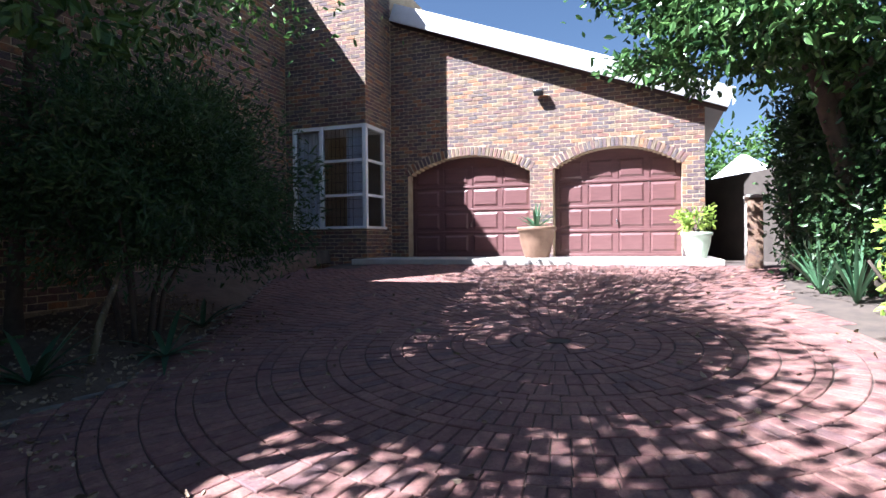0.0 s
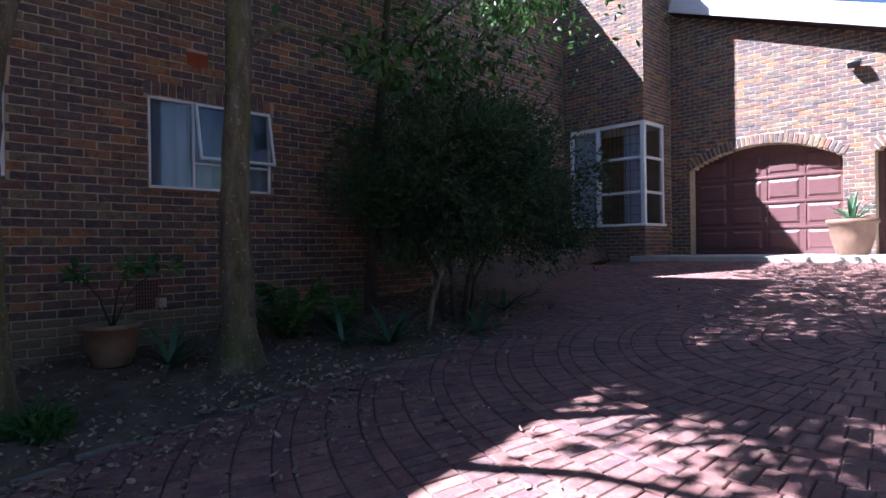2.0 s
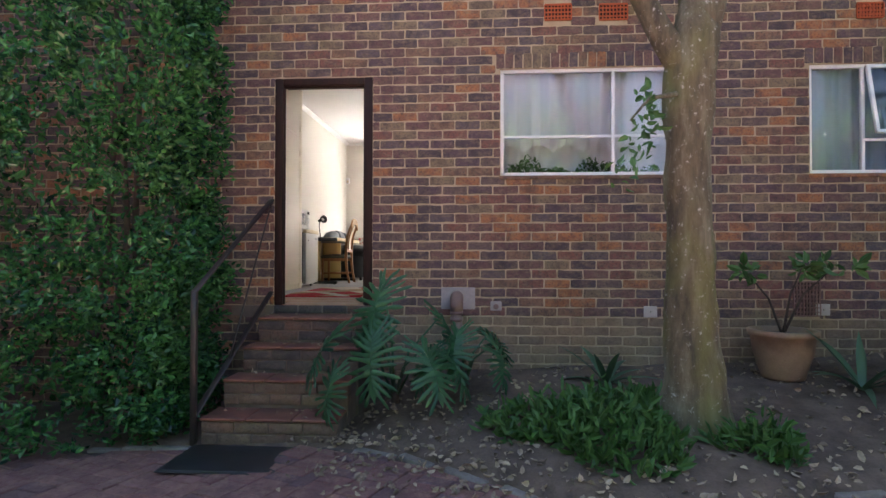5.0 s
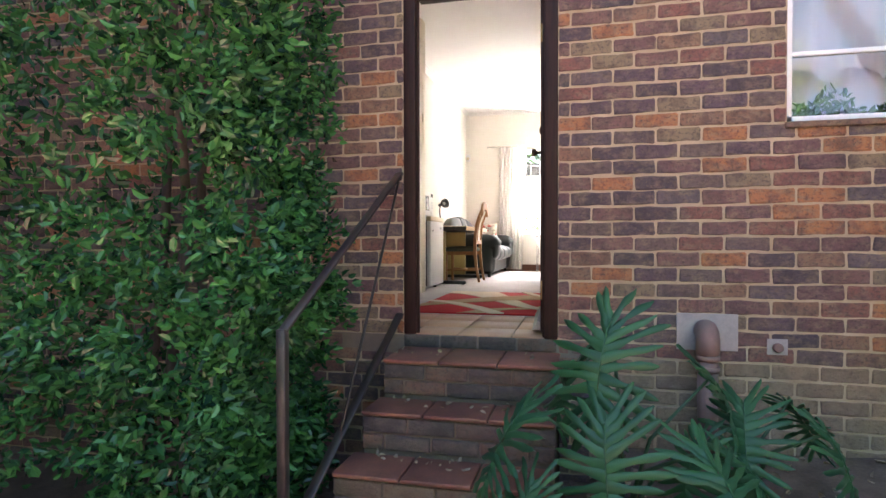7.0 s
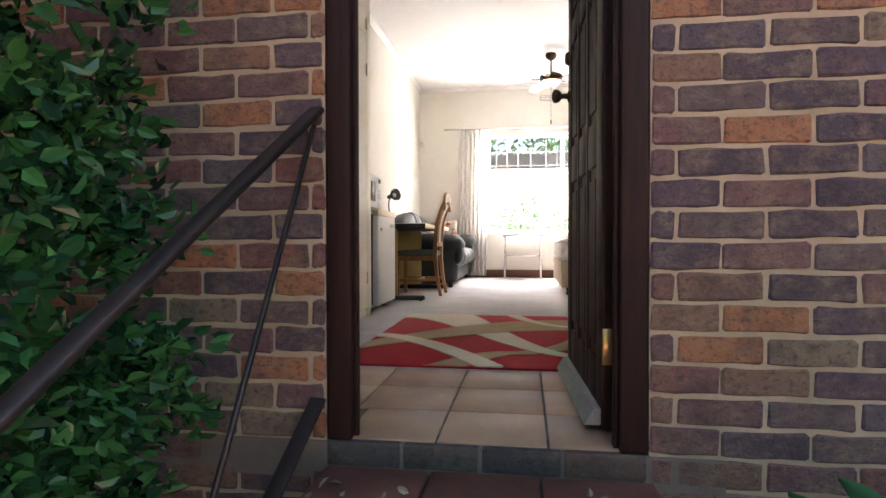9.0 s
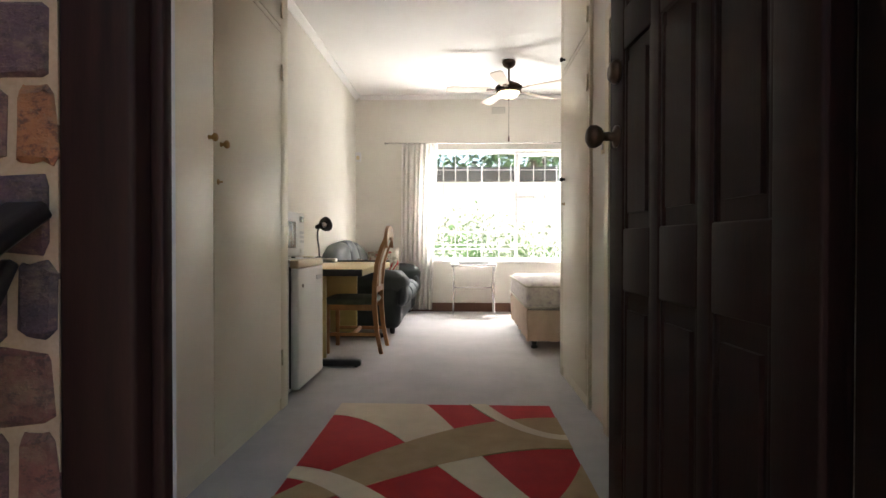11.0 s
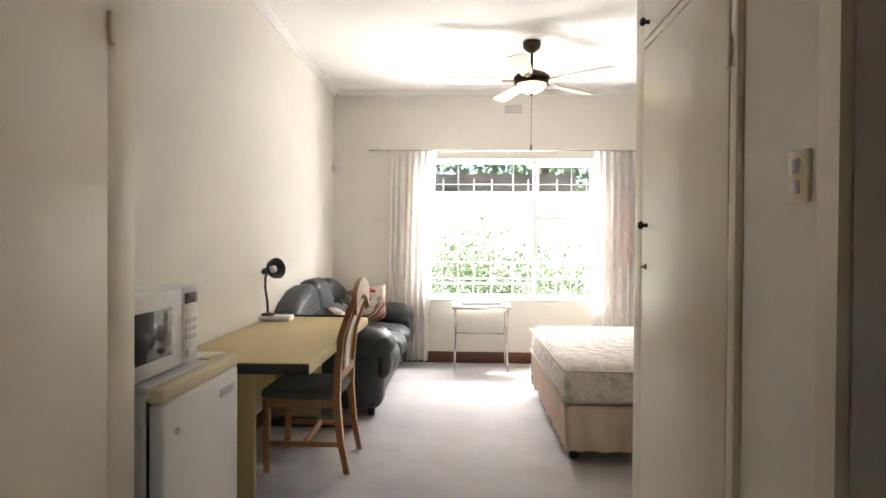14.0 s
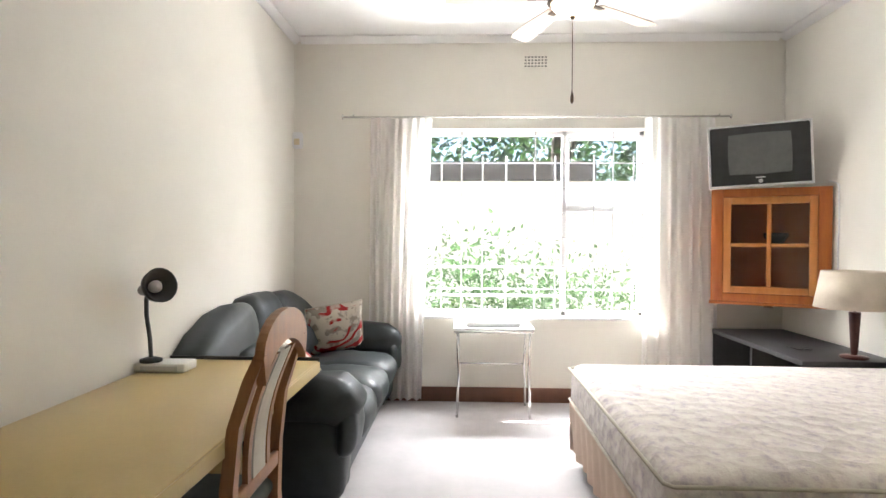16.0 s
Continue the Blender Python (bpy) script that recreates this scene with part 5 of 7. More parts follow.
for k in range(5):
    part("stem", tube([(0, 0, 0), (0.2 * math.cos(k * 1.3), 0.2 * math.sin(k * 1.3), 0.35)], [0.012, 0.006], 6), M_DARKBARK, sh)
c, o = cloud(420, (0, 0, 0.3), (0.3, 0.3, 0.22), 85, 0.4, 20)
leaf_mesh("foliage", c, 0.1, sh, M_LIME, 0.6, o, 0.4, 0.1, 86)

# right-hand side: broad-leaved tree, hedge, wall
tree("tree", 8.75, 11.8, "leaning broad-leaved tree with glossy leaves beside the drive", [(0, 0, -0.05), (-0.05, 0, 0.4), (-0.35, -0.2, 1.7), (-0.75, -0.5, 2.9), (-1.0, -0.9, 4.0)], [0.2, 0.15, 0.12, 0.1, 0.06],
     [([(-0.6, -0.4, 2.6), (-1.4, -1.0, 3.2), (-2.2, -1.5, 3.6)], [0.07, 0.05, 0.02]), ([(-0.5, -0.3, 2.3), (0.2, -1.0, 3.2), (0.7, -1.8, 3.9)], [0.07, 0.05, 0.02]), ([(0.3, -0.4, 0), (0.2, -0.5, 1.5), (0.5, -0.9, 3.4)], [0.06, 0.05, 0.03])],
     [(17000, (-0.9, -0.3, 4.35), (2.3, 1.9, 1.7)), (7000, (0.2, -0.2, 3.4), (1.3, 1.5, 1.2)), (2600, (-1.5, -0.3, 3.15), (1.5, 1.1, 0.5))], 0.135, M_BIG, M_DARKBARK, 13, -0.05, 70, (0.07, 0.17))
for i, (x, y, n, r, zc, leaf, mat, lab) in enumerate(((8.75, 12.0, 11000, (0.7, 1.0, 1.5), 1.6, 0.1, M_BUSH, "dark dense shrub under the leaning tree"), (8.4, 13.0, 10000, (0.55, 0.75, 1.4), 1.4, 0.1, M_BUSH, "dark dense shrub along the boundary"), (8.75, 10.2, 700, (0.35, 0.5, 0.6), 0.6, 0.12, M_LIME, "light variegated shrub at the edge of the drive"), (10.5, 7.2, 3000, (1.2, 1.6, 1.6), 1.2, 0.12, M_BUSH, "dark dense shrub beside the drive"))):
    s = thing("shrub", (x, y, ground_z(x, y) - 0.02), lab, "shrub")
    for k in range(5):
        part("stem", bark_tube([(0.2 * math.cos(k), 0.2 * math.sin(k), 0), (0.5 * math.cos(k * 1.3), 0.5 * math.sin(k * 1.3), zc)], [0.03, 0.015], 7, 0.1, k), M_DARKBARK, s)
    c, o = cloud(n, (0, 0, zc), r, 90 + i, 0.4, 50)
    c[:, 2] = np.maximum(c[:, 2], 0.03)
    leaf_mesh("foliage", c, leaf, s, mat, 0.6, o, 0.42, 0.1, 95 + i)
for i, (x, y) in enumerate(((8.2, 11.7), (8.3, 12.4), (8.4, 11.1), (8.3, 13.1))):
    strap_plant("strap_lily", x, y, 20, 0.95, 0.05, 110 + i, "tall green strap-leaved lily beside the drive", M_BLADE, ground_z(x, y), (0.8, 1.4))
# Very dark brown tones for the boundary walls and the hut.
M_DARKWALL = surface("dark_brown_wall", (0.04, 0.031, 0.027), (0.07, 0.056, 0.047), 0.9, 3, 60, 0.3, space="World")
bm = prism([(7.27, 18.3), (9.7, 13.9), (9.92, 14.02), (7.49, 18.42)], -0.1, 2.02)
structure("boundary_wall", bm, M_DARKWALL, "dark boundary wall beside the garage", "wall")
structure("boundary_wall_long", box(12.4, 12.65, -12, 40, -1.5, 2.2), M_DARKWALL, "dark boundary wall behind the shrubs", "wall")
structure("boundary_wall_behind", box(-9, 12.4, -12, -11.75, -1.6, 2.2), M_DARKWALL, "dark boundary wall behind the drive", "wall")
mb = thing("meter_box", (7.8, 13.95, ground_z(7.8, 13.95)), "brick pillar with a pale meter box at the wall", "pillar")
part("pillar", box(-0.11, 0.11, -0.15, 0.15, -0.05, 1.12, 0.01), M_BRICK, mb)
part("box_door", box(-0.125, -0.11, -0.1, 0.1, 0.2, 1.05, 0.008), M_CONCRETE, mb)
part("cap", box(-0.14, 0.14, -0.18, 0.18, 1.12, 1.17, 0.01), M_CONCRETE, mb)
hut = thing("garden_hut", (9.7, 30, -0.45), "dark pyramid-roofed hut beyond the boundary wall", "hut")
part("wall", box(-1.4, 1.4, -1.4, 1.4, 0, 3.2), M_DARKWALL, hut)
bm = bmesh.new()
bmesh.ops.create_cone(bm, cap_ends=True, segments=4, radius1=2.4, radius2=0.15, depth=1.4)
bmesh.ops.transform(bm, matrix=pose(0, 0, 3.9, 0, 0, 45), verts=bm.verts)
part("roof", bm, M_ROOF, hut)
for i, (x, y, z, r) in enumerate(((9, 40, 3.5, 4.5), (16, 38, 4, 5), (22, 30, 4, 5), (3, 48, 6, 5), (20, 18, 3.5, 4.0))):
    tree("tree", x, y, "distant leafy garden tree in full sun", [(0, 0, 0), (0.1, 0, z * 0.5), (0, 0.1, z)], [0.3, 0.22, 0.1], [([(0, 0, z * 0.5), (1.2, 0.5, z)], [0.12, 0.05])], [(2600, (0, 0, z), (r, r, z * 0.75))], 0.42, M_TREE, M_DARKBARK, 130 + i, 0.1)

# Unseen trees added to block sky light and green the pane reflections.
for i, (x, y, z, r) in enumerate(((11.2, -6.0, 4.5, 2.6), (11.4, -1.2, 4.4, 2.6), (11.3, 3.6, 3.7, 2.4), (11.6, -10.0, 5.0, 2.8), (4.5, -10.6, 4.5, 2.8), (8.2, -10.4, 5.0, 2.8))):
    tree("tree", x, y, "unseen leafy tree added to hold back sky light", [(0, 0, -0.1), (0.1, 0, z * 0.5), (0, 0.1, z)], [0.22, 0.17, 0.08], [([(0.05, 0, z * 0.45), (0.9, 0.5, z * 0.8)], [0.1, 0.04]), ([(0.05, 0, z * 0.55), (-0.8, -0.6, z * 0.9)], [0.09, 0.04])], [(5200, (0, 0, z), (r * 0.8, r, z * 0.62))], 0.3, M_TREE, M_DARKBARK, 170 + i, ground_z(x, y))


# ---------------------------------------------------------------- room: materials
M_OAK = surface("honey_oak", (0.3, 0.13, 0.045), (0.42, 0.2, 0.075), 0.4, 5, 60, 0.12, stretch=(7, 7, 0.8))
M_PINE = surface("orange_pine", (0.38, 0.1, 0.022), (0.5, 0.16, 0.035), 0.38, 4, 50, 0.1, stretch=(6, 6, 0.8))
M_LAMINATE = surface("cream_laminate", (0.56, 0.42, 0.17), (0.62, 0.47, 0.21), 0.34, 3, 90, 0.0)
M_LEATHER = surface("black_green_leather", (0.018, 0.024, 0.025), (0.034, 0.041, 0.043), 0.46, 6, 140, 0.35)
M_SEAT = surface("grey_green_upholstery", (0.1, 0.105, 0.085), (0.16, 0.165, 0.135), 0.95, 8, 240, 0.4)
M_CREAMFAB = surface("cream_upholstery", (0.55, 0.5, 0.4), (0.65, 0.6, 0.5), 0.95, 8, 240, 0.3)
M_FRIDGE = surface("white_enamel", (0.74, 0.73, 0.7), (0.76, 0.75, 0.72), 0.42, 3, 70, 0.03)
M_CREAM = surface("yellowed_plastic", (0.66, 0.56, 0.36), (0.72, 0.62, 0.42), 0.45, 5, 70, 0.05)
M_SCREEN = surface("dark_screen", (0.02, 0.022, 0.024), (0.035, 0.037, 0.04), 0.12, 3, 40, 0.0)
M_SILVER = surface("silver_plastic", (0.5, 0.5, 0.5), (0.58, 0.58, 0.58), 0.35, 8, 80, 0.05)
M_SHADE = surface("linen_shade", (0.6, 0.53, 0.43), (0.68, 0.6, 0.5), 0.9, 10, 200, 0.2)
M_RED = surface("red_rug_pile", (0.36, 0.008, 0.014), (0.46, 0.016, 0.022), 1.0, 8, 240, 0.7, space="World")
M_TAN = surface("tan_rug_pile", (0.34, 0.23, 0.12), (0.42, 0.3, 0.17), 1.0, 8, 240, 0.7, space="World")
M_BEIGE = surface("beige_rug_pile", (0.58, 0.49, 0.36), (0.66, 0.57, 0.43), 1.0, 8, 240, 0.7, space="World")
M_SKIRTFAB = surface("peach_bed_skirt", (0.6, 0.45, 0.34), (0.68, 0.53, 0.42), 0.95, 6, 160, 0.2)
M_CHROME = surface("chrome", (0.75, 0.75, 0.75), (0.82, 0.82, 0.82), 0.12, 10, 100, 0.02, 1.0)
m, t, p = nodes("quilted_ticking", 0.85)
v = t.nodes.new("ShaderNodeTexVoronoi")
v.inputs["Scale"].default_value = 11
geo = t.nodes.new("ShaderNodeNewGeometry")
t.links.new(geo.outputs["Position"], v.inputs["Vector"])
fl_ = noise_node(t, 26, 4, 0.65, None, "World")
col = ramp(t, fl_, [(0.4, (0.78, 0.73, 0.67)), (0.54, (0.72, 0.65, 0.61)), (0.66, (0.58, 0.51, 0.53))])
t.links.new(col, p.inputs["Base Color"])
bump(t, p, math_node(t, "ADD", v.outputs["Distance"], math_node(t, "MULTIPLY", noise_node(t, 120, 2, 0.5, None, "World"), 0.1)), 0.6, 0.03)
M_QUILT = m
m, t, p = nodes("sheer_curtain", 0.9)
p.inputs["Base Color"].default_value = (0.86, 0.85, 0.83, 1)
weave = noise_node(t, 300, 2, 0.5, (1, 1, 0.2))
bump(t, p, weave, 0.1, 0.002)
tl = t.nodes.new("ShaderNodeBsdfTranslucent")
tl.inputs[0].default_value = (0.9, 0.88, 0.86, 1)
mx = t.nodes.new("ShaderNodeMixShader")
mx.inputs[0].default_value = 0.7
t.links.new(p.outputs[0], mx.inputs[1])
t.links.new(tl.outputs[0], mx.inputs[2])
t.links.new(mx.outputs[0], t.nodes["Material Output"].inputs[0])
M_DRAPE = m
m, t, p = nodes("lit_lamp_glass", 0.3)
p.inputs["Base Color"].default_value = (0.7, 0.52, 0.28, 1)
p.inputs["Emission Color"].default_value = (1.0, 0.78, 0.42, 1)
p.inputs["Emission Strength"].default_value = 0.25
M_GLOBE = m


def cushion(x0, x1, y0, y1, z0, z1, puff=0.03, rnd_=0.06, wob=0.012, seed=0):
    """A stuffed block: rounded edges, swollen faces, slight creases."""
    bm = box(x0, x1, y0, y1, z0, z1)
    bmesh.ops.bevel(bm, geom=bm.edges[:], offset=rnd_, segments=4, affect="EDGES", profile=0.5)
    bmesh.ops.subdivide_edges(bm, edges=[e for e in bm.edges if e.calc_length() > 0.12], cuts=5, use_grid_fill=True)
    c = Vector(((x0 + x1) / 2, (y0 + y1) / 2, (z0 + z1) / 2))
    h = Vector(((x1 - x0) / 2, (y1 - y0) / 2, (z1 - z0) / 2))
    for v_ in bm.verts:
        q = Vector(((v_.co.x - c.x) / h.x, (v_.co.y - c.y) / h.y, (v_.co.z - c.z) / h.z))
        for i in range(3):
            j, k = (i + 1) % 3, (i + 2) % 3
            if abs(q[i]) > 0.9:
                v_.co[i] += math.copysign(puff * max(0, 1 - q[j] ** 2) * max(0, 1 - q[k] ** 2), q[i])
        v_.co += noise.noise_vector(v_.co * 9 + Vector((seed, 0, 0))) * wob
    for f in bm.faces:
        f.smooth = True
    return bm


def drape(y0, y1, yb0, yb1, x, z0, z1, folds, depth, seed):
    """A hanging curtain along y with folds, its foot drawn to yb0..yb1."""
    bm = bmesh.new()
    rnd2 = random.Random(seed)
    n, m_ = folds * 8, 14
    ph = [rnd2.uniform(0.75, 1.25) for _ in range(folds + 2)]
    rows2 = []
    for j in range(m_ + 1):
        s = j / m_
        row = []
        for i in range(n + 1):
            u = i / n
            k = s ** 0.8
            ya, yb = y0 + (yb0 - y0) * k, y1 + (yb1 - y1) * k
            w = math.sin(math.tau * u * folds) * ph[int(u * folds)]
            row.append(bm.verts.new((x + depth * (0.6 + 0.5 * s) * w + 0.01 * math.sin(9 * u + 4 * s), ya + (yb - ya) * u + 0.006 * math.sin(20 * u + 3 * s), z1 + (z0 - z1) * s)))
        rows2.append(row)
    for a, b in zip(rows2, rows2[1:]):
        for i in range(n):
            bm.faces.new((a[i], a[i + 1], b[i + 1], b[i])).smooth = True
    return bm


# ---------------------------------------------------------------- built-in cupboards
def round_knob(parent, at, r, material, toward, label):
    k = lathe([(r * 0.6, 0), (r * 0.45, r * 0.4), (r * 0.5, r * 0.8), (r, r * 1.3), (r * 1.02, r * 1.7), (r * 0.7, r * 2.1), (r * 0.1, r * 2.2)], 18)
    bmesh.ops.transform(k, matrix=pose(*at, -90 if toward > 0 else 90, 0, 0), verts=k.verts)
    return part("knob", k, material, parent, label)


def built_in(name, x0, x1, front, back, toward, door_splits, z_split, knobs, locks, hinges, label):
    """A wall cupboard along x; toward is the side in y to which its doors look."""
    c = thing(name, ((x0 + x1) / 2, (front + back) / 2, 0), label, "cupboard")
    cx, cy = (x0 + x1) / 2, (front + back) / 2
    def at(bm):
        bmesh.ops.translate(bm, vec=(-cx, -cy, 0), verts=bm.verts)
        return bm
    s = toward
    inner = front - 0.02 * s
    part("carcass", at(box(x0, x1, min(back, inner), max(back, inner), 0.0, CEIL - 0.005)), M_CUPBOARD, c)
    ds = []
    for a, b in zip(door_splits, door_splits[1:]):
        for z0, z1 in ((0.07, z_split - 0.02), (z_split + 0.02, CEIL - 0.04)):
            ds.append(part("door", at(box(min(a, b) + 0.003, max(a, b) - 0.003, min(inner + 0.002 * s, front), max(inner + 0.002 * s, front), z0, z1, 0.003)), M_CUPBOARD, c))
    e0, e1 = min(door_splits), max(door_splits)
    # Dark brown sheet puts the shade of the door gaps into colour.
    part("face_board", at(box(e0, e1, min(inner, inner + 0.0015 * s), max(inner, inner + 0.0015 * s), 0.07, CEIL - 0.04)), M_SKIRT, c, "dark brown sheet coloured as the shade in the door gaps")
    part("rail", at(box(e0 + 0.003, e1 - 0.003, min(inner + 0.002 * s, front - 0.001 * s), max(inner + 0.002 * s, front - 0.001 * s), z_split - 0.015, z_split + 0.015, 0.002)), M_CUPBOARD, c)
    for a, b in ((x0, e0), (e1, x1)):
        if b - a > 0.01:
            part("stile", at(box(a, b, min(inner, front - 0.002 * s), max(inner, front - 0.002 * s), 0.0, CEIL - 0.005, 0.002)), M_CUPBOARD, c)
    part("plinth", at(box(e0, e1, min(inner - 0.01 * s, front - 0.008 * s), max(inner - 0.01 * s, front - 0.008 * s), 0.0, 0.066)), M_CUPBOARD, c)
    for (x, z, mat, lab) in knobs:
        round_knob(c, (x - cx, front - cy, z), 0.017, mat, s, lab)
    for (x, z) in locks:
        k = lathe([(0.012, 0), (0.012, 0.004), (0.004, 0.005), (0.004, 0.02)], 14)
        bmesh.ops.transform(k, matrix=pose(x - cx, front - cy, z, -90 * s, 0, 0), verts=k.verts)
        part("lock", k, M_BRASS, c, "small brass cupboard lock")
    for (x, z) in hinges:
        part("hinge", at(box(x - 0.011, x + 0.011, min(front, front + 0.012 * s), max(front, front + 0.012 * s), z - 0.045, z + 0.045, 0.004)), M_CUPBOARD, c)
    return c


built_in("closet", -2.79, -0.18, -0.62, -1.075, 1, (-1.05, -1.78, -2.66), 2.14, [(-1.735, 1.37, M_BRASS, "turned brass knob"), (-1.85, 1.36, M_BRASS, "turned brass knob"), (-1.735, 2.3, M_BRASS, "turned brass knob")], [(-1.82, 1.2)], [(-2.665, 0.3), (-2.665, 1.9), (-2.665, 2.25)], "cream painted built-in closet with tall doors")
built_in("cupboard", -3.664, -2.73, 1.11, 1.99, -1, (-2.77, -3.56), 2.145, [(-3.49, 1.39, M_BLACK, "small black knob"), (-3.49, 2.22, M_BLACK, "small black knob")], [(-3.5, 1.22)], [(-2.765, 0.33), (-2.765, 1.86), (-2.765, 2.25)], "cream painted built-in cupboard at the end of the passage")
ds_ = thing("door_stop", (-3.83, 1.14, 0), "small dark wooden door stop on the carpet", "door stop")
part("wedge", prism([(0, 0), (0.1, 0), (0.1, 0.05), (0, 0.07)], 0, 0.05, 0.006), M_BLACK, ds_)

ir = structure("door_2", wall_slab("y", 1.135, 0.03, -2.35, -1.38, 0, 2.1, [(-2.28, -1.45, -1, 2.03)]), M_CUPBOARD, "cream painted frame of the inner doorway", "door")
part("door_leaf", box(-2.28, -2.245, 1.3, 1.98, 0.01, 2.02, 0.004), M_CUPBOARD, ir)
sw = thing("light_switch", (-2.45, 1.13, 1.47), "cream plastic light switch plate on the wall", "switch")
part("plate", box(-0.04, 0.04, -0.01, 0, -0.06, 0.06, 0.004), M_CREAM, sw)
part("rocker", box(-0.012, 0.012, -0.018, -0.008, 0.01, 0.04, 0.003), M_WHITE, sw)
part("rocker", box(-0.012, 0.012, -0.018, -0.008, -0.04, -0.01, 0.003), M_WHITE, sw)

# skirting and cornice
sk = structure("baseboard", box(-7.41, -7.394, -1.08, 2.88, 0, 0.12, 0.004), M_SKIRT, "brown wooden skirting under the window", "skirting")
structure("baseboard_left", box(-7.394, -2.8, -1.08, -1.064, 0, 0.1, 0.004), M_SKIRT, "brown wooden skirting along the desk wall", "skirting")
structure("baseboard_right", box(-7.394, -3.67, 2.864, 2.88, 0, 0.1, 0.004), M_SKIRT, "brown wooden skirting behind the bed", "skirting")
for nm, q in (("cornice_left", prism([(-1.08, CEIL - 0.05), (-1.07, CEIL - 0.05), (-1.02, CEIL - 0.012), (-1.02, CEIL), (-1.08, CEIL)], -7.41, -2.79)), ("cornice_far", None)):
    if q:
        bmesh.ops.transform(q, matrix=Matrix(((0, 0, 1, 0), (1, 0, 0, 0), (0, 1, 0, 0), (0, 0, 0, 1))), verts=q.verts)
        structure(nm, q, M_CEILING, "narrow white plaster cove", "cornice")
q = prism([(-7.41, CEIL - 0.05), (-7.4, CEIL - 0.05), (-7.35, CEIL - 0.012), (-7.35, CEIL), (-7.41, CEIL)], -1.02, 2.82)
bmesh.ops.transform(q, matrix=Matrix(((1, 0, 0, 0), (0, 0, 1, 0), (0, 1, 0, 0), (0, 0, 0, 1))), verts=q.verts)
structure("cornice_far", q, M_CEILING, "narrow white plaster cove", "cornice")
q = prism([(2.88, CEIL - 0.05), (2.87, CEIL - 0.05), (2.82, CEIL - 0.012), (2.82, CEIL), (2.88, CEIL)], -7.41, -3.67)
bmesh.ops.transform(q, matrix=Matrix(((0, 0, 1, 0), (1, 0, 0, 0), (0, 1, 0, 0), (0, 0, 0, 1))), verts=q.verts)
structure("cornice_right", q, M_CEILING, "narrow white plaster cove", "cornice")


# ---------------------------------------------------------------- big window
# Grey puts the backlit shade of the white bars into their colour.
M_BARSHADE = surface("backlit_bar_grey", (0.34, 0.34, 0.35), (0.46, 0.46, 0.46), 0.5, 8, 80, 0.1)


def big_window():
    w = tagged(new("window_4"), "wide white steel window with white burglar bars", "window", kind="structure")
    y0, y1, z0, z1, f = -0.06, 1.8, 0.7, 2.23, 0.04
    for a in ((y0, y1, z0, z0 + f), (y0, y1, z1 - f, z1), (y0, y0 + f, z0, z1), (y1 - f, y1, z0, z1), (1.13, 1.17, z0, z1)):
        part("frame", box(-7.55, -7.51, *a, 0.003), M_WHITE, w)
    part("transom", box(-7.55, -7.505, 1.17, y1, 1.56, 1.62, 0.003), M_WHITE, w)
    for a in ((1.18, 1.79, 1.62, 1.645), (1.18, 1.79, 2.16, 2.185), (1.18, 1.2, 1.62, 2.18), (1.76, 1.78, 1.62, 2.18)):
        part("sash", box(-7.57, -7.545, *a, 0.003), M_WHITE, w)
    for k, zz in enumerate((0.86, 1.1)):
        part("transom", box(-7.548, -7.512, y0, 1.13, zz - 0.008, zz + 0.008), M_WHITE, w)
    part("pane", box(-7.535, -7.531, y0 + f, 1.13, z0 + f, z1 - f), M_GLASS, w).visible_shadow = False
    part("pane", box(-7.535, -7.531, 1.17, y1 - f, z0 + f, 1.56), M_GLASS, w).visible_shadow = False
    part("pane", box(-7.558, -7.555, 1.2, 1.76, 1.645, 2.16), M_GLASS, w).visible_shadow = False
    for k, y in enumerate((-0.03, 0.136, 0.303, 0.475, 0.671, 0.907, 1.073, 1.387, 1.542, 1.706)):
        hi = 2.22 if y in (0.303, 0.907, 1.542) else 2.02
        part("burglar_bar", tube([(-7.47, y, 0.72), (-7.47, y, hi)], 0.006, 8), M_BARSHADE, w)
    for z in (0.92, 1.11, 1.35, 1.545, 1.75, 1.96):
        part("burglar_bar", tube([(-7.475, y0, z), (-7.475, y1, z)], 0.005, 8), M_BARSHADE, w)
    part("window_sill", box(-7.5, -7.385, y0 - 0.02, y1 + 0.02, 0.68, 0.7, 0.005), M_WHITE, w)


big_window()
c = thing("curtain", (-7.33, -0.2, 0), "white hanging curtain drawn to the side", "curtain", "window curtains")
part("fabric", add(bmesh.new(), drape(-0.43, 0.06, -0.45, -0.01, 0, 0.03, 2.3, 7, 0.034, 1), pose(0, 0.2, 0)), M_DRAPE, c)
c = thing("curtain", (-7.33, 2.05, 0), "white hanging curtain drawn to the side", "curtain", "window curtains")
part("fabric", add(bmesh.new(), drape(1.75, 2.29, 1.74, 2.35, 0, 0.03, 2.3, 7, 0.03, 2), pose(0, -2.05, 0)), M_DRAPE, c)
cr = thing("curtain_rod", (-7.33, 0.88, 2.31), "thin chrome curtain rod on brackets", "curtain rod")
part("rod", tube([(0, -1.53, 0), (0, 1.53, 0)], 0.008, 10), M_CHROME, cr)
for y in (-1.45, -0.45, 0.5, 1.45):
    part("bracket", tube([(-0.085, y, 0.01), (0, y, 0.01), (0.012, y, 0.02)], 0.006, 8), M_CHROME, cr)
for y in (-1.54, 1.54):
    part("finial", add(bmesh.new(), lathe([(0.006, -0.02), (0.013, 0), (0.006, 0.02)], 12), pose(0, y, 0)), M_CHROME, cr)

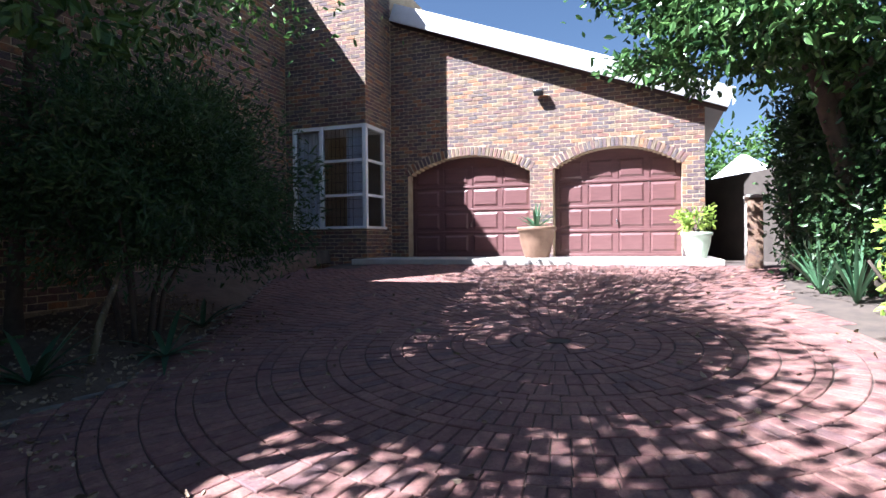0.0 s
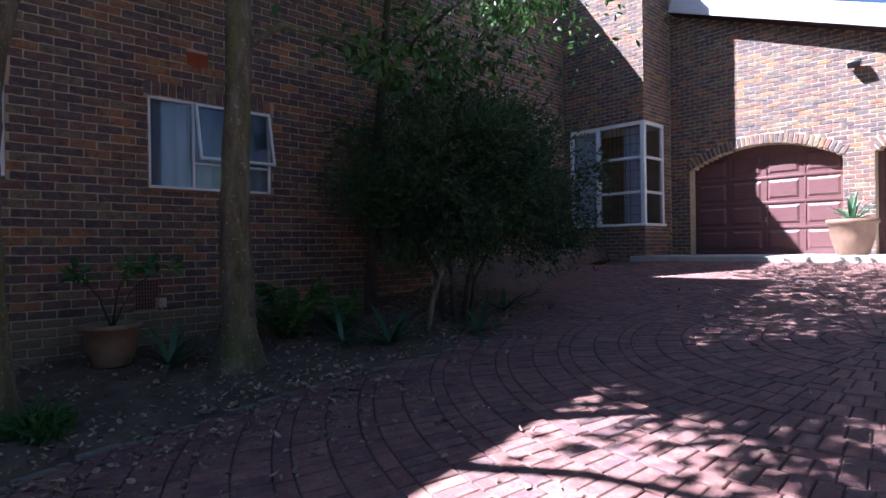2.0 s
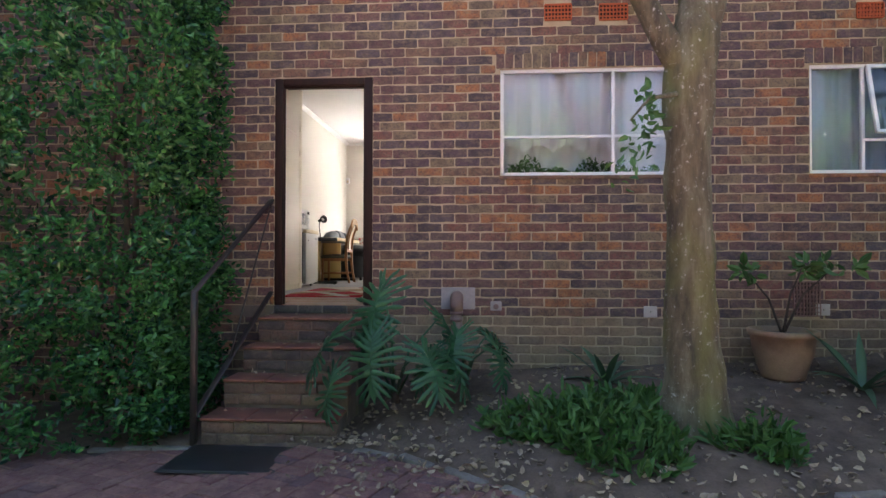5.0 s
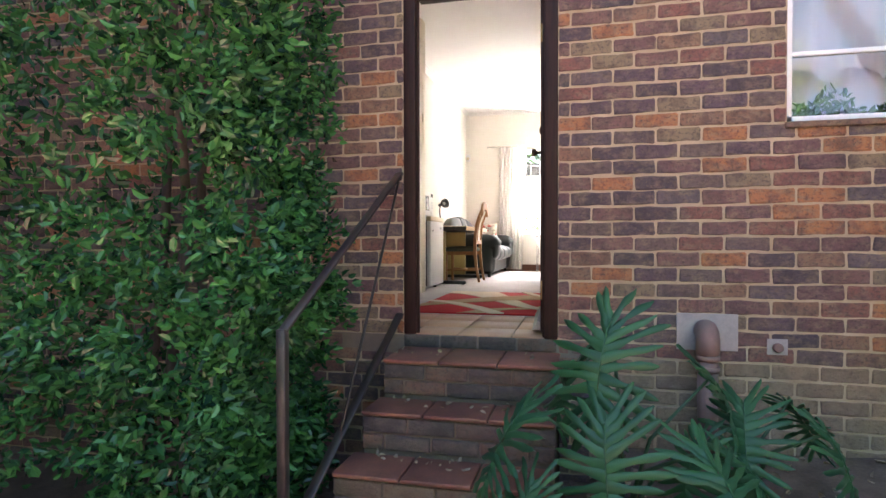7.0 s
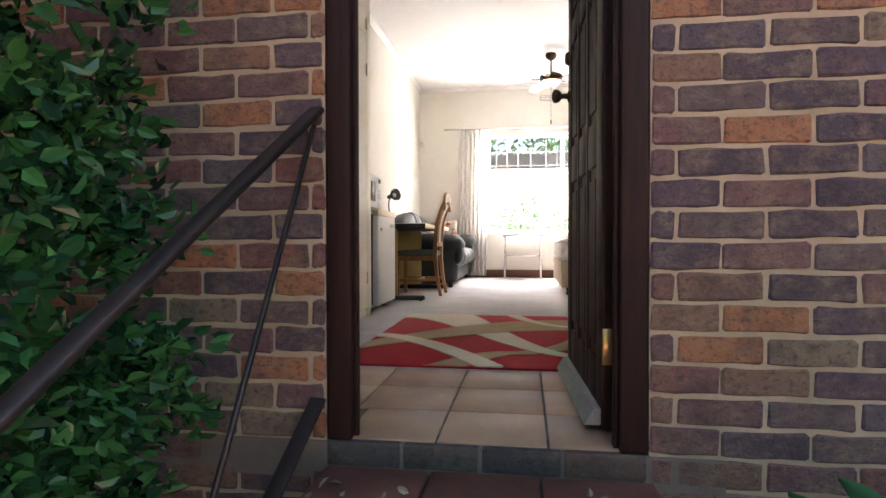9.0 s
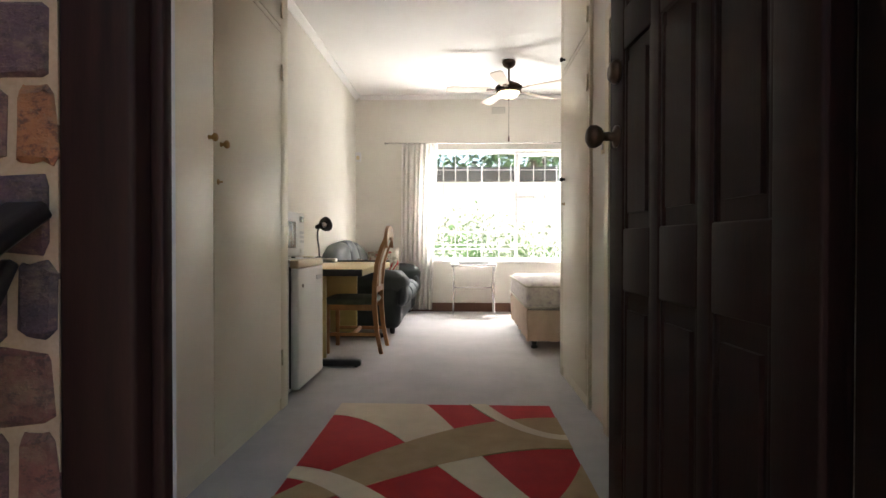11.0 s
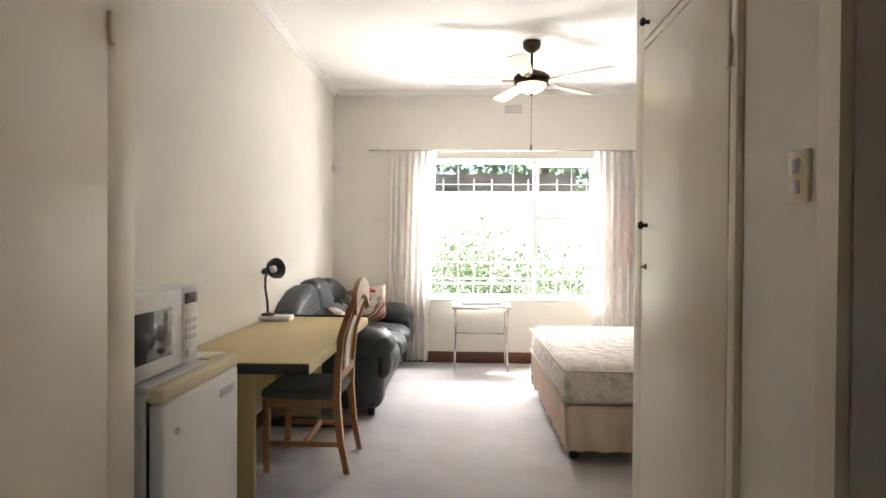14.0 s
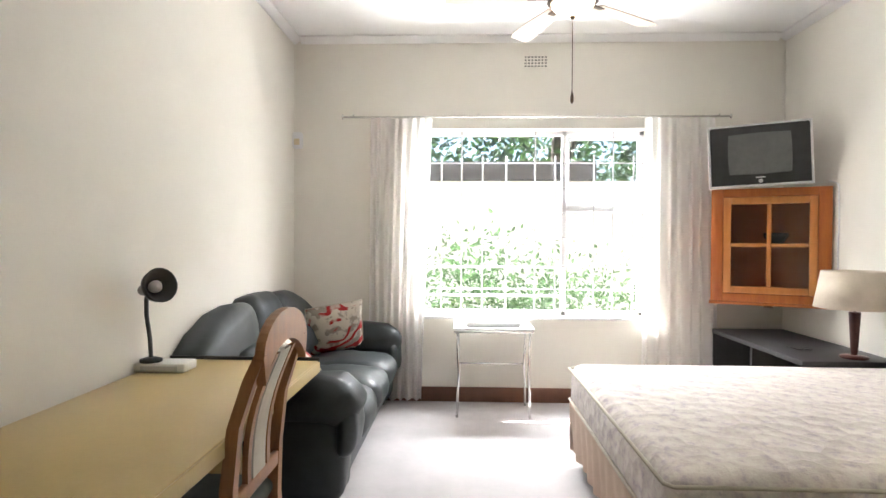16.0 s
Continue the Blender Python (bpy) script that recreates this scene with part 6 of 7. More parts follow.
va = thing("wall_vent", (-7.41, 0.895, 2.77), "cream plaster wall vent with square holes", "air vent")
# Black plate on the wall paints the shade behind the slats.
part("backing", box(0, 0.003, -0.095, 0.095, -0.05, 0.05), M_BLACK, va, "black sheet coloured as the shade of a vent opening")
for k in range(8):
    part("slat", box(0.0, 0.012, -0.1 + k * 0.0272, -0.0885 + k * 0.0272, -0.055, 0.055), M_PLASTER, va)
for k in range(5):
    part("slat", box(0.0, 0.011, -0.1, 0.1, -0.055 + k * 0.0245, -0.043 + k * 0.0245), M_PLASTER, va)
pir = thing("motion_sensor", (-7.385, -1.055, 2.13), "small white alarm sensor in the corner", "sensor")
part("sensor_body", box(-0.02, 0.045, -0.022, 0.055, -0.065, 0.065, 0.014), M_WHITE, pir)
part("lens_window", box(0.045, 0.049, -0.005, 0.04, -0.04, 0.01, 0.002), M_CREAM, pir)


# ---------------------------------------------------------------- ceiling fan
def ceiling_fan():
    f = thing("ceiling_fan", (-5.9, 0.915, CEIL), "bronze ceiling fan with five pale blades and a lit glass bowl", "fan")
    part("canopy", lathe([(0.07, 0), (0.075, -0.02), (0.07, -0.05), (0.03, -0.085), (0.014, -0.09)], 24), M_BRONZE, f)
    part("rod", tube([(0, 0, -0.08), (0, 0, -0.26)], 0.012, 12), M_BRONZE, f)
    part("motor", lathe([(0.03, -0.225), (0.06, -0.24), (0.12, -0.265), (0.15, -0.29), (0.15, -0.31), (0.12, -0.325), (0.08, -0.33)], 32), M_BRONZE, f)
    part("light_ring", lathe([(0.08, -0.325), (0.135, -0.332), (0.14, -0.345), (0.12, -0.352)], 32), M_BRONZE, f)
    part("glass_bowl", lathe([(0.12, -0.35), (0.115, -0.368), (0.09, -0.398), (0.05, -0.418), (0.012, -0.425)], 32), M_GLOBE, f, "lit frosted glass bowl")
    part("finial", lathe([(0.012, -0.418), (0.016, -0.43), (0.004, -0.442)], 12), M_BRONZE, f)
    part("pull_chain", tube([(0, 0, -0.43), (0, 0, -0.84)], 0.0025, 6), M_BRONZE, f)
    part("pull_knob", add(bmesh.new(), lathe([(0.003, 0.0), (0.009, -0.03), (0.009, -0.06), (0.003, -0.07)], 10), pose(0, 0, -0.83)), M_BRONZE, f)
    for k in range(5):
        a = 34 + 72 * k
        q = prism([(-0.045, 0.2), (-0.062, 0.4), (-0.07, 0.63), (-0.055, 0.69), (0.055, 0.7), (0.07, 0.63), (0.062, 0.4), (0.045, 0.2)], -0.004, 0.004, 0.002, 1)
        bmesh.ops.transform(q, matrix=pose(0, 0, -0.32, 0, 0, -a) @ pose(0, 0, 0, 0, 11, 0), verts=q.verts)
        part("blade", q, M_BLADEWOOD, f)
        q = box(-0.022, 0.022, 0.12, 0.25, -0.008, -0.002, 0.003)
        bmesh.ops.transform(q, matrix=pose(0, 0, -0.32, 0, 0, -a) @ pose(0, 0, 0, 0, 11, 0), verts=q.verts)
        part("blade_arm", q, M_BRONZE, f)


M_BLADEWOOD = surface("pale_blade_wood", (0.5, 0.4, 0.32), (0.6, 0.5, 0.41), 0.5, 4, 60, 0.05)
ceiling_fan()


# ---------------------------------------------------------------- rug
def rug():
    r = thing("rug", (-1.87, 0.3, 0), "red rug with sweeping tan and beige bands", "rug")
    X, Y = 0.9, 0.6
    part("ground_weave", box(-X, X, -Y, Y, 0.0, 0.012, 0.004), M_RED, r)
    def band(name, f0, f1, lo, hi, material, h):
        bm = bmesh.new()
        n = 36
        prev = None
        for k in range(n + 1):
            s = lo + (hi - lo) * k / n
            a, b = max(-X, min(X, f0(s))), max(-X, min(X, f1(s)))
            cur = [bm.verts.new((a, s, 0.011)), bm.verts.new((b, s, 0.011)), bm.verts.new((b, s, h)), bm.verts.new((a, s, h))]
            if prev:
                for i in range(4):
                    bm.faces.new((prev[i], prev[(i + 1) % 4], cur[(i + 1) % 4], cur[i]))
            prev = cur
        bmesh.ops.recalc_face_normals(bm, faces=bm.faces)
        part(name, bm, material, r)
    def ease(u):
        u = max(0.0, min(1.0, u))
        return u * u * (3 - 2 * u)
    def up(u, k):
        return max(0.0, u) ** k
    band("band", lambda s: -1.2 + 1.78 * ease((s + 0.35) / 0.92), lambda s: -0.68 + 1.32 * ease((s + 0.6) / 1.15), -Y, Y, M_BEIGE, 0.0155)
    band("band", lambda s: 0.53 + 0.38 * up((0.2 - s) / 0.36, 2) - 0.55 * up((s - 0.2) / 0.4, 2), lambda s: 0.6 + 0.35 * up((0.25 - s) / 0.25, 1.5) - 0.3 * up((s - 0.25) / 0.35, 2), -0.18, Y, M_TAN, 0.015)
    band("band", lambda s: -0.66 + up((0.6 - s) / 1.2, 2), lambda s: -0.2 + 0.75 * up((0.5 - s) / 1.1, 1.6), -Y, Y, M_TAN, 0.0165)
    band("band", lambda s: -0.38 - 0.55 * up((0.6 - s) / 0.37, 2), lambda s: -0.31 - 0.6 * up((0.6 - s) / 0.46, 2), 0.14, Y, M_BEIGE, 0.0175)
    band("band", lambda s: 0.05 + 0.85 * up((s + 0.6) / 0.8, 1.7), lambda s: 0.16 + 0.8 * up((s + 0.6) / 0.7, 1.5), -Y, 0.19, M_BEIGE, 0.0172)


rug()


# ---------------------------------------------------------------- kitchen corner and desk
def fridge():
    f = thing("refrigerator", (-3.2, -0.83, 0), "small white bar fridge with a yellowed top edge", "refrigerator")
    part("cabinet", box(-0.3, 0.3, -0.22, 0.18, 0.03, 0.82, 0.012), M_FRIDGE, f)
    part("worktop", box(-0.305, 0.305, -0.23, 0.19, 0.82, 0.845, 0.008), M_FRIDGE, f)
    d = part("door", box(-0.305, 0.305, 0.19, 0.24, 0.05, 0.79, 0.012), M_FRIDGE, f)
    part("handle_strip", box(-0.305, 0.305, 0.185, 0.242, 0.79, 0.842, 0.01), M_CREAM, d, "yellowed plastic grip along the top")
    part("badge", box(-0.25, -0.12, 0.24, 0.244, 0.7, 0.73, 0.001), M_SILVER, d, "small silver badge")
    q = lathe([(0.012, 0), (0.012, 0.006), (0.004, 0.008)], 14)
    bmesh.ops.transform(q, matrix=pose(0.22, 0.24, 0.68, -90), verts=q.verts)
    part("lock", q, M_STEEL, d)
    part("door_seal", box(-0.298, 0.298, 0.18, 0.19, 0.06, 0.8), M_BLACK, f, "dark door seal")
    for x in (-0.26, 0.26):
        for y in (-0.18, 0.14):
            part("foot", lathe([(0.02, 0), (0.02, 0.032), (0.012, 0.034)], 12), M_BLACK, f).matrix_basis = pose(x, y, 0)


fridge()


def microwave():
    m_ = thing("microwave", (-3.06, -0.85, 0.845), "white microwave oven with a dark window on the fridge", "microwave")
    part("casing", box(-0.24, 0.24, -0.18, 0.165, 0.012, 0.3, 0.008), M_FRIDGE, m_)
    d = part("door", box(-0.11, 0.24, 0.165, 0.185, 0.015, 0.297, 0.008), M_FRIDGE, m_)
    part("door_window", box(-0.03, 0.2, 0.183, 0.188, 0.07, 0.235, 0.004), M_SCREEN, d, "dark smoked door window")
    c_ = part("control_panel", box(-0.24, -0.114, 0.165, 0.183, 0.015, 0.297, 0.008), M_FRIDGE, m_)
    part("display", box(-0.225, -0.13, 0.182, 0.186, 0.235, 0.275, 0.002), M_SCREEN, c_, "dark digital display")
    for r in range(3):
        for k in range(3):
            part("button", box(-0.222 + k * 0.032, -0.196 + k * 0.032, 0.182, 0.186, 0.16 - r * 0.03, 0.178 - r * 0.03, 0.002), M_SILVER, c_)
    part("dial", box(-0.21, -0.145, 0.182, 0.19, 0.035, 0.065, 0.003), M_FRIDGE, c_)
    for x in (-0.2, 0.2):
        for y in (-0.14, 0.12):
            part("foot", lathe([(0.014, 0), (0.012, 0.014)], 10), M_BLACK, m_).matrix_basis = pose(x, y, 0)
    k = thing("key_tag", (-3.38, -0.66, 0.845), "small pale key tag lying on the fridge", "key")
    part("tag", box(-0.05, 0.05, -0.025, 0.025, 0, 0.008, 0.003), M_CREAM, k)
    part("ring", tube([(0.06 + 0.012 * math.cos(a), 0.012 * math.sin(a), 0.004) for a in (math.tau * i / 12 for i in range(13))], 0.0018, 5, False), M_STEEL, k)


microwave()


def desk():
    d = thing("desk", (-4.56, -0.71, 0), "long desk with a cream laminate top and dark edge", "desk")
    top = part("desktop", box(-0.82, 0.82, -0.355, 0.355, 0.715, 0.75, 0.003), M_LAMINATE, d)
    part("edging", box(0.82, 0.832, -0.36, 0.36, 0.697, 0.747, 0.004), M_BLACK, top, "dark end edging")
    part("edging", box(-0.832, -0.82, -0.36, 0.36, 0.697, 0.765, 0.004), M_BLACK, top, "dark end edging")
    part("edging", box(-0.82, 0.82, 0.355, 0.363, 0.697, 0.747, 0.004), M_LAMINATE, top)
    part("apron", box(-0.8, 0.8, -0.33, 0.33, 0.695, 0.715), M_BLACK, d)
    for x in (0.66, -0.66):
        part("leg_panel", box(x - 0.015, x + 0.015, -0.28, 0.05, 0.05, 0.695, 0.003), M_LAMINATE, d)
        part("foot_bar", box(x + 0.06, x + 0.13, -0.33, 0.34, 0.012, 0.055, 0.008), M_BLACK, d)
        part("foot_bar", box(x - 0.02, x + 0.06, -0.25, 0.02, 0.02, 0.05, 0.004), M_BLACK, d)
        part("glide", lathe([(0.015, 0), (0.012, 0.014)], 10), M_BLACK, d).matrix_basis = pose(x + 0.095, 0.3, 0)
        part("glide", lathe([(0.015, 0), (0.012, 0.014)], 10), M_BLACK, d).matrix_basis = pose(x + 0.095, -0.3, 0)
    part("modesty_panel", box(-0.66, 0.66, -0.3, -0.282, 0.2, 0.695), M_LAMINATE, d)


desk()
pb = thing("power_box", (-5.15, -0.965, 0.75), "pale grey plug box on the desk", "plug box")
part("casing", box(-0.06, 0.06, -0.11, 0.11, 0, 0.04, 0.008), M_FRIDGE, pb)
part("socket_face", box(0.058, 0.064, -0.08, 0.08, 0.008, 0.03, 0.002), M_SILVER, pb)
dl = thing("desk_lamp", (-5.13, -1.02, 0.79), "black bendable desk lamp", "lamp")
part("base", add(bmesh.new(), lathe([(0.045, 0), (0.045, 0.012), (0.02, 0.02)], 24), pose(0, 0.0, 0.0)), M_BLACK, dl)
part("gooseneck", tube([(0, 0, 0.015), (-0.0, -0.005, 0.1), (0.0, -0.02, 0.2), (0.01, -0.015, 0.27), (0.04, 0.01, 0.305), (0.06, 0.03, 0.3)], 0.009, 10), M_BLACK, dl)
part("lamp_head", add(bmesh.new(), lathe([(0.022, 0), (0.026, 0.04), (0.03, 0.06), (0.066, 0.11), (0.073, 0.145), (0.067, 0.145), (0.03, 0.08)], 24), pose(0.03, -0.02, 0.31, -78, 0, -32)), M_BLACK, dl)
part("bulb", add(bmesh.new(), lathe([(0.012, 0.06), (0.024, 0.09), (0.026, 0.11), (0.01, 0.13)], 16), pose(0.03, -0.02, 0.31, -78, 0, -32)), M_WHITE, dl)


def chair():
    c_ = thing("chair", (-4.53, -0.55, 0), "honey oak dining chair with a grey-green padded seat", "chair")
    # back of the chair at +y
    for x in (-0.2, 0.2):
        part("leg", bark_free([(x, -0.2, 0), (x, -0.2, 0.42)], 0.02), M_OAK, c_)
        part("back_leg", curved_post(x), M_OAK, c_)
        part("side_rail", box(x - 0.012, x + 0.012, -0.2, 0.2, 0.37, 0.42, 0.004), M_OAK, c_)
        part("stretcher", box(x - 0.01, x + 0.01, -0.2, 0.21, 0.15, 0.18, 0.004), M_OAK, c_)
    part("front_rail", box(-0.2, 0.2, -0.212, -0.19, 0.37, 0.42, 0.004), M_OAK, c_)
    part("stretcher", box(-0.2, 0.2, 0.0, 0.022, 0.15, 0.18, 0.004), M_OAK, c_)
    part("seat", cushion(-0.215, 0.215, -0.23, 0.2, 0.415, 0.475, 0.015, 0.025, 0.002), M_SEAT, c_, "grey-green padded seat")
    # arched top rail
    bm = bmesh.new()
    prev = None
    for k in range(17):
        a = math.pi * k / 16
        x = -0.205 * math.cos(a) * (1 if True else 0)
        zo = 0.98 + 0.12 * math.sin(a)
        zi = 0.9 + 0.1 * math.sin(a) ** 1.5
        y = 0.3
        ring2 = [bm.verts.new((x, y - 0.014, zi)), bm.verts.new((x, y + 0.014, zi)), bm.verts.new((x * 1.08, y + 0.014, zo)), bm.verts.new((x * 1.08, y - 0.014, zo))]
        if prev:
            for i in range(4):
                bm.faces.new((prev[i], prev[(i + 1) % 4], ring2[(i + 1) % 4], ring2[i]))
        else:
            bm.faces.new(ring2)
        prev = ring2
    bm.faces.new(prev[::-1])
    bmesh.ops.recalc_face_normals(bm, faces=bm.faces)
    part("top_rail", bm, M_OAK, c_)
    part("lower_rail", box(-0.19, 0.19, 0.2, 0.222, 0.52, 0.57, 0.005), M_OAK, c_)
    for x0, x1, mat, nm, lab in ((-0.055, 0.055, M_CREAMFAB, "back_pad", "cream upholstered splat"), (-0.1, -0.07, M_OAK, "slat", ""), (0.07, 0.1, M_OAK, "slat", "")):
        bm = bmesh.new()
        prev = None
        for k in range(9):
            s = k / 8
            z_ = 0.55 + 0.42 * s
            y_ = 0.212 + 0.088 * s - 0.03 * math.sin(math.pi * s)
            ring2 = [bm.verts.new((x0, y_ - 0.009, z_)), bm.verts.new((x1, y_ - 0.009, z_)), bm.verts.new((x1, y_ + 0.009, z_)), bm.verts.new((x0, y_ + 0.009, z_))]
            if prev:
                for i in range(4):
                    bm.faces.new((prev[i], prev[(i + 1) % 4], ring2[(i + 1) % 4], ring2[i])).smooth = False
            prev = ring2
        bmesh.ops.recalc_face_normals(bm, faces=bm.faces)
        part(nm, bm, mat, c_, lab)


def bark_free(pts, r):
    (x, y, z0), (_, _, z1) = pts
    b = box(x - r, x + r, y - r, y + r, z0, z1, 0.004)
    for v_ in b.verts:
        if v_.co.z < z0 + 0.05:
            v_.co.x, v_.co.y = x + (v_.co.x - x) * 0.8, y + (v_.co.y - y) * 0.8
    return b


def curved_post(x):
    """Back leg and upright in one, swept backwards above and below the seat."""
    bm = bmesh.new()
    prev = None
    pts = [(0.26, 0.0, 0.016), (0.22, 0.2, 0.018), (0.2, 0.42, 0.021), (0.205, 0.6, 0.02), (0.225, 0.78, 0.018), (0.27, 0.92, 0.018), (0.3, 0.99, 0.016)]
    for y, z_, r in pts:
        xx = x * (1.0 if z_ < 0.5 else 1.0 + 0.05 * math.sin((z_ - 0.5) * 6))
        ring2 = [bm.verts.new((xx + a * r, y + b * r, z_)) for a, b in ((-1, -1), (1, -1), (1, 1), (-1, 1))]
        if prev:
            for i in range(4):
                bm.faces.new((prev[i], prev[(i + 1) % 4], ring2[(i + 1) % 4], ring2[i]))
        else:
            bm.faces.new(ring2)
        prev = ring2
    bm.faces.new(prev)
    bmesh.ops.recalc_face_normals(bm, faces=bm.faces)
    return bm


chair()


# ---------------------------------------------------------------- sofa
def sofa():
    s = thing("sofa", (-6.37, -0.63, 0), "black-green leather three-seat sofa with padded back", "sofa")
    part("base", box(-0.97, 0.97, -0.41, 0.35, 0.06, 0.3, 0.03), M_LEATHER, s)
    for k, (a, b) in enumerate(((-0.73, -0.245), (-0.245, 0.245), (0.245, 0.73))):
        part("seat_cushion", cushion(a, b, -0.2, 0.43, 0.26, 0.46, 0.04, 0.07, 0.014, k), M_LEATHER, s)
        wide = 0.28 if k != 1 else 0.0
        top = 0.56 if k == 1 else 0.545
        bk = cushion(a - (wide if k == 0 else 0), b + (wide if k == 2 else 0), -0.12, 0.1, 0.0, top, 0.028, 0.07, 0.014, 10 + k)
        for v_ in bk.verts:
            out = max(0.0, abs(v_.co.x) - 0.3) / 0.63
            if v_.co.z > 0.25:
                v_.co.z -= 0.14 * out ** 2
        bmesh.ops.transform(bk, matrix=pose(0, -0.29, 0.4, 11, 0, 0), verts=bk.verts)
        part("back_cushion", bk, M_LEATHER, s)
        roll = cushion(a + 0.015, b - 0.015, 0.05, 0.16, 0.1, 0.3, 0.03, 0.05, 0.012, 20 + k)
        bmesh.ops.transform(roll, matrix=pose(0, -0.25, 0.4, 11, 0, 0), verts=roll.verts)
        part("lumbar_roll", roll, M_LEATHER, s)
    for x0, x1 in ((0.73, 0.99), (-0.99, -0.73)):
        part("arm", cushion(x0, x1, -0.38, 0.38, 0.06, 0.5, 0.02, 0.06, 0.01, int(x0 * 9)), M_LEATHER, s)
        part("arm_pad", cushion(x0 - 0.03, x1 + 0.02, -0.34, 0.44, 0.42, 0.64, 0.035, 0.09, 0.02, int(x0 * 7)), M_LEATHER, s)
        part("front_roll", cushion(x0 - 0.01, x1 + 0.01, 0.36, 0.44, 0.3, 0.52, 0.02, 0.035, 0.016, int(x0 * 5)), M_LEATHER, s)
    for x in (0.92, -0.92):
        for y in (-0.34, 0.3):
            part("foot", lathe([(0.025, 0), (0.03, 0.065)], 12), M_BLACK, s).matrix_basis = pose(x, y, 0)


sofa()


def throw_cushion(x, y, z, rot, size, seed):
    c_ = thing("cushion", (x, y, z), "cream cushion with red and grey printed flowers on the sofa", "cushion", "sofa cushions")
    c_.matrix_basis = pose(x, y, z, *rot)
    bm = bmesh.new()
    n = 14
    g = {}
    for sd in (-1, 1):
        for i in range(n + 1):
            for j in range(n + 1):
                u, v_ = i / n * 2 - 1, j / n * 2 - 1
                if sd == 1 and (i in (0, n) or j in (0, n)):
                    g[sd, i, j] = g[-1, i, j]
                    continue
                h = 0.065 * ((1 - u * u) * (1 - v_ * v_)) ** 0.45
                pin = 1 - 0.07 * (1 - abs(u * v_)) * (abs(u) + abs(v_)) / 2
                g[sd, i, j] = bm.verts.new((u * size / 2 * pin, sd * h, v_ * size / 2 * pin))
    for sd in (-1, 1):
        for i in range(n):
            for j in range(n):
                q = (g[sd, i, j], g[sd, i + 1, j], g[sd, i + 1, j + 1], g[sd, i, j + 1])
                bm.faces.new(q if sd < 0 else q[::-1]).smooth = True
    part("cover", bm, M_PRINT, c_)
    part("piping", tube([(u * size / 2 * 0.99, 0, v_ * size / 2 * 0.99) for u, v_ in ((-1, -1), (1, -1), (1, 1), (-1, 1), (-1, -1))], 0.004, 6), M_CREAMFAB, c_)


m, t, p = nodes("printed_cotton", 0.9)
w_ = t.nodes.new("ShaderNodeTexWave")
w_.wave_type, w_.rings_direction = "RINGS", "SPHERICAL"
w_.inputs["Scale"].default_value, w_.inputs["Distortion"].default_value, w_.inputs["Detail"].default_value = 4.0, 14.0, 2.0
t.links.new(t.nodes.new("ShaderNodeTexCoord").outputs["Object"], w_.inputs["Vector"])
red = ramp(t, w_.outputs["Fac"], [(0.55, (0, 0, 0)), (0.6, (1, 1, 1))])
where = ramp(t, noise_node(t, 5, 2), [(0.48, (0, 0, 0)), (0.52, (1, 1, 1))])
base_ = mixc(t, ramp(t, noise_node(t, 14, 3), [(0.5, (0, 0, 0)), (0.56, (1, 1, 1))]), (0.66, 0.6, 0.5), (0.36, 0.31, 0.25))
t.links.new(mixc(t, mixc(t, 1.0, red, where, "MULTIPLY"), base_, (0.42, 0.03, 0.03)), p.inputs["Base Color"])
M_PRINT = m
throw_cushion(-6.9, -0.62, 0.67, (-26, 8, -66), 0.42, 1)
throw_cushion(-6.05, -0.66, 0.62, (-50, 8, -170), 0.38, 2)


# ---------------------------------------------------------------- chrome table
def chrome_table():
    c_ = thing("side_table", (-7.12, 0.55, 0), "small chrome folding table under the window", "table")
    part("tabletop", box(-0.2, 0.18, -0.3, 0.3, 0.655, 0.672, 0.006), M_GLASSTOP, c_)
    part("top_frame", tube([(-0.2, -0.29, 0.648), (0.18, -0.29, 0.648), (0.18, 0.29, 0.648), (-0.2, 0.29, 0.648), (-0.2, -0.29, 0.648)], 0.011, 8), M_CHROME, c_)
    for y in (-0.27, 0.27):
        for x0, x1 in ((-0.18, -0.2), (0.16, -0.06)):
            part("leg", tube([(x0, y, 0.65), (x0, y * 0.97, 0.42), (x0 + 0.01, y * 0.95, 0.34), (x0, y * 0.98, 0.2), (x0, y, 0.004)], 0.0105, 8), M_CHROME, c_)
    part("cross_bar", tube([(-0.18, -0.27, 0.34), (-0.18, 0.27, 0.34)], 0.008, 8), M_CHROME, c_)
    d_ = thing("cloth", (-7.12, 0.55, 0.672), "folded white cloth on the small table", "cloth")
    part("fold", cushion(-0.12, 0.12, -0.2, 0.2, 0.0, 0.04, 0.006, 0.014, 0.004), M_WHITE, d_)


M_GLASSTOP = surface("white_table_top", (0.72, 0.72, 0.72), (0.78, 0.78, 0.78), 0.2, 4, 60, 0.02)
chrome_table()


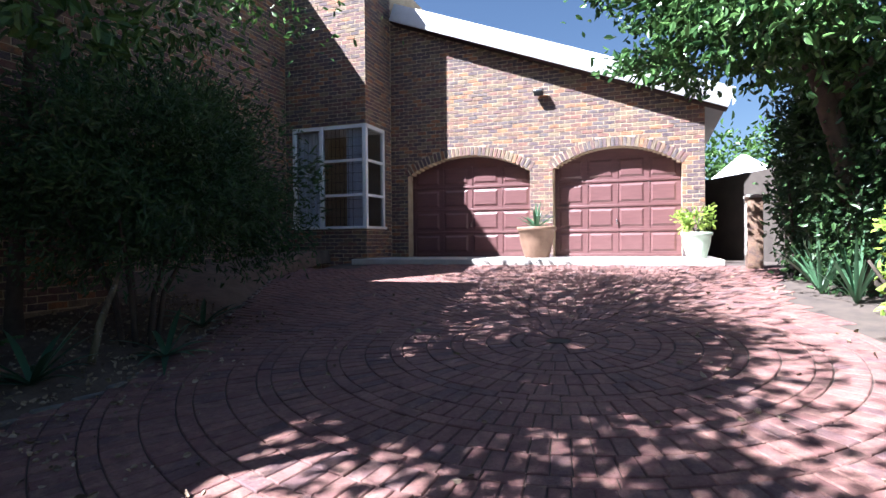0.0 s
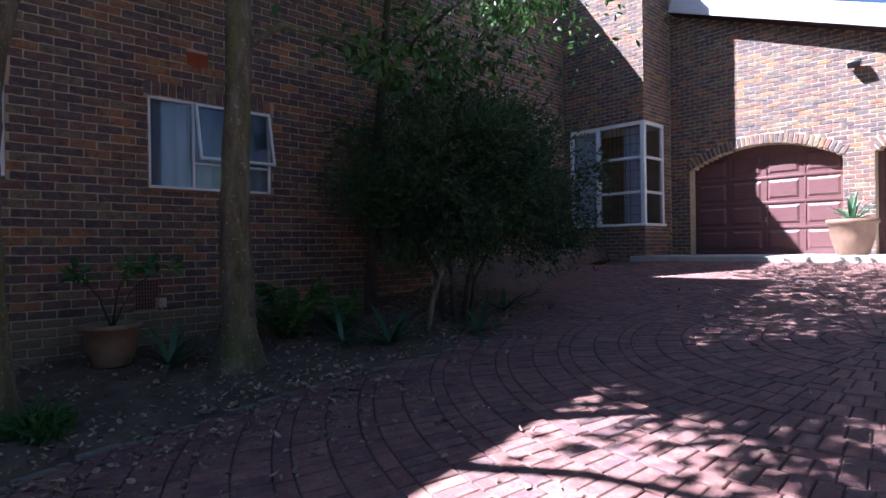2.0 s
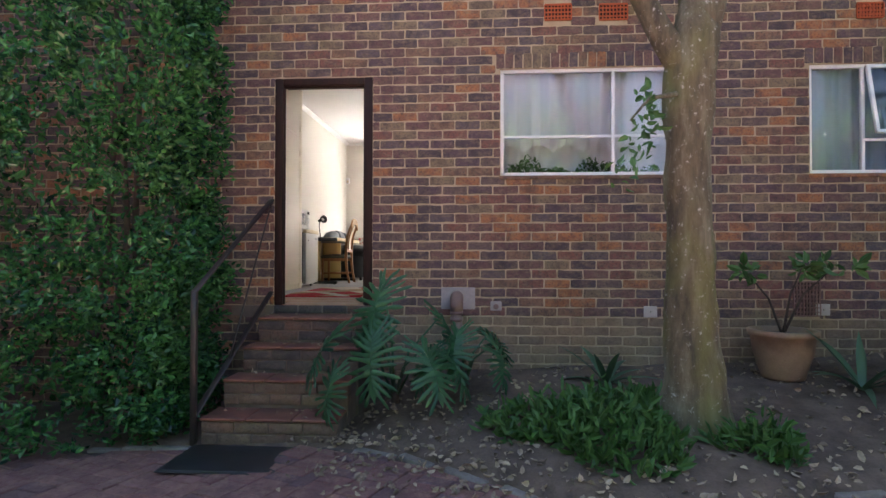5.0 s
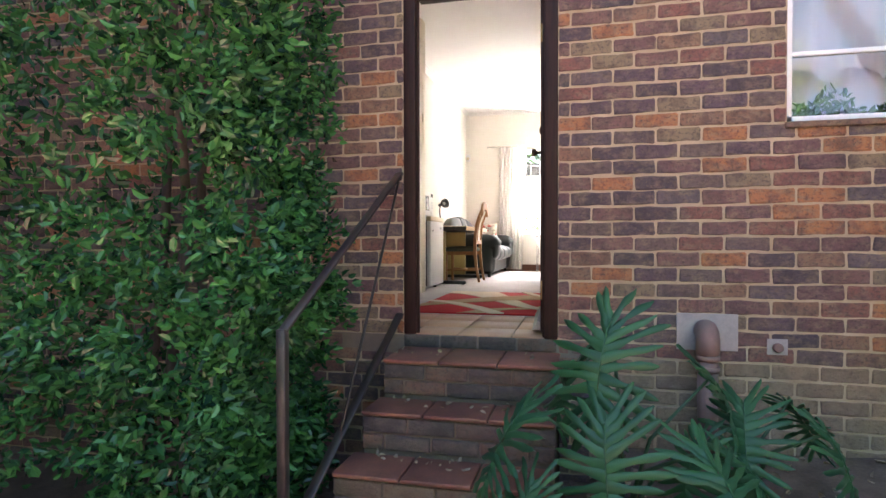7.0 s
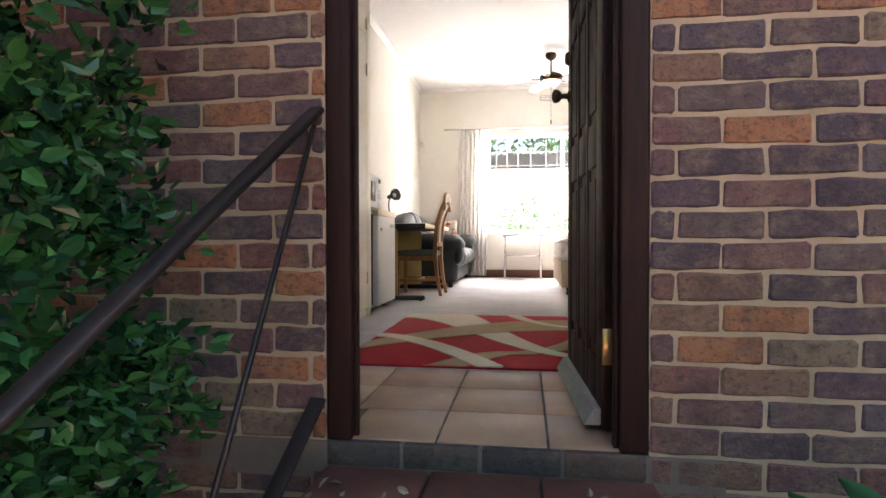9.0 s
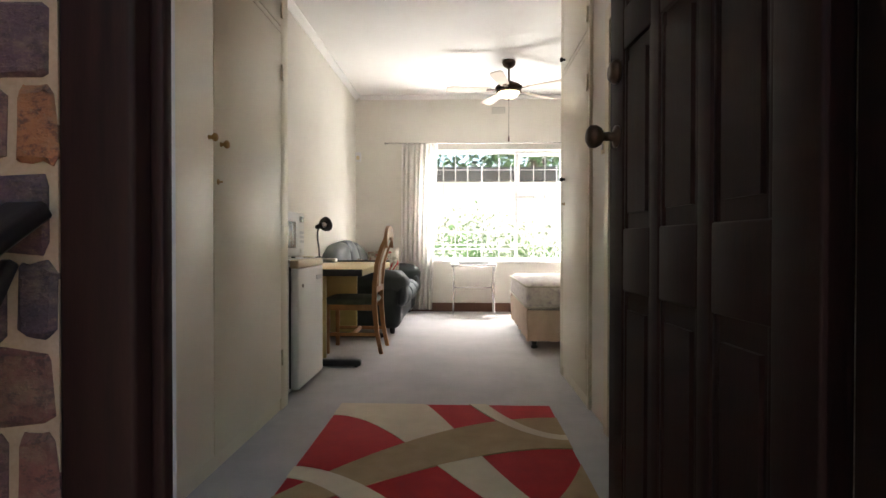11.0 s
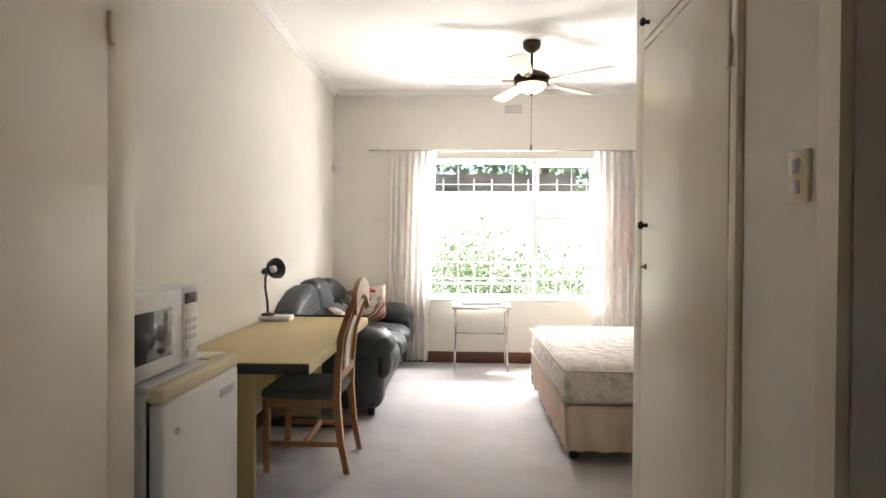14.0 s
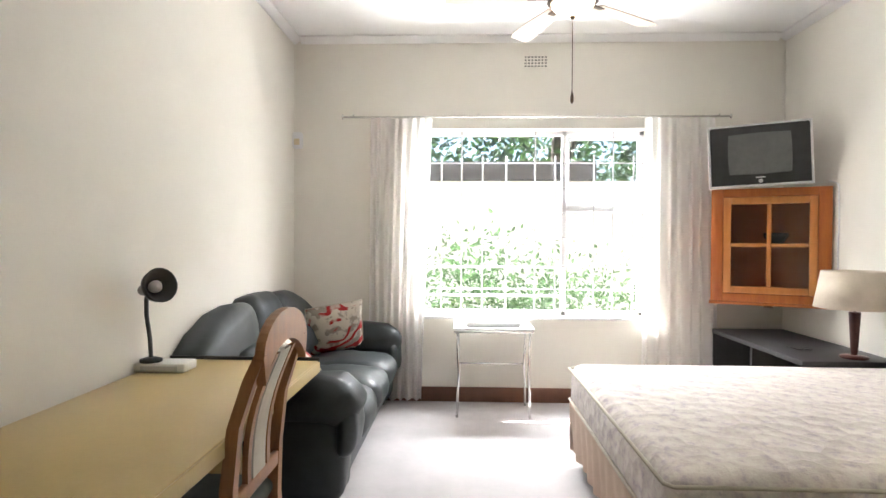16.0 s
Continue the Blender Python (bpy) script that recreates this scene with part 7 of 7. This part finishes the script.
# ---------------------------------------------------------------- bed
def bed():
    b = thing("bed", (-5.32, 1.91, 0), "bare double bed with a quilted mattress and peach valance", "bed")
    part("mattress", cushion(-0.83, 0.83, -0.95, 0.95, 0.35, 0.6, 0.012, 0.07, 0.004), M_QUILT, b)
    for z_ in (0.385, 0.565):
        part("mattress_piping", tube([(-0.81, -0.955, z_), (0.81, -0.955, z_), (0.835, -0.93, z_), (0.835, 0.93, z_), (-0.835, 0.93, z_), (-0.835, -0.93, z_), (-0.81, -0.955, z_)], 0.007, 6), M_CREAMFAB, b)
    part("base", box(-0.8, 0.8, -0.92, 0.93, 0.13, 0.35, 0.01), M_SKIRTFAB, b)
    bm = bmesh.new()
    path = [(0.825, 0.94), (0.825, -0.95), (-0.825, -0.95), (-0.825, 0.94)]
    pts, nor = [], []
    for (x0, y0), (x1, y1) in zip(path, path[1:]):
        L = math.hypot(x1 - x0, y1 - y0)
        k = int(L / 0.02)
        for i in range(k):
            pts.append((x0 + (x1 - x0) * i / k, y0 + (y1 - y0) * i / k))
            nor.append(((y1 - y0) / L * -1, (x1 - x0) / L))
    prev = None
    for i, ((x, y), (nx, ny)) in enumerate(zip(pts, nor)):
        w2 = 0.012 * math.sin(i * 0.9) + 0.008 * math.sin(i * 0.37)
        cur = [bm.verts.new((x - nx * 0.0, y - ny * 0.0, 0.36)), bm.verts.new((x - nx * (0.008 + w2 * 0.4), y - ny * (0.008 + w2 * 0.4), 0.24)), bm.verts.new((x - nx * (0.02 + w2), y - ny * (0.02 + w2), 0.085))]
        if prev:
            for j in (0, 1):
                bm.faces.new((prev[j], cur[j], cur[j + 1], prev[j + 1])).smooth = True
        prev = cur
    part("valance", bm, M_SKIRTFAB, b, "gathered peach bed valance")
    for x in (-0.7, 0.66):
        for y in (-0.86, 0.86):
            part("leg", lathe([(0.028, 0), (0.03, 0.015), (0.02, 0.03), (0.03, 0.08), (0.03, 0.14)], 14), M_BLACK, b).matrix_basis = pose(x, y, 0)


bed()


# ---------------------------------------------------------------- television corner
def corner_cabinet():
    a, b = Vector((-7.12, 2.19, 0)), Vector((-6.78, 2.87, 0))
    ang = math.degrees(math.atan2(b.y - a.y, b.x - a.x))
    c_ = thing("corner_cabinet", (*((a + b) / 2)[:2], 0.88), "orange pine corner cabinet with four glass panes", "cabinet", rz=ang)
    w = (b - a).length / 2
    part("side_panel", box(-w, -w + 0.018, 0.0, 0.22, 0, 0.83, 0.002), M_PINE, c_)
    part("side_panel", box(w - 0.018, w, 0.0, 0.05, 0, 0.83, 0.002), M_PINE, c_)
    for z_ in (0.0, 0.4, 0.81):
        part("shelf", prism([(-w, 0.0), (w, 0.0), (w, 0.04), (-w + 0.12, 0.3), (-w, 0.24)], z_, z_ + 0.018), M_PINE, c_)
    part("back_panel", add(bmesh.new(), box(-w + 0.02, w - 0.02, 0.05, 0.06, 0.02, 0.81), pose(0, 0.13, 0, 0, 0, -14)), M_PINE, c_)
    for q in ((-w, -w + 0.08, 0, 0.83), (w - 0.08, w, 0, 0.83), (-w + 0.08, w - 0.08, 0, 0.06), (-w + 0.08, w - 0.08, 0.77, 0.83)):
        part("face_frame", box(q[0], q[1], -0.02, 0.0, q[2], q[3], 0.003), M_PINE, c_)
    d_ = new("door")
    d_.parent = c_
    x0, x1 = -w + 0.085, w - 0.085
    for q in ((x0, x0 + 0.05, 0.065, 0.765), (x1 - 0.05, x1, 0.065, 0.765), (x0 + 0.05, x1 - 0.05, 0.065, 0.115), (x0 + 0.05, x1 - 0.05, 0.715, 0.765), (-0.014, 0.014, 0.115, 0.715), (x0 + 0.05, -0.014, 0.405, 0.43), (0.014, x1 - 0.05, 0.405, 0.43)):
        part("door_frame", box(q[0], q[1], -0.032, -0.012, q[2], q[3], 0.004), M_PINEDOOR, d_)
    for xa, xb in ((x0 + 0.05, -0.014), (0.014, x1 - 0.05)):
        for za, zb in ((0.115, 0.405), (0.43, 0.715)):
            part("pane", box(xa, xb, -0.024, -0.02, za, zb), M_GLASS, d_)
    part("bottom_lip", box(-w - 0.01, w + 0.02, -0.04, 0.05, -0.022, 0.0, 0.005), M_PINE, c_)
    part("latch", box(-0.03, 0.03, -0.035, -0.01, -0.034, -0.022, 0.003), M_BLACK, c_)
    bl = thing("glass_bowl", (-6.99, 2.6, 1.298), "small dark bowl inside the corner cabinet", "bowl")
    part("bowl_body", lathe([(0.03, 0), (0.05, 0.012), (0.08, 0.06), (0.085, 0.09), (0.078, 0.09), (0.045, 0.02)], 24), M_SCREEN, bl)


M_PINEDOOR = surface("pale_orange_pine", (0.46, 0.17, 0.04), (0.58, 0.24, 0.065), 0.38, 4, 50, 0.1, stretch=(6, 6, 0.8))
corner_cabinet()


def television():
    a, b = Vector((-6.93, 2.11, 0)), Vector((-6.74, 2.71, 0))
    ang = math.degrees(math.atan2(b.y - a.y, b.x - a.x))
    tv = thing("television", (*((a + b) / 2)[:2], 1.715), "black and silver tube television on the corner cabinet", "television", rz=ang)
    tv.matrix_basis = tv.matrix_basis @ pose(0, 0, 0, 0, -2.5, 0)
    w = (b - a).length / 2
    q = box(-w + 0.04, w - 0.04, 0.03, 0.3, 0.02, 0.4)
    for v_ in q.verts:
        if v_.co.y > 0.2:
            v_.co.x *= 0.6
            v_.co.z = 0.2 + (v_.co.z - 0.2) * 0.65
    bmesh.ops.bevel(q, geom=q.edges[:], offset=0.015, segments=2, affect="EDGES")
    part("tube_housing", q, M_BLACK, tv)
    part("bezel", box(-w, w, 0.0, 0.04, 0.012, 0.43, 0.01), M_BLACK, tv)
    part("screen", cushion(-w + 0.12, w - 0.12, -0.004, 0.01, 0.09, 0.37, 0.008, 0.004, 0.0), M_TUBE, tv, "grey glass tube screen")
    for q in ((-w - 0.006, w + 0.006, 0.43, 0.442), (-w - 0.006, w + 0.006, 0.0, 0.014), (-w - 0.012, -w, 0.0, 0.442), (w, w + 0.012, 0.0, 0.442)):
        part("silver_trim", box(q[0], q[1], -0.004, 0.042, q[2], q[3], 0.003), M_SILVER, tv, "silver trim")
    part("logo_bar", box(-0.03, 0.03, -0.003, 0.001, 0.058, 0.066), M_SILVER, tv)
    k = lathe([(0.014, 0), (0.014, 0.006), (0.01, 0.008)], 16)
    bmesh.ops.transform(k, matrix=pose(0, 0, 0.036, 90, 0, 0), verts=k.verts)
    part("power_button", k, M_SILVER, tv)


M_TUBE = surface("grey_tube_glass", (0.1, 0.105, 0.1), (0.14, 0.145, 0.14), 0.15, 2, 30, 0.0)
television()
st = thing("low_cabinet", (-6.72, 2.58, 0), "low black television stand beside the bed", "cabinet")
M_STAND = surface("charcoal_laminate", (0.03, 0.028, 0.03), (0.05, 0.048, 0.05), 0.45, 5, 80, 0.05)
part("top_board", box(-0.64, 0.62, -0.29, 0.28, 0.6, 0.63, 0.004), M_STAND, st)
for x in (-0.62, -0.02, 0.6):
    part("upright", box(x - 0.012, x + 0.012, -0.27, 0.27, 0.0, 0.6), M_STAND, st)
part("shelf", box(-0.62, 0.6, -0.26, 0.27, 0.3, 0.32), M_STAND, st)
part("back_board", box(-0.62, 0.6, 0.265, 0.275, 0.02, 0.6), M_STAND, st)
tl_ = thing("table_lamp", (-6.22, 2.66, 0.63), "bedside lamp with a linen shade and dark wooden stem", "lamp")
M_DARKWOOD = surface("dark_red_wood", (0.06, 0.016, 0.014), (0.1, 0.03, 0.022), 0.35, 6, 60, 0.1)
part("foot", lathe([(0.075, 0), (0.075, 0.012), (0.03, 0.02)], 24), M_DARKWOOD, tl_)
part("stem", lathe([(0.018, 0.018), (0.02, 0.05), (0.032, 0.27), (0.028, 0.275)], 16), M_DARKWOOD, tl_)
part("neck", tube([(0, 0, 0.27), (0, 0, 0.36)], 0.007, 8), M_STEEL, tl_)
part("shade", lathe([(0.215, 0.3), (0.175, 0.52), (0.172, 0.52), (0.212, 0.3)], 40, True), M_SHADE, tl_, "tapered linen shade")
gl = thing("sunglasses", (-6.45, 2.5, 0.63), "dark spectacles and keys lying on the stand", "glasses")
for s_ in (-1, 1):
    part("lens", add(bmesh.new(), lathe([(0.022, 0), (0.024, 0.004), (0.02, 0.006)], 14), pose(0, s_ * 0.028, 0.004)), M_BLACK, gl)
    part("temple", tube([(0, s_ * 0.05, 0.008), (-0.12, s_ * 0.045, 0.004)], 0.003, 6), M_BLACK, gl)
cb = thing("cable", (-6.72, 2.87, 0.9), "white power cable hanging down the wall", "cable")
part("cord", tube([(-0.1, 0.0, 0.85), (0.0, 0.0, 0.82), (0.02, -0.005, 0.6), (0.01, -0.005, 0.3), (0.03, -0.005, 0.1), (-0.04, 0.0, -0.02)], 0.005, 6), M_WHITE, cb)
cb = thing("cable", (-7.4, 2.865, 0.65), "thin white aerial cable up the corner", "cable")
part("cord", tube([(0, 0, 0), (0.003, 0, 1.0), (0, 0.003, 2.2)], 0.004, 6), M_PLASTER, cb)

# ---------------------------------------------------------------- garden behind the window
M_GARDEN = leaf_material("garden_shrub_leaf", (0.03, 0.07, 0.03), (0.085, 0.16, 0.065), 0.4)
M_GARDENWALL = surface("weathered_white_wall", (0.6, 0.61, 0.62), (0.7, 0.71, 0.72), 0.8, 2, 60, 0.1, space="World")
M_SLATE = surface("dark_grey_roofing", (0.03, 0.032, 0.036), (0.055, 0.058, 0.063), 0.7, 3, 60, 0.2, space="World")
M_PAVEPALE = surface("pale_patio", (0.4, 0.35, 0.29), (0.5, 0.45, 0.38), 0.9, 2, 60, 0.2, space="World")
structure("patio", box(-13, -7.68, -6, 9, -0.4, -0.25), M_PAVEPALE, "pale sunlit patio behind the window", "pavement")
structure("garden_wall", box(-13.2, -13, -14, 16, -1.4, 2.38), M_GARDENWALL, "white painted garden wall", "wall")
q = prism([(-13.5, 2.38), (-12.75, 2.38), (-12.75, 2.7), (-13.5, 2.78)], -8, 2.6)
bmesh.ops.transform(q, matrix=Matrix(((1, 0, 0, 0), (0, 0, 1, 0), (0, 1, 0, 0), (0, 0, 0, 1))), verts=q.verts)
structure("outbuilding_roof", q, M_SLATE, "low dark grey roof along the white wall", "roof")
for i, (x, y, n, r, zc) in enumerate(((-10.2, -0.9, 1900, (0.7, 1.0, 0.9), 0.65), (-10.3, 0.5, 2100, (0.7, 1.0, 0.95), 0.65), (-10.2, 1.9, 1600, (0.7, 0.9, 0.75), 0.5), (-10.4, 3.3, 1300, (0.7, 1.0, 0.7), 0.5))):
    s = thing("shrub", (x, y, -0.26), "sunlit green garden shrub before the white wall", "shrub", "garden shrubs")
    for k in range(4):
        part("stem", tube([(0.1 * math.cos(k * 1.6), 0.1 * math.sin(k * 1.6), 0), (0.35 * math.cos(k * 1.6), 0.4 * math.sin(k * 1.6), zc)], [0.02, 0.01], 6), M_DARKBARK, s)
    c, o = cloud(n, (0, 0, zc + 0.15), r, 200 + i, 0.3, 40)
    c[:, 2] = np.maximum(c[:, 2], 0.02)
    leaf_mesh("foliage", c, 0.085, s, M_GARDEN, 0.7, o, 0.45, 0.1, 210 + i)
for i, (x, y) in enumerate(((-16.5, -1.5), (-17, 2.5), (-16, 6.5))):
    tree("tree", x, y, "tall dark leafy tree beyond the white wall", [(0, 0, 0), (0.1, 0, 2), (0, 0.1, 4.5)], [0.28, 0.2, 0.1], [([(0, 0, 2.5), (1.0, 0.4, 4.2)], [0.1, 0.05])], [(3400, (0.2, 0, 4.4), (2.2, 2.6, 2.3))], 0.22, M_BUSH, M_DARKBARK, 150 + i, -0.3)
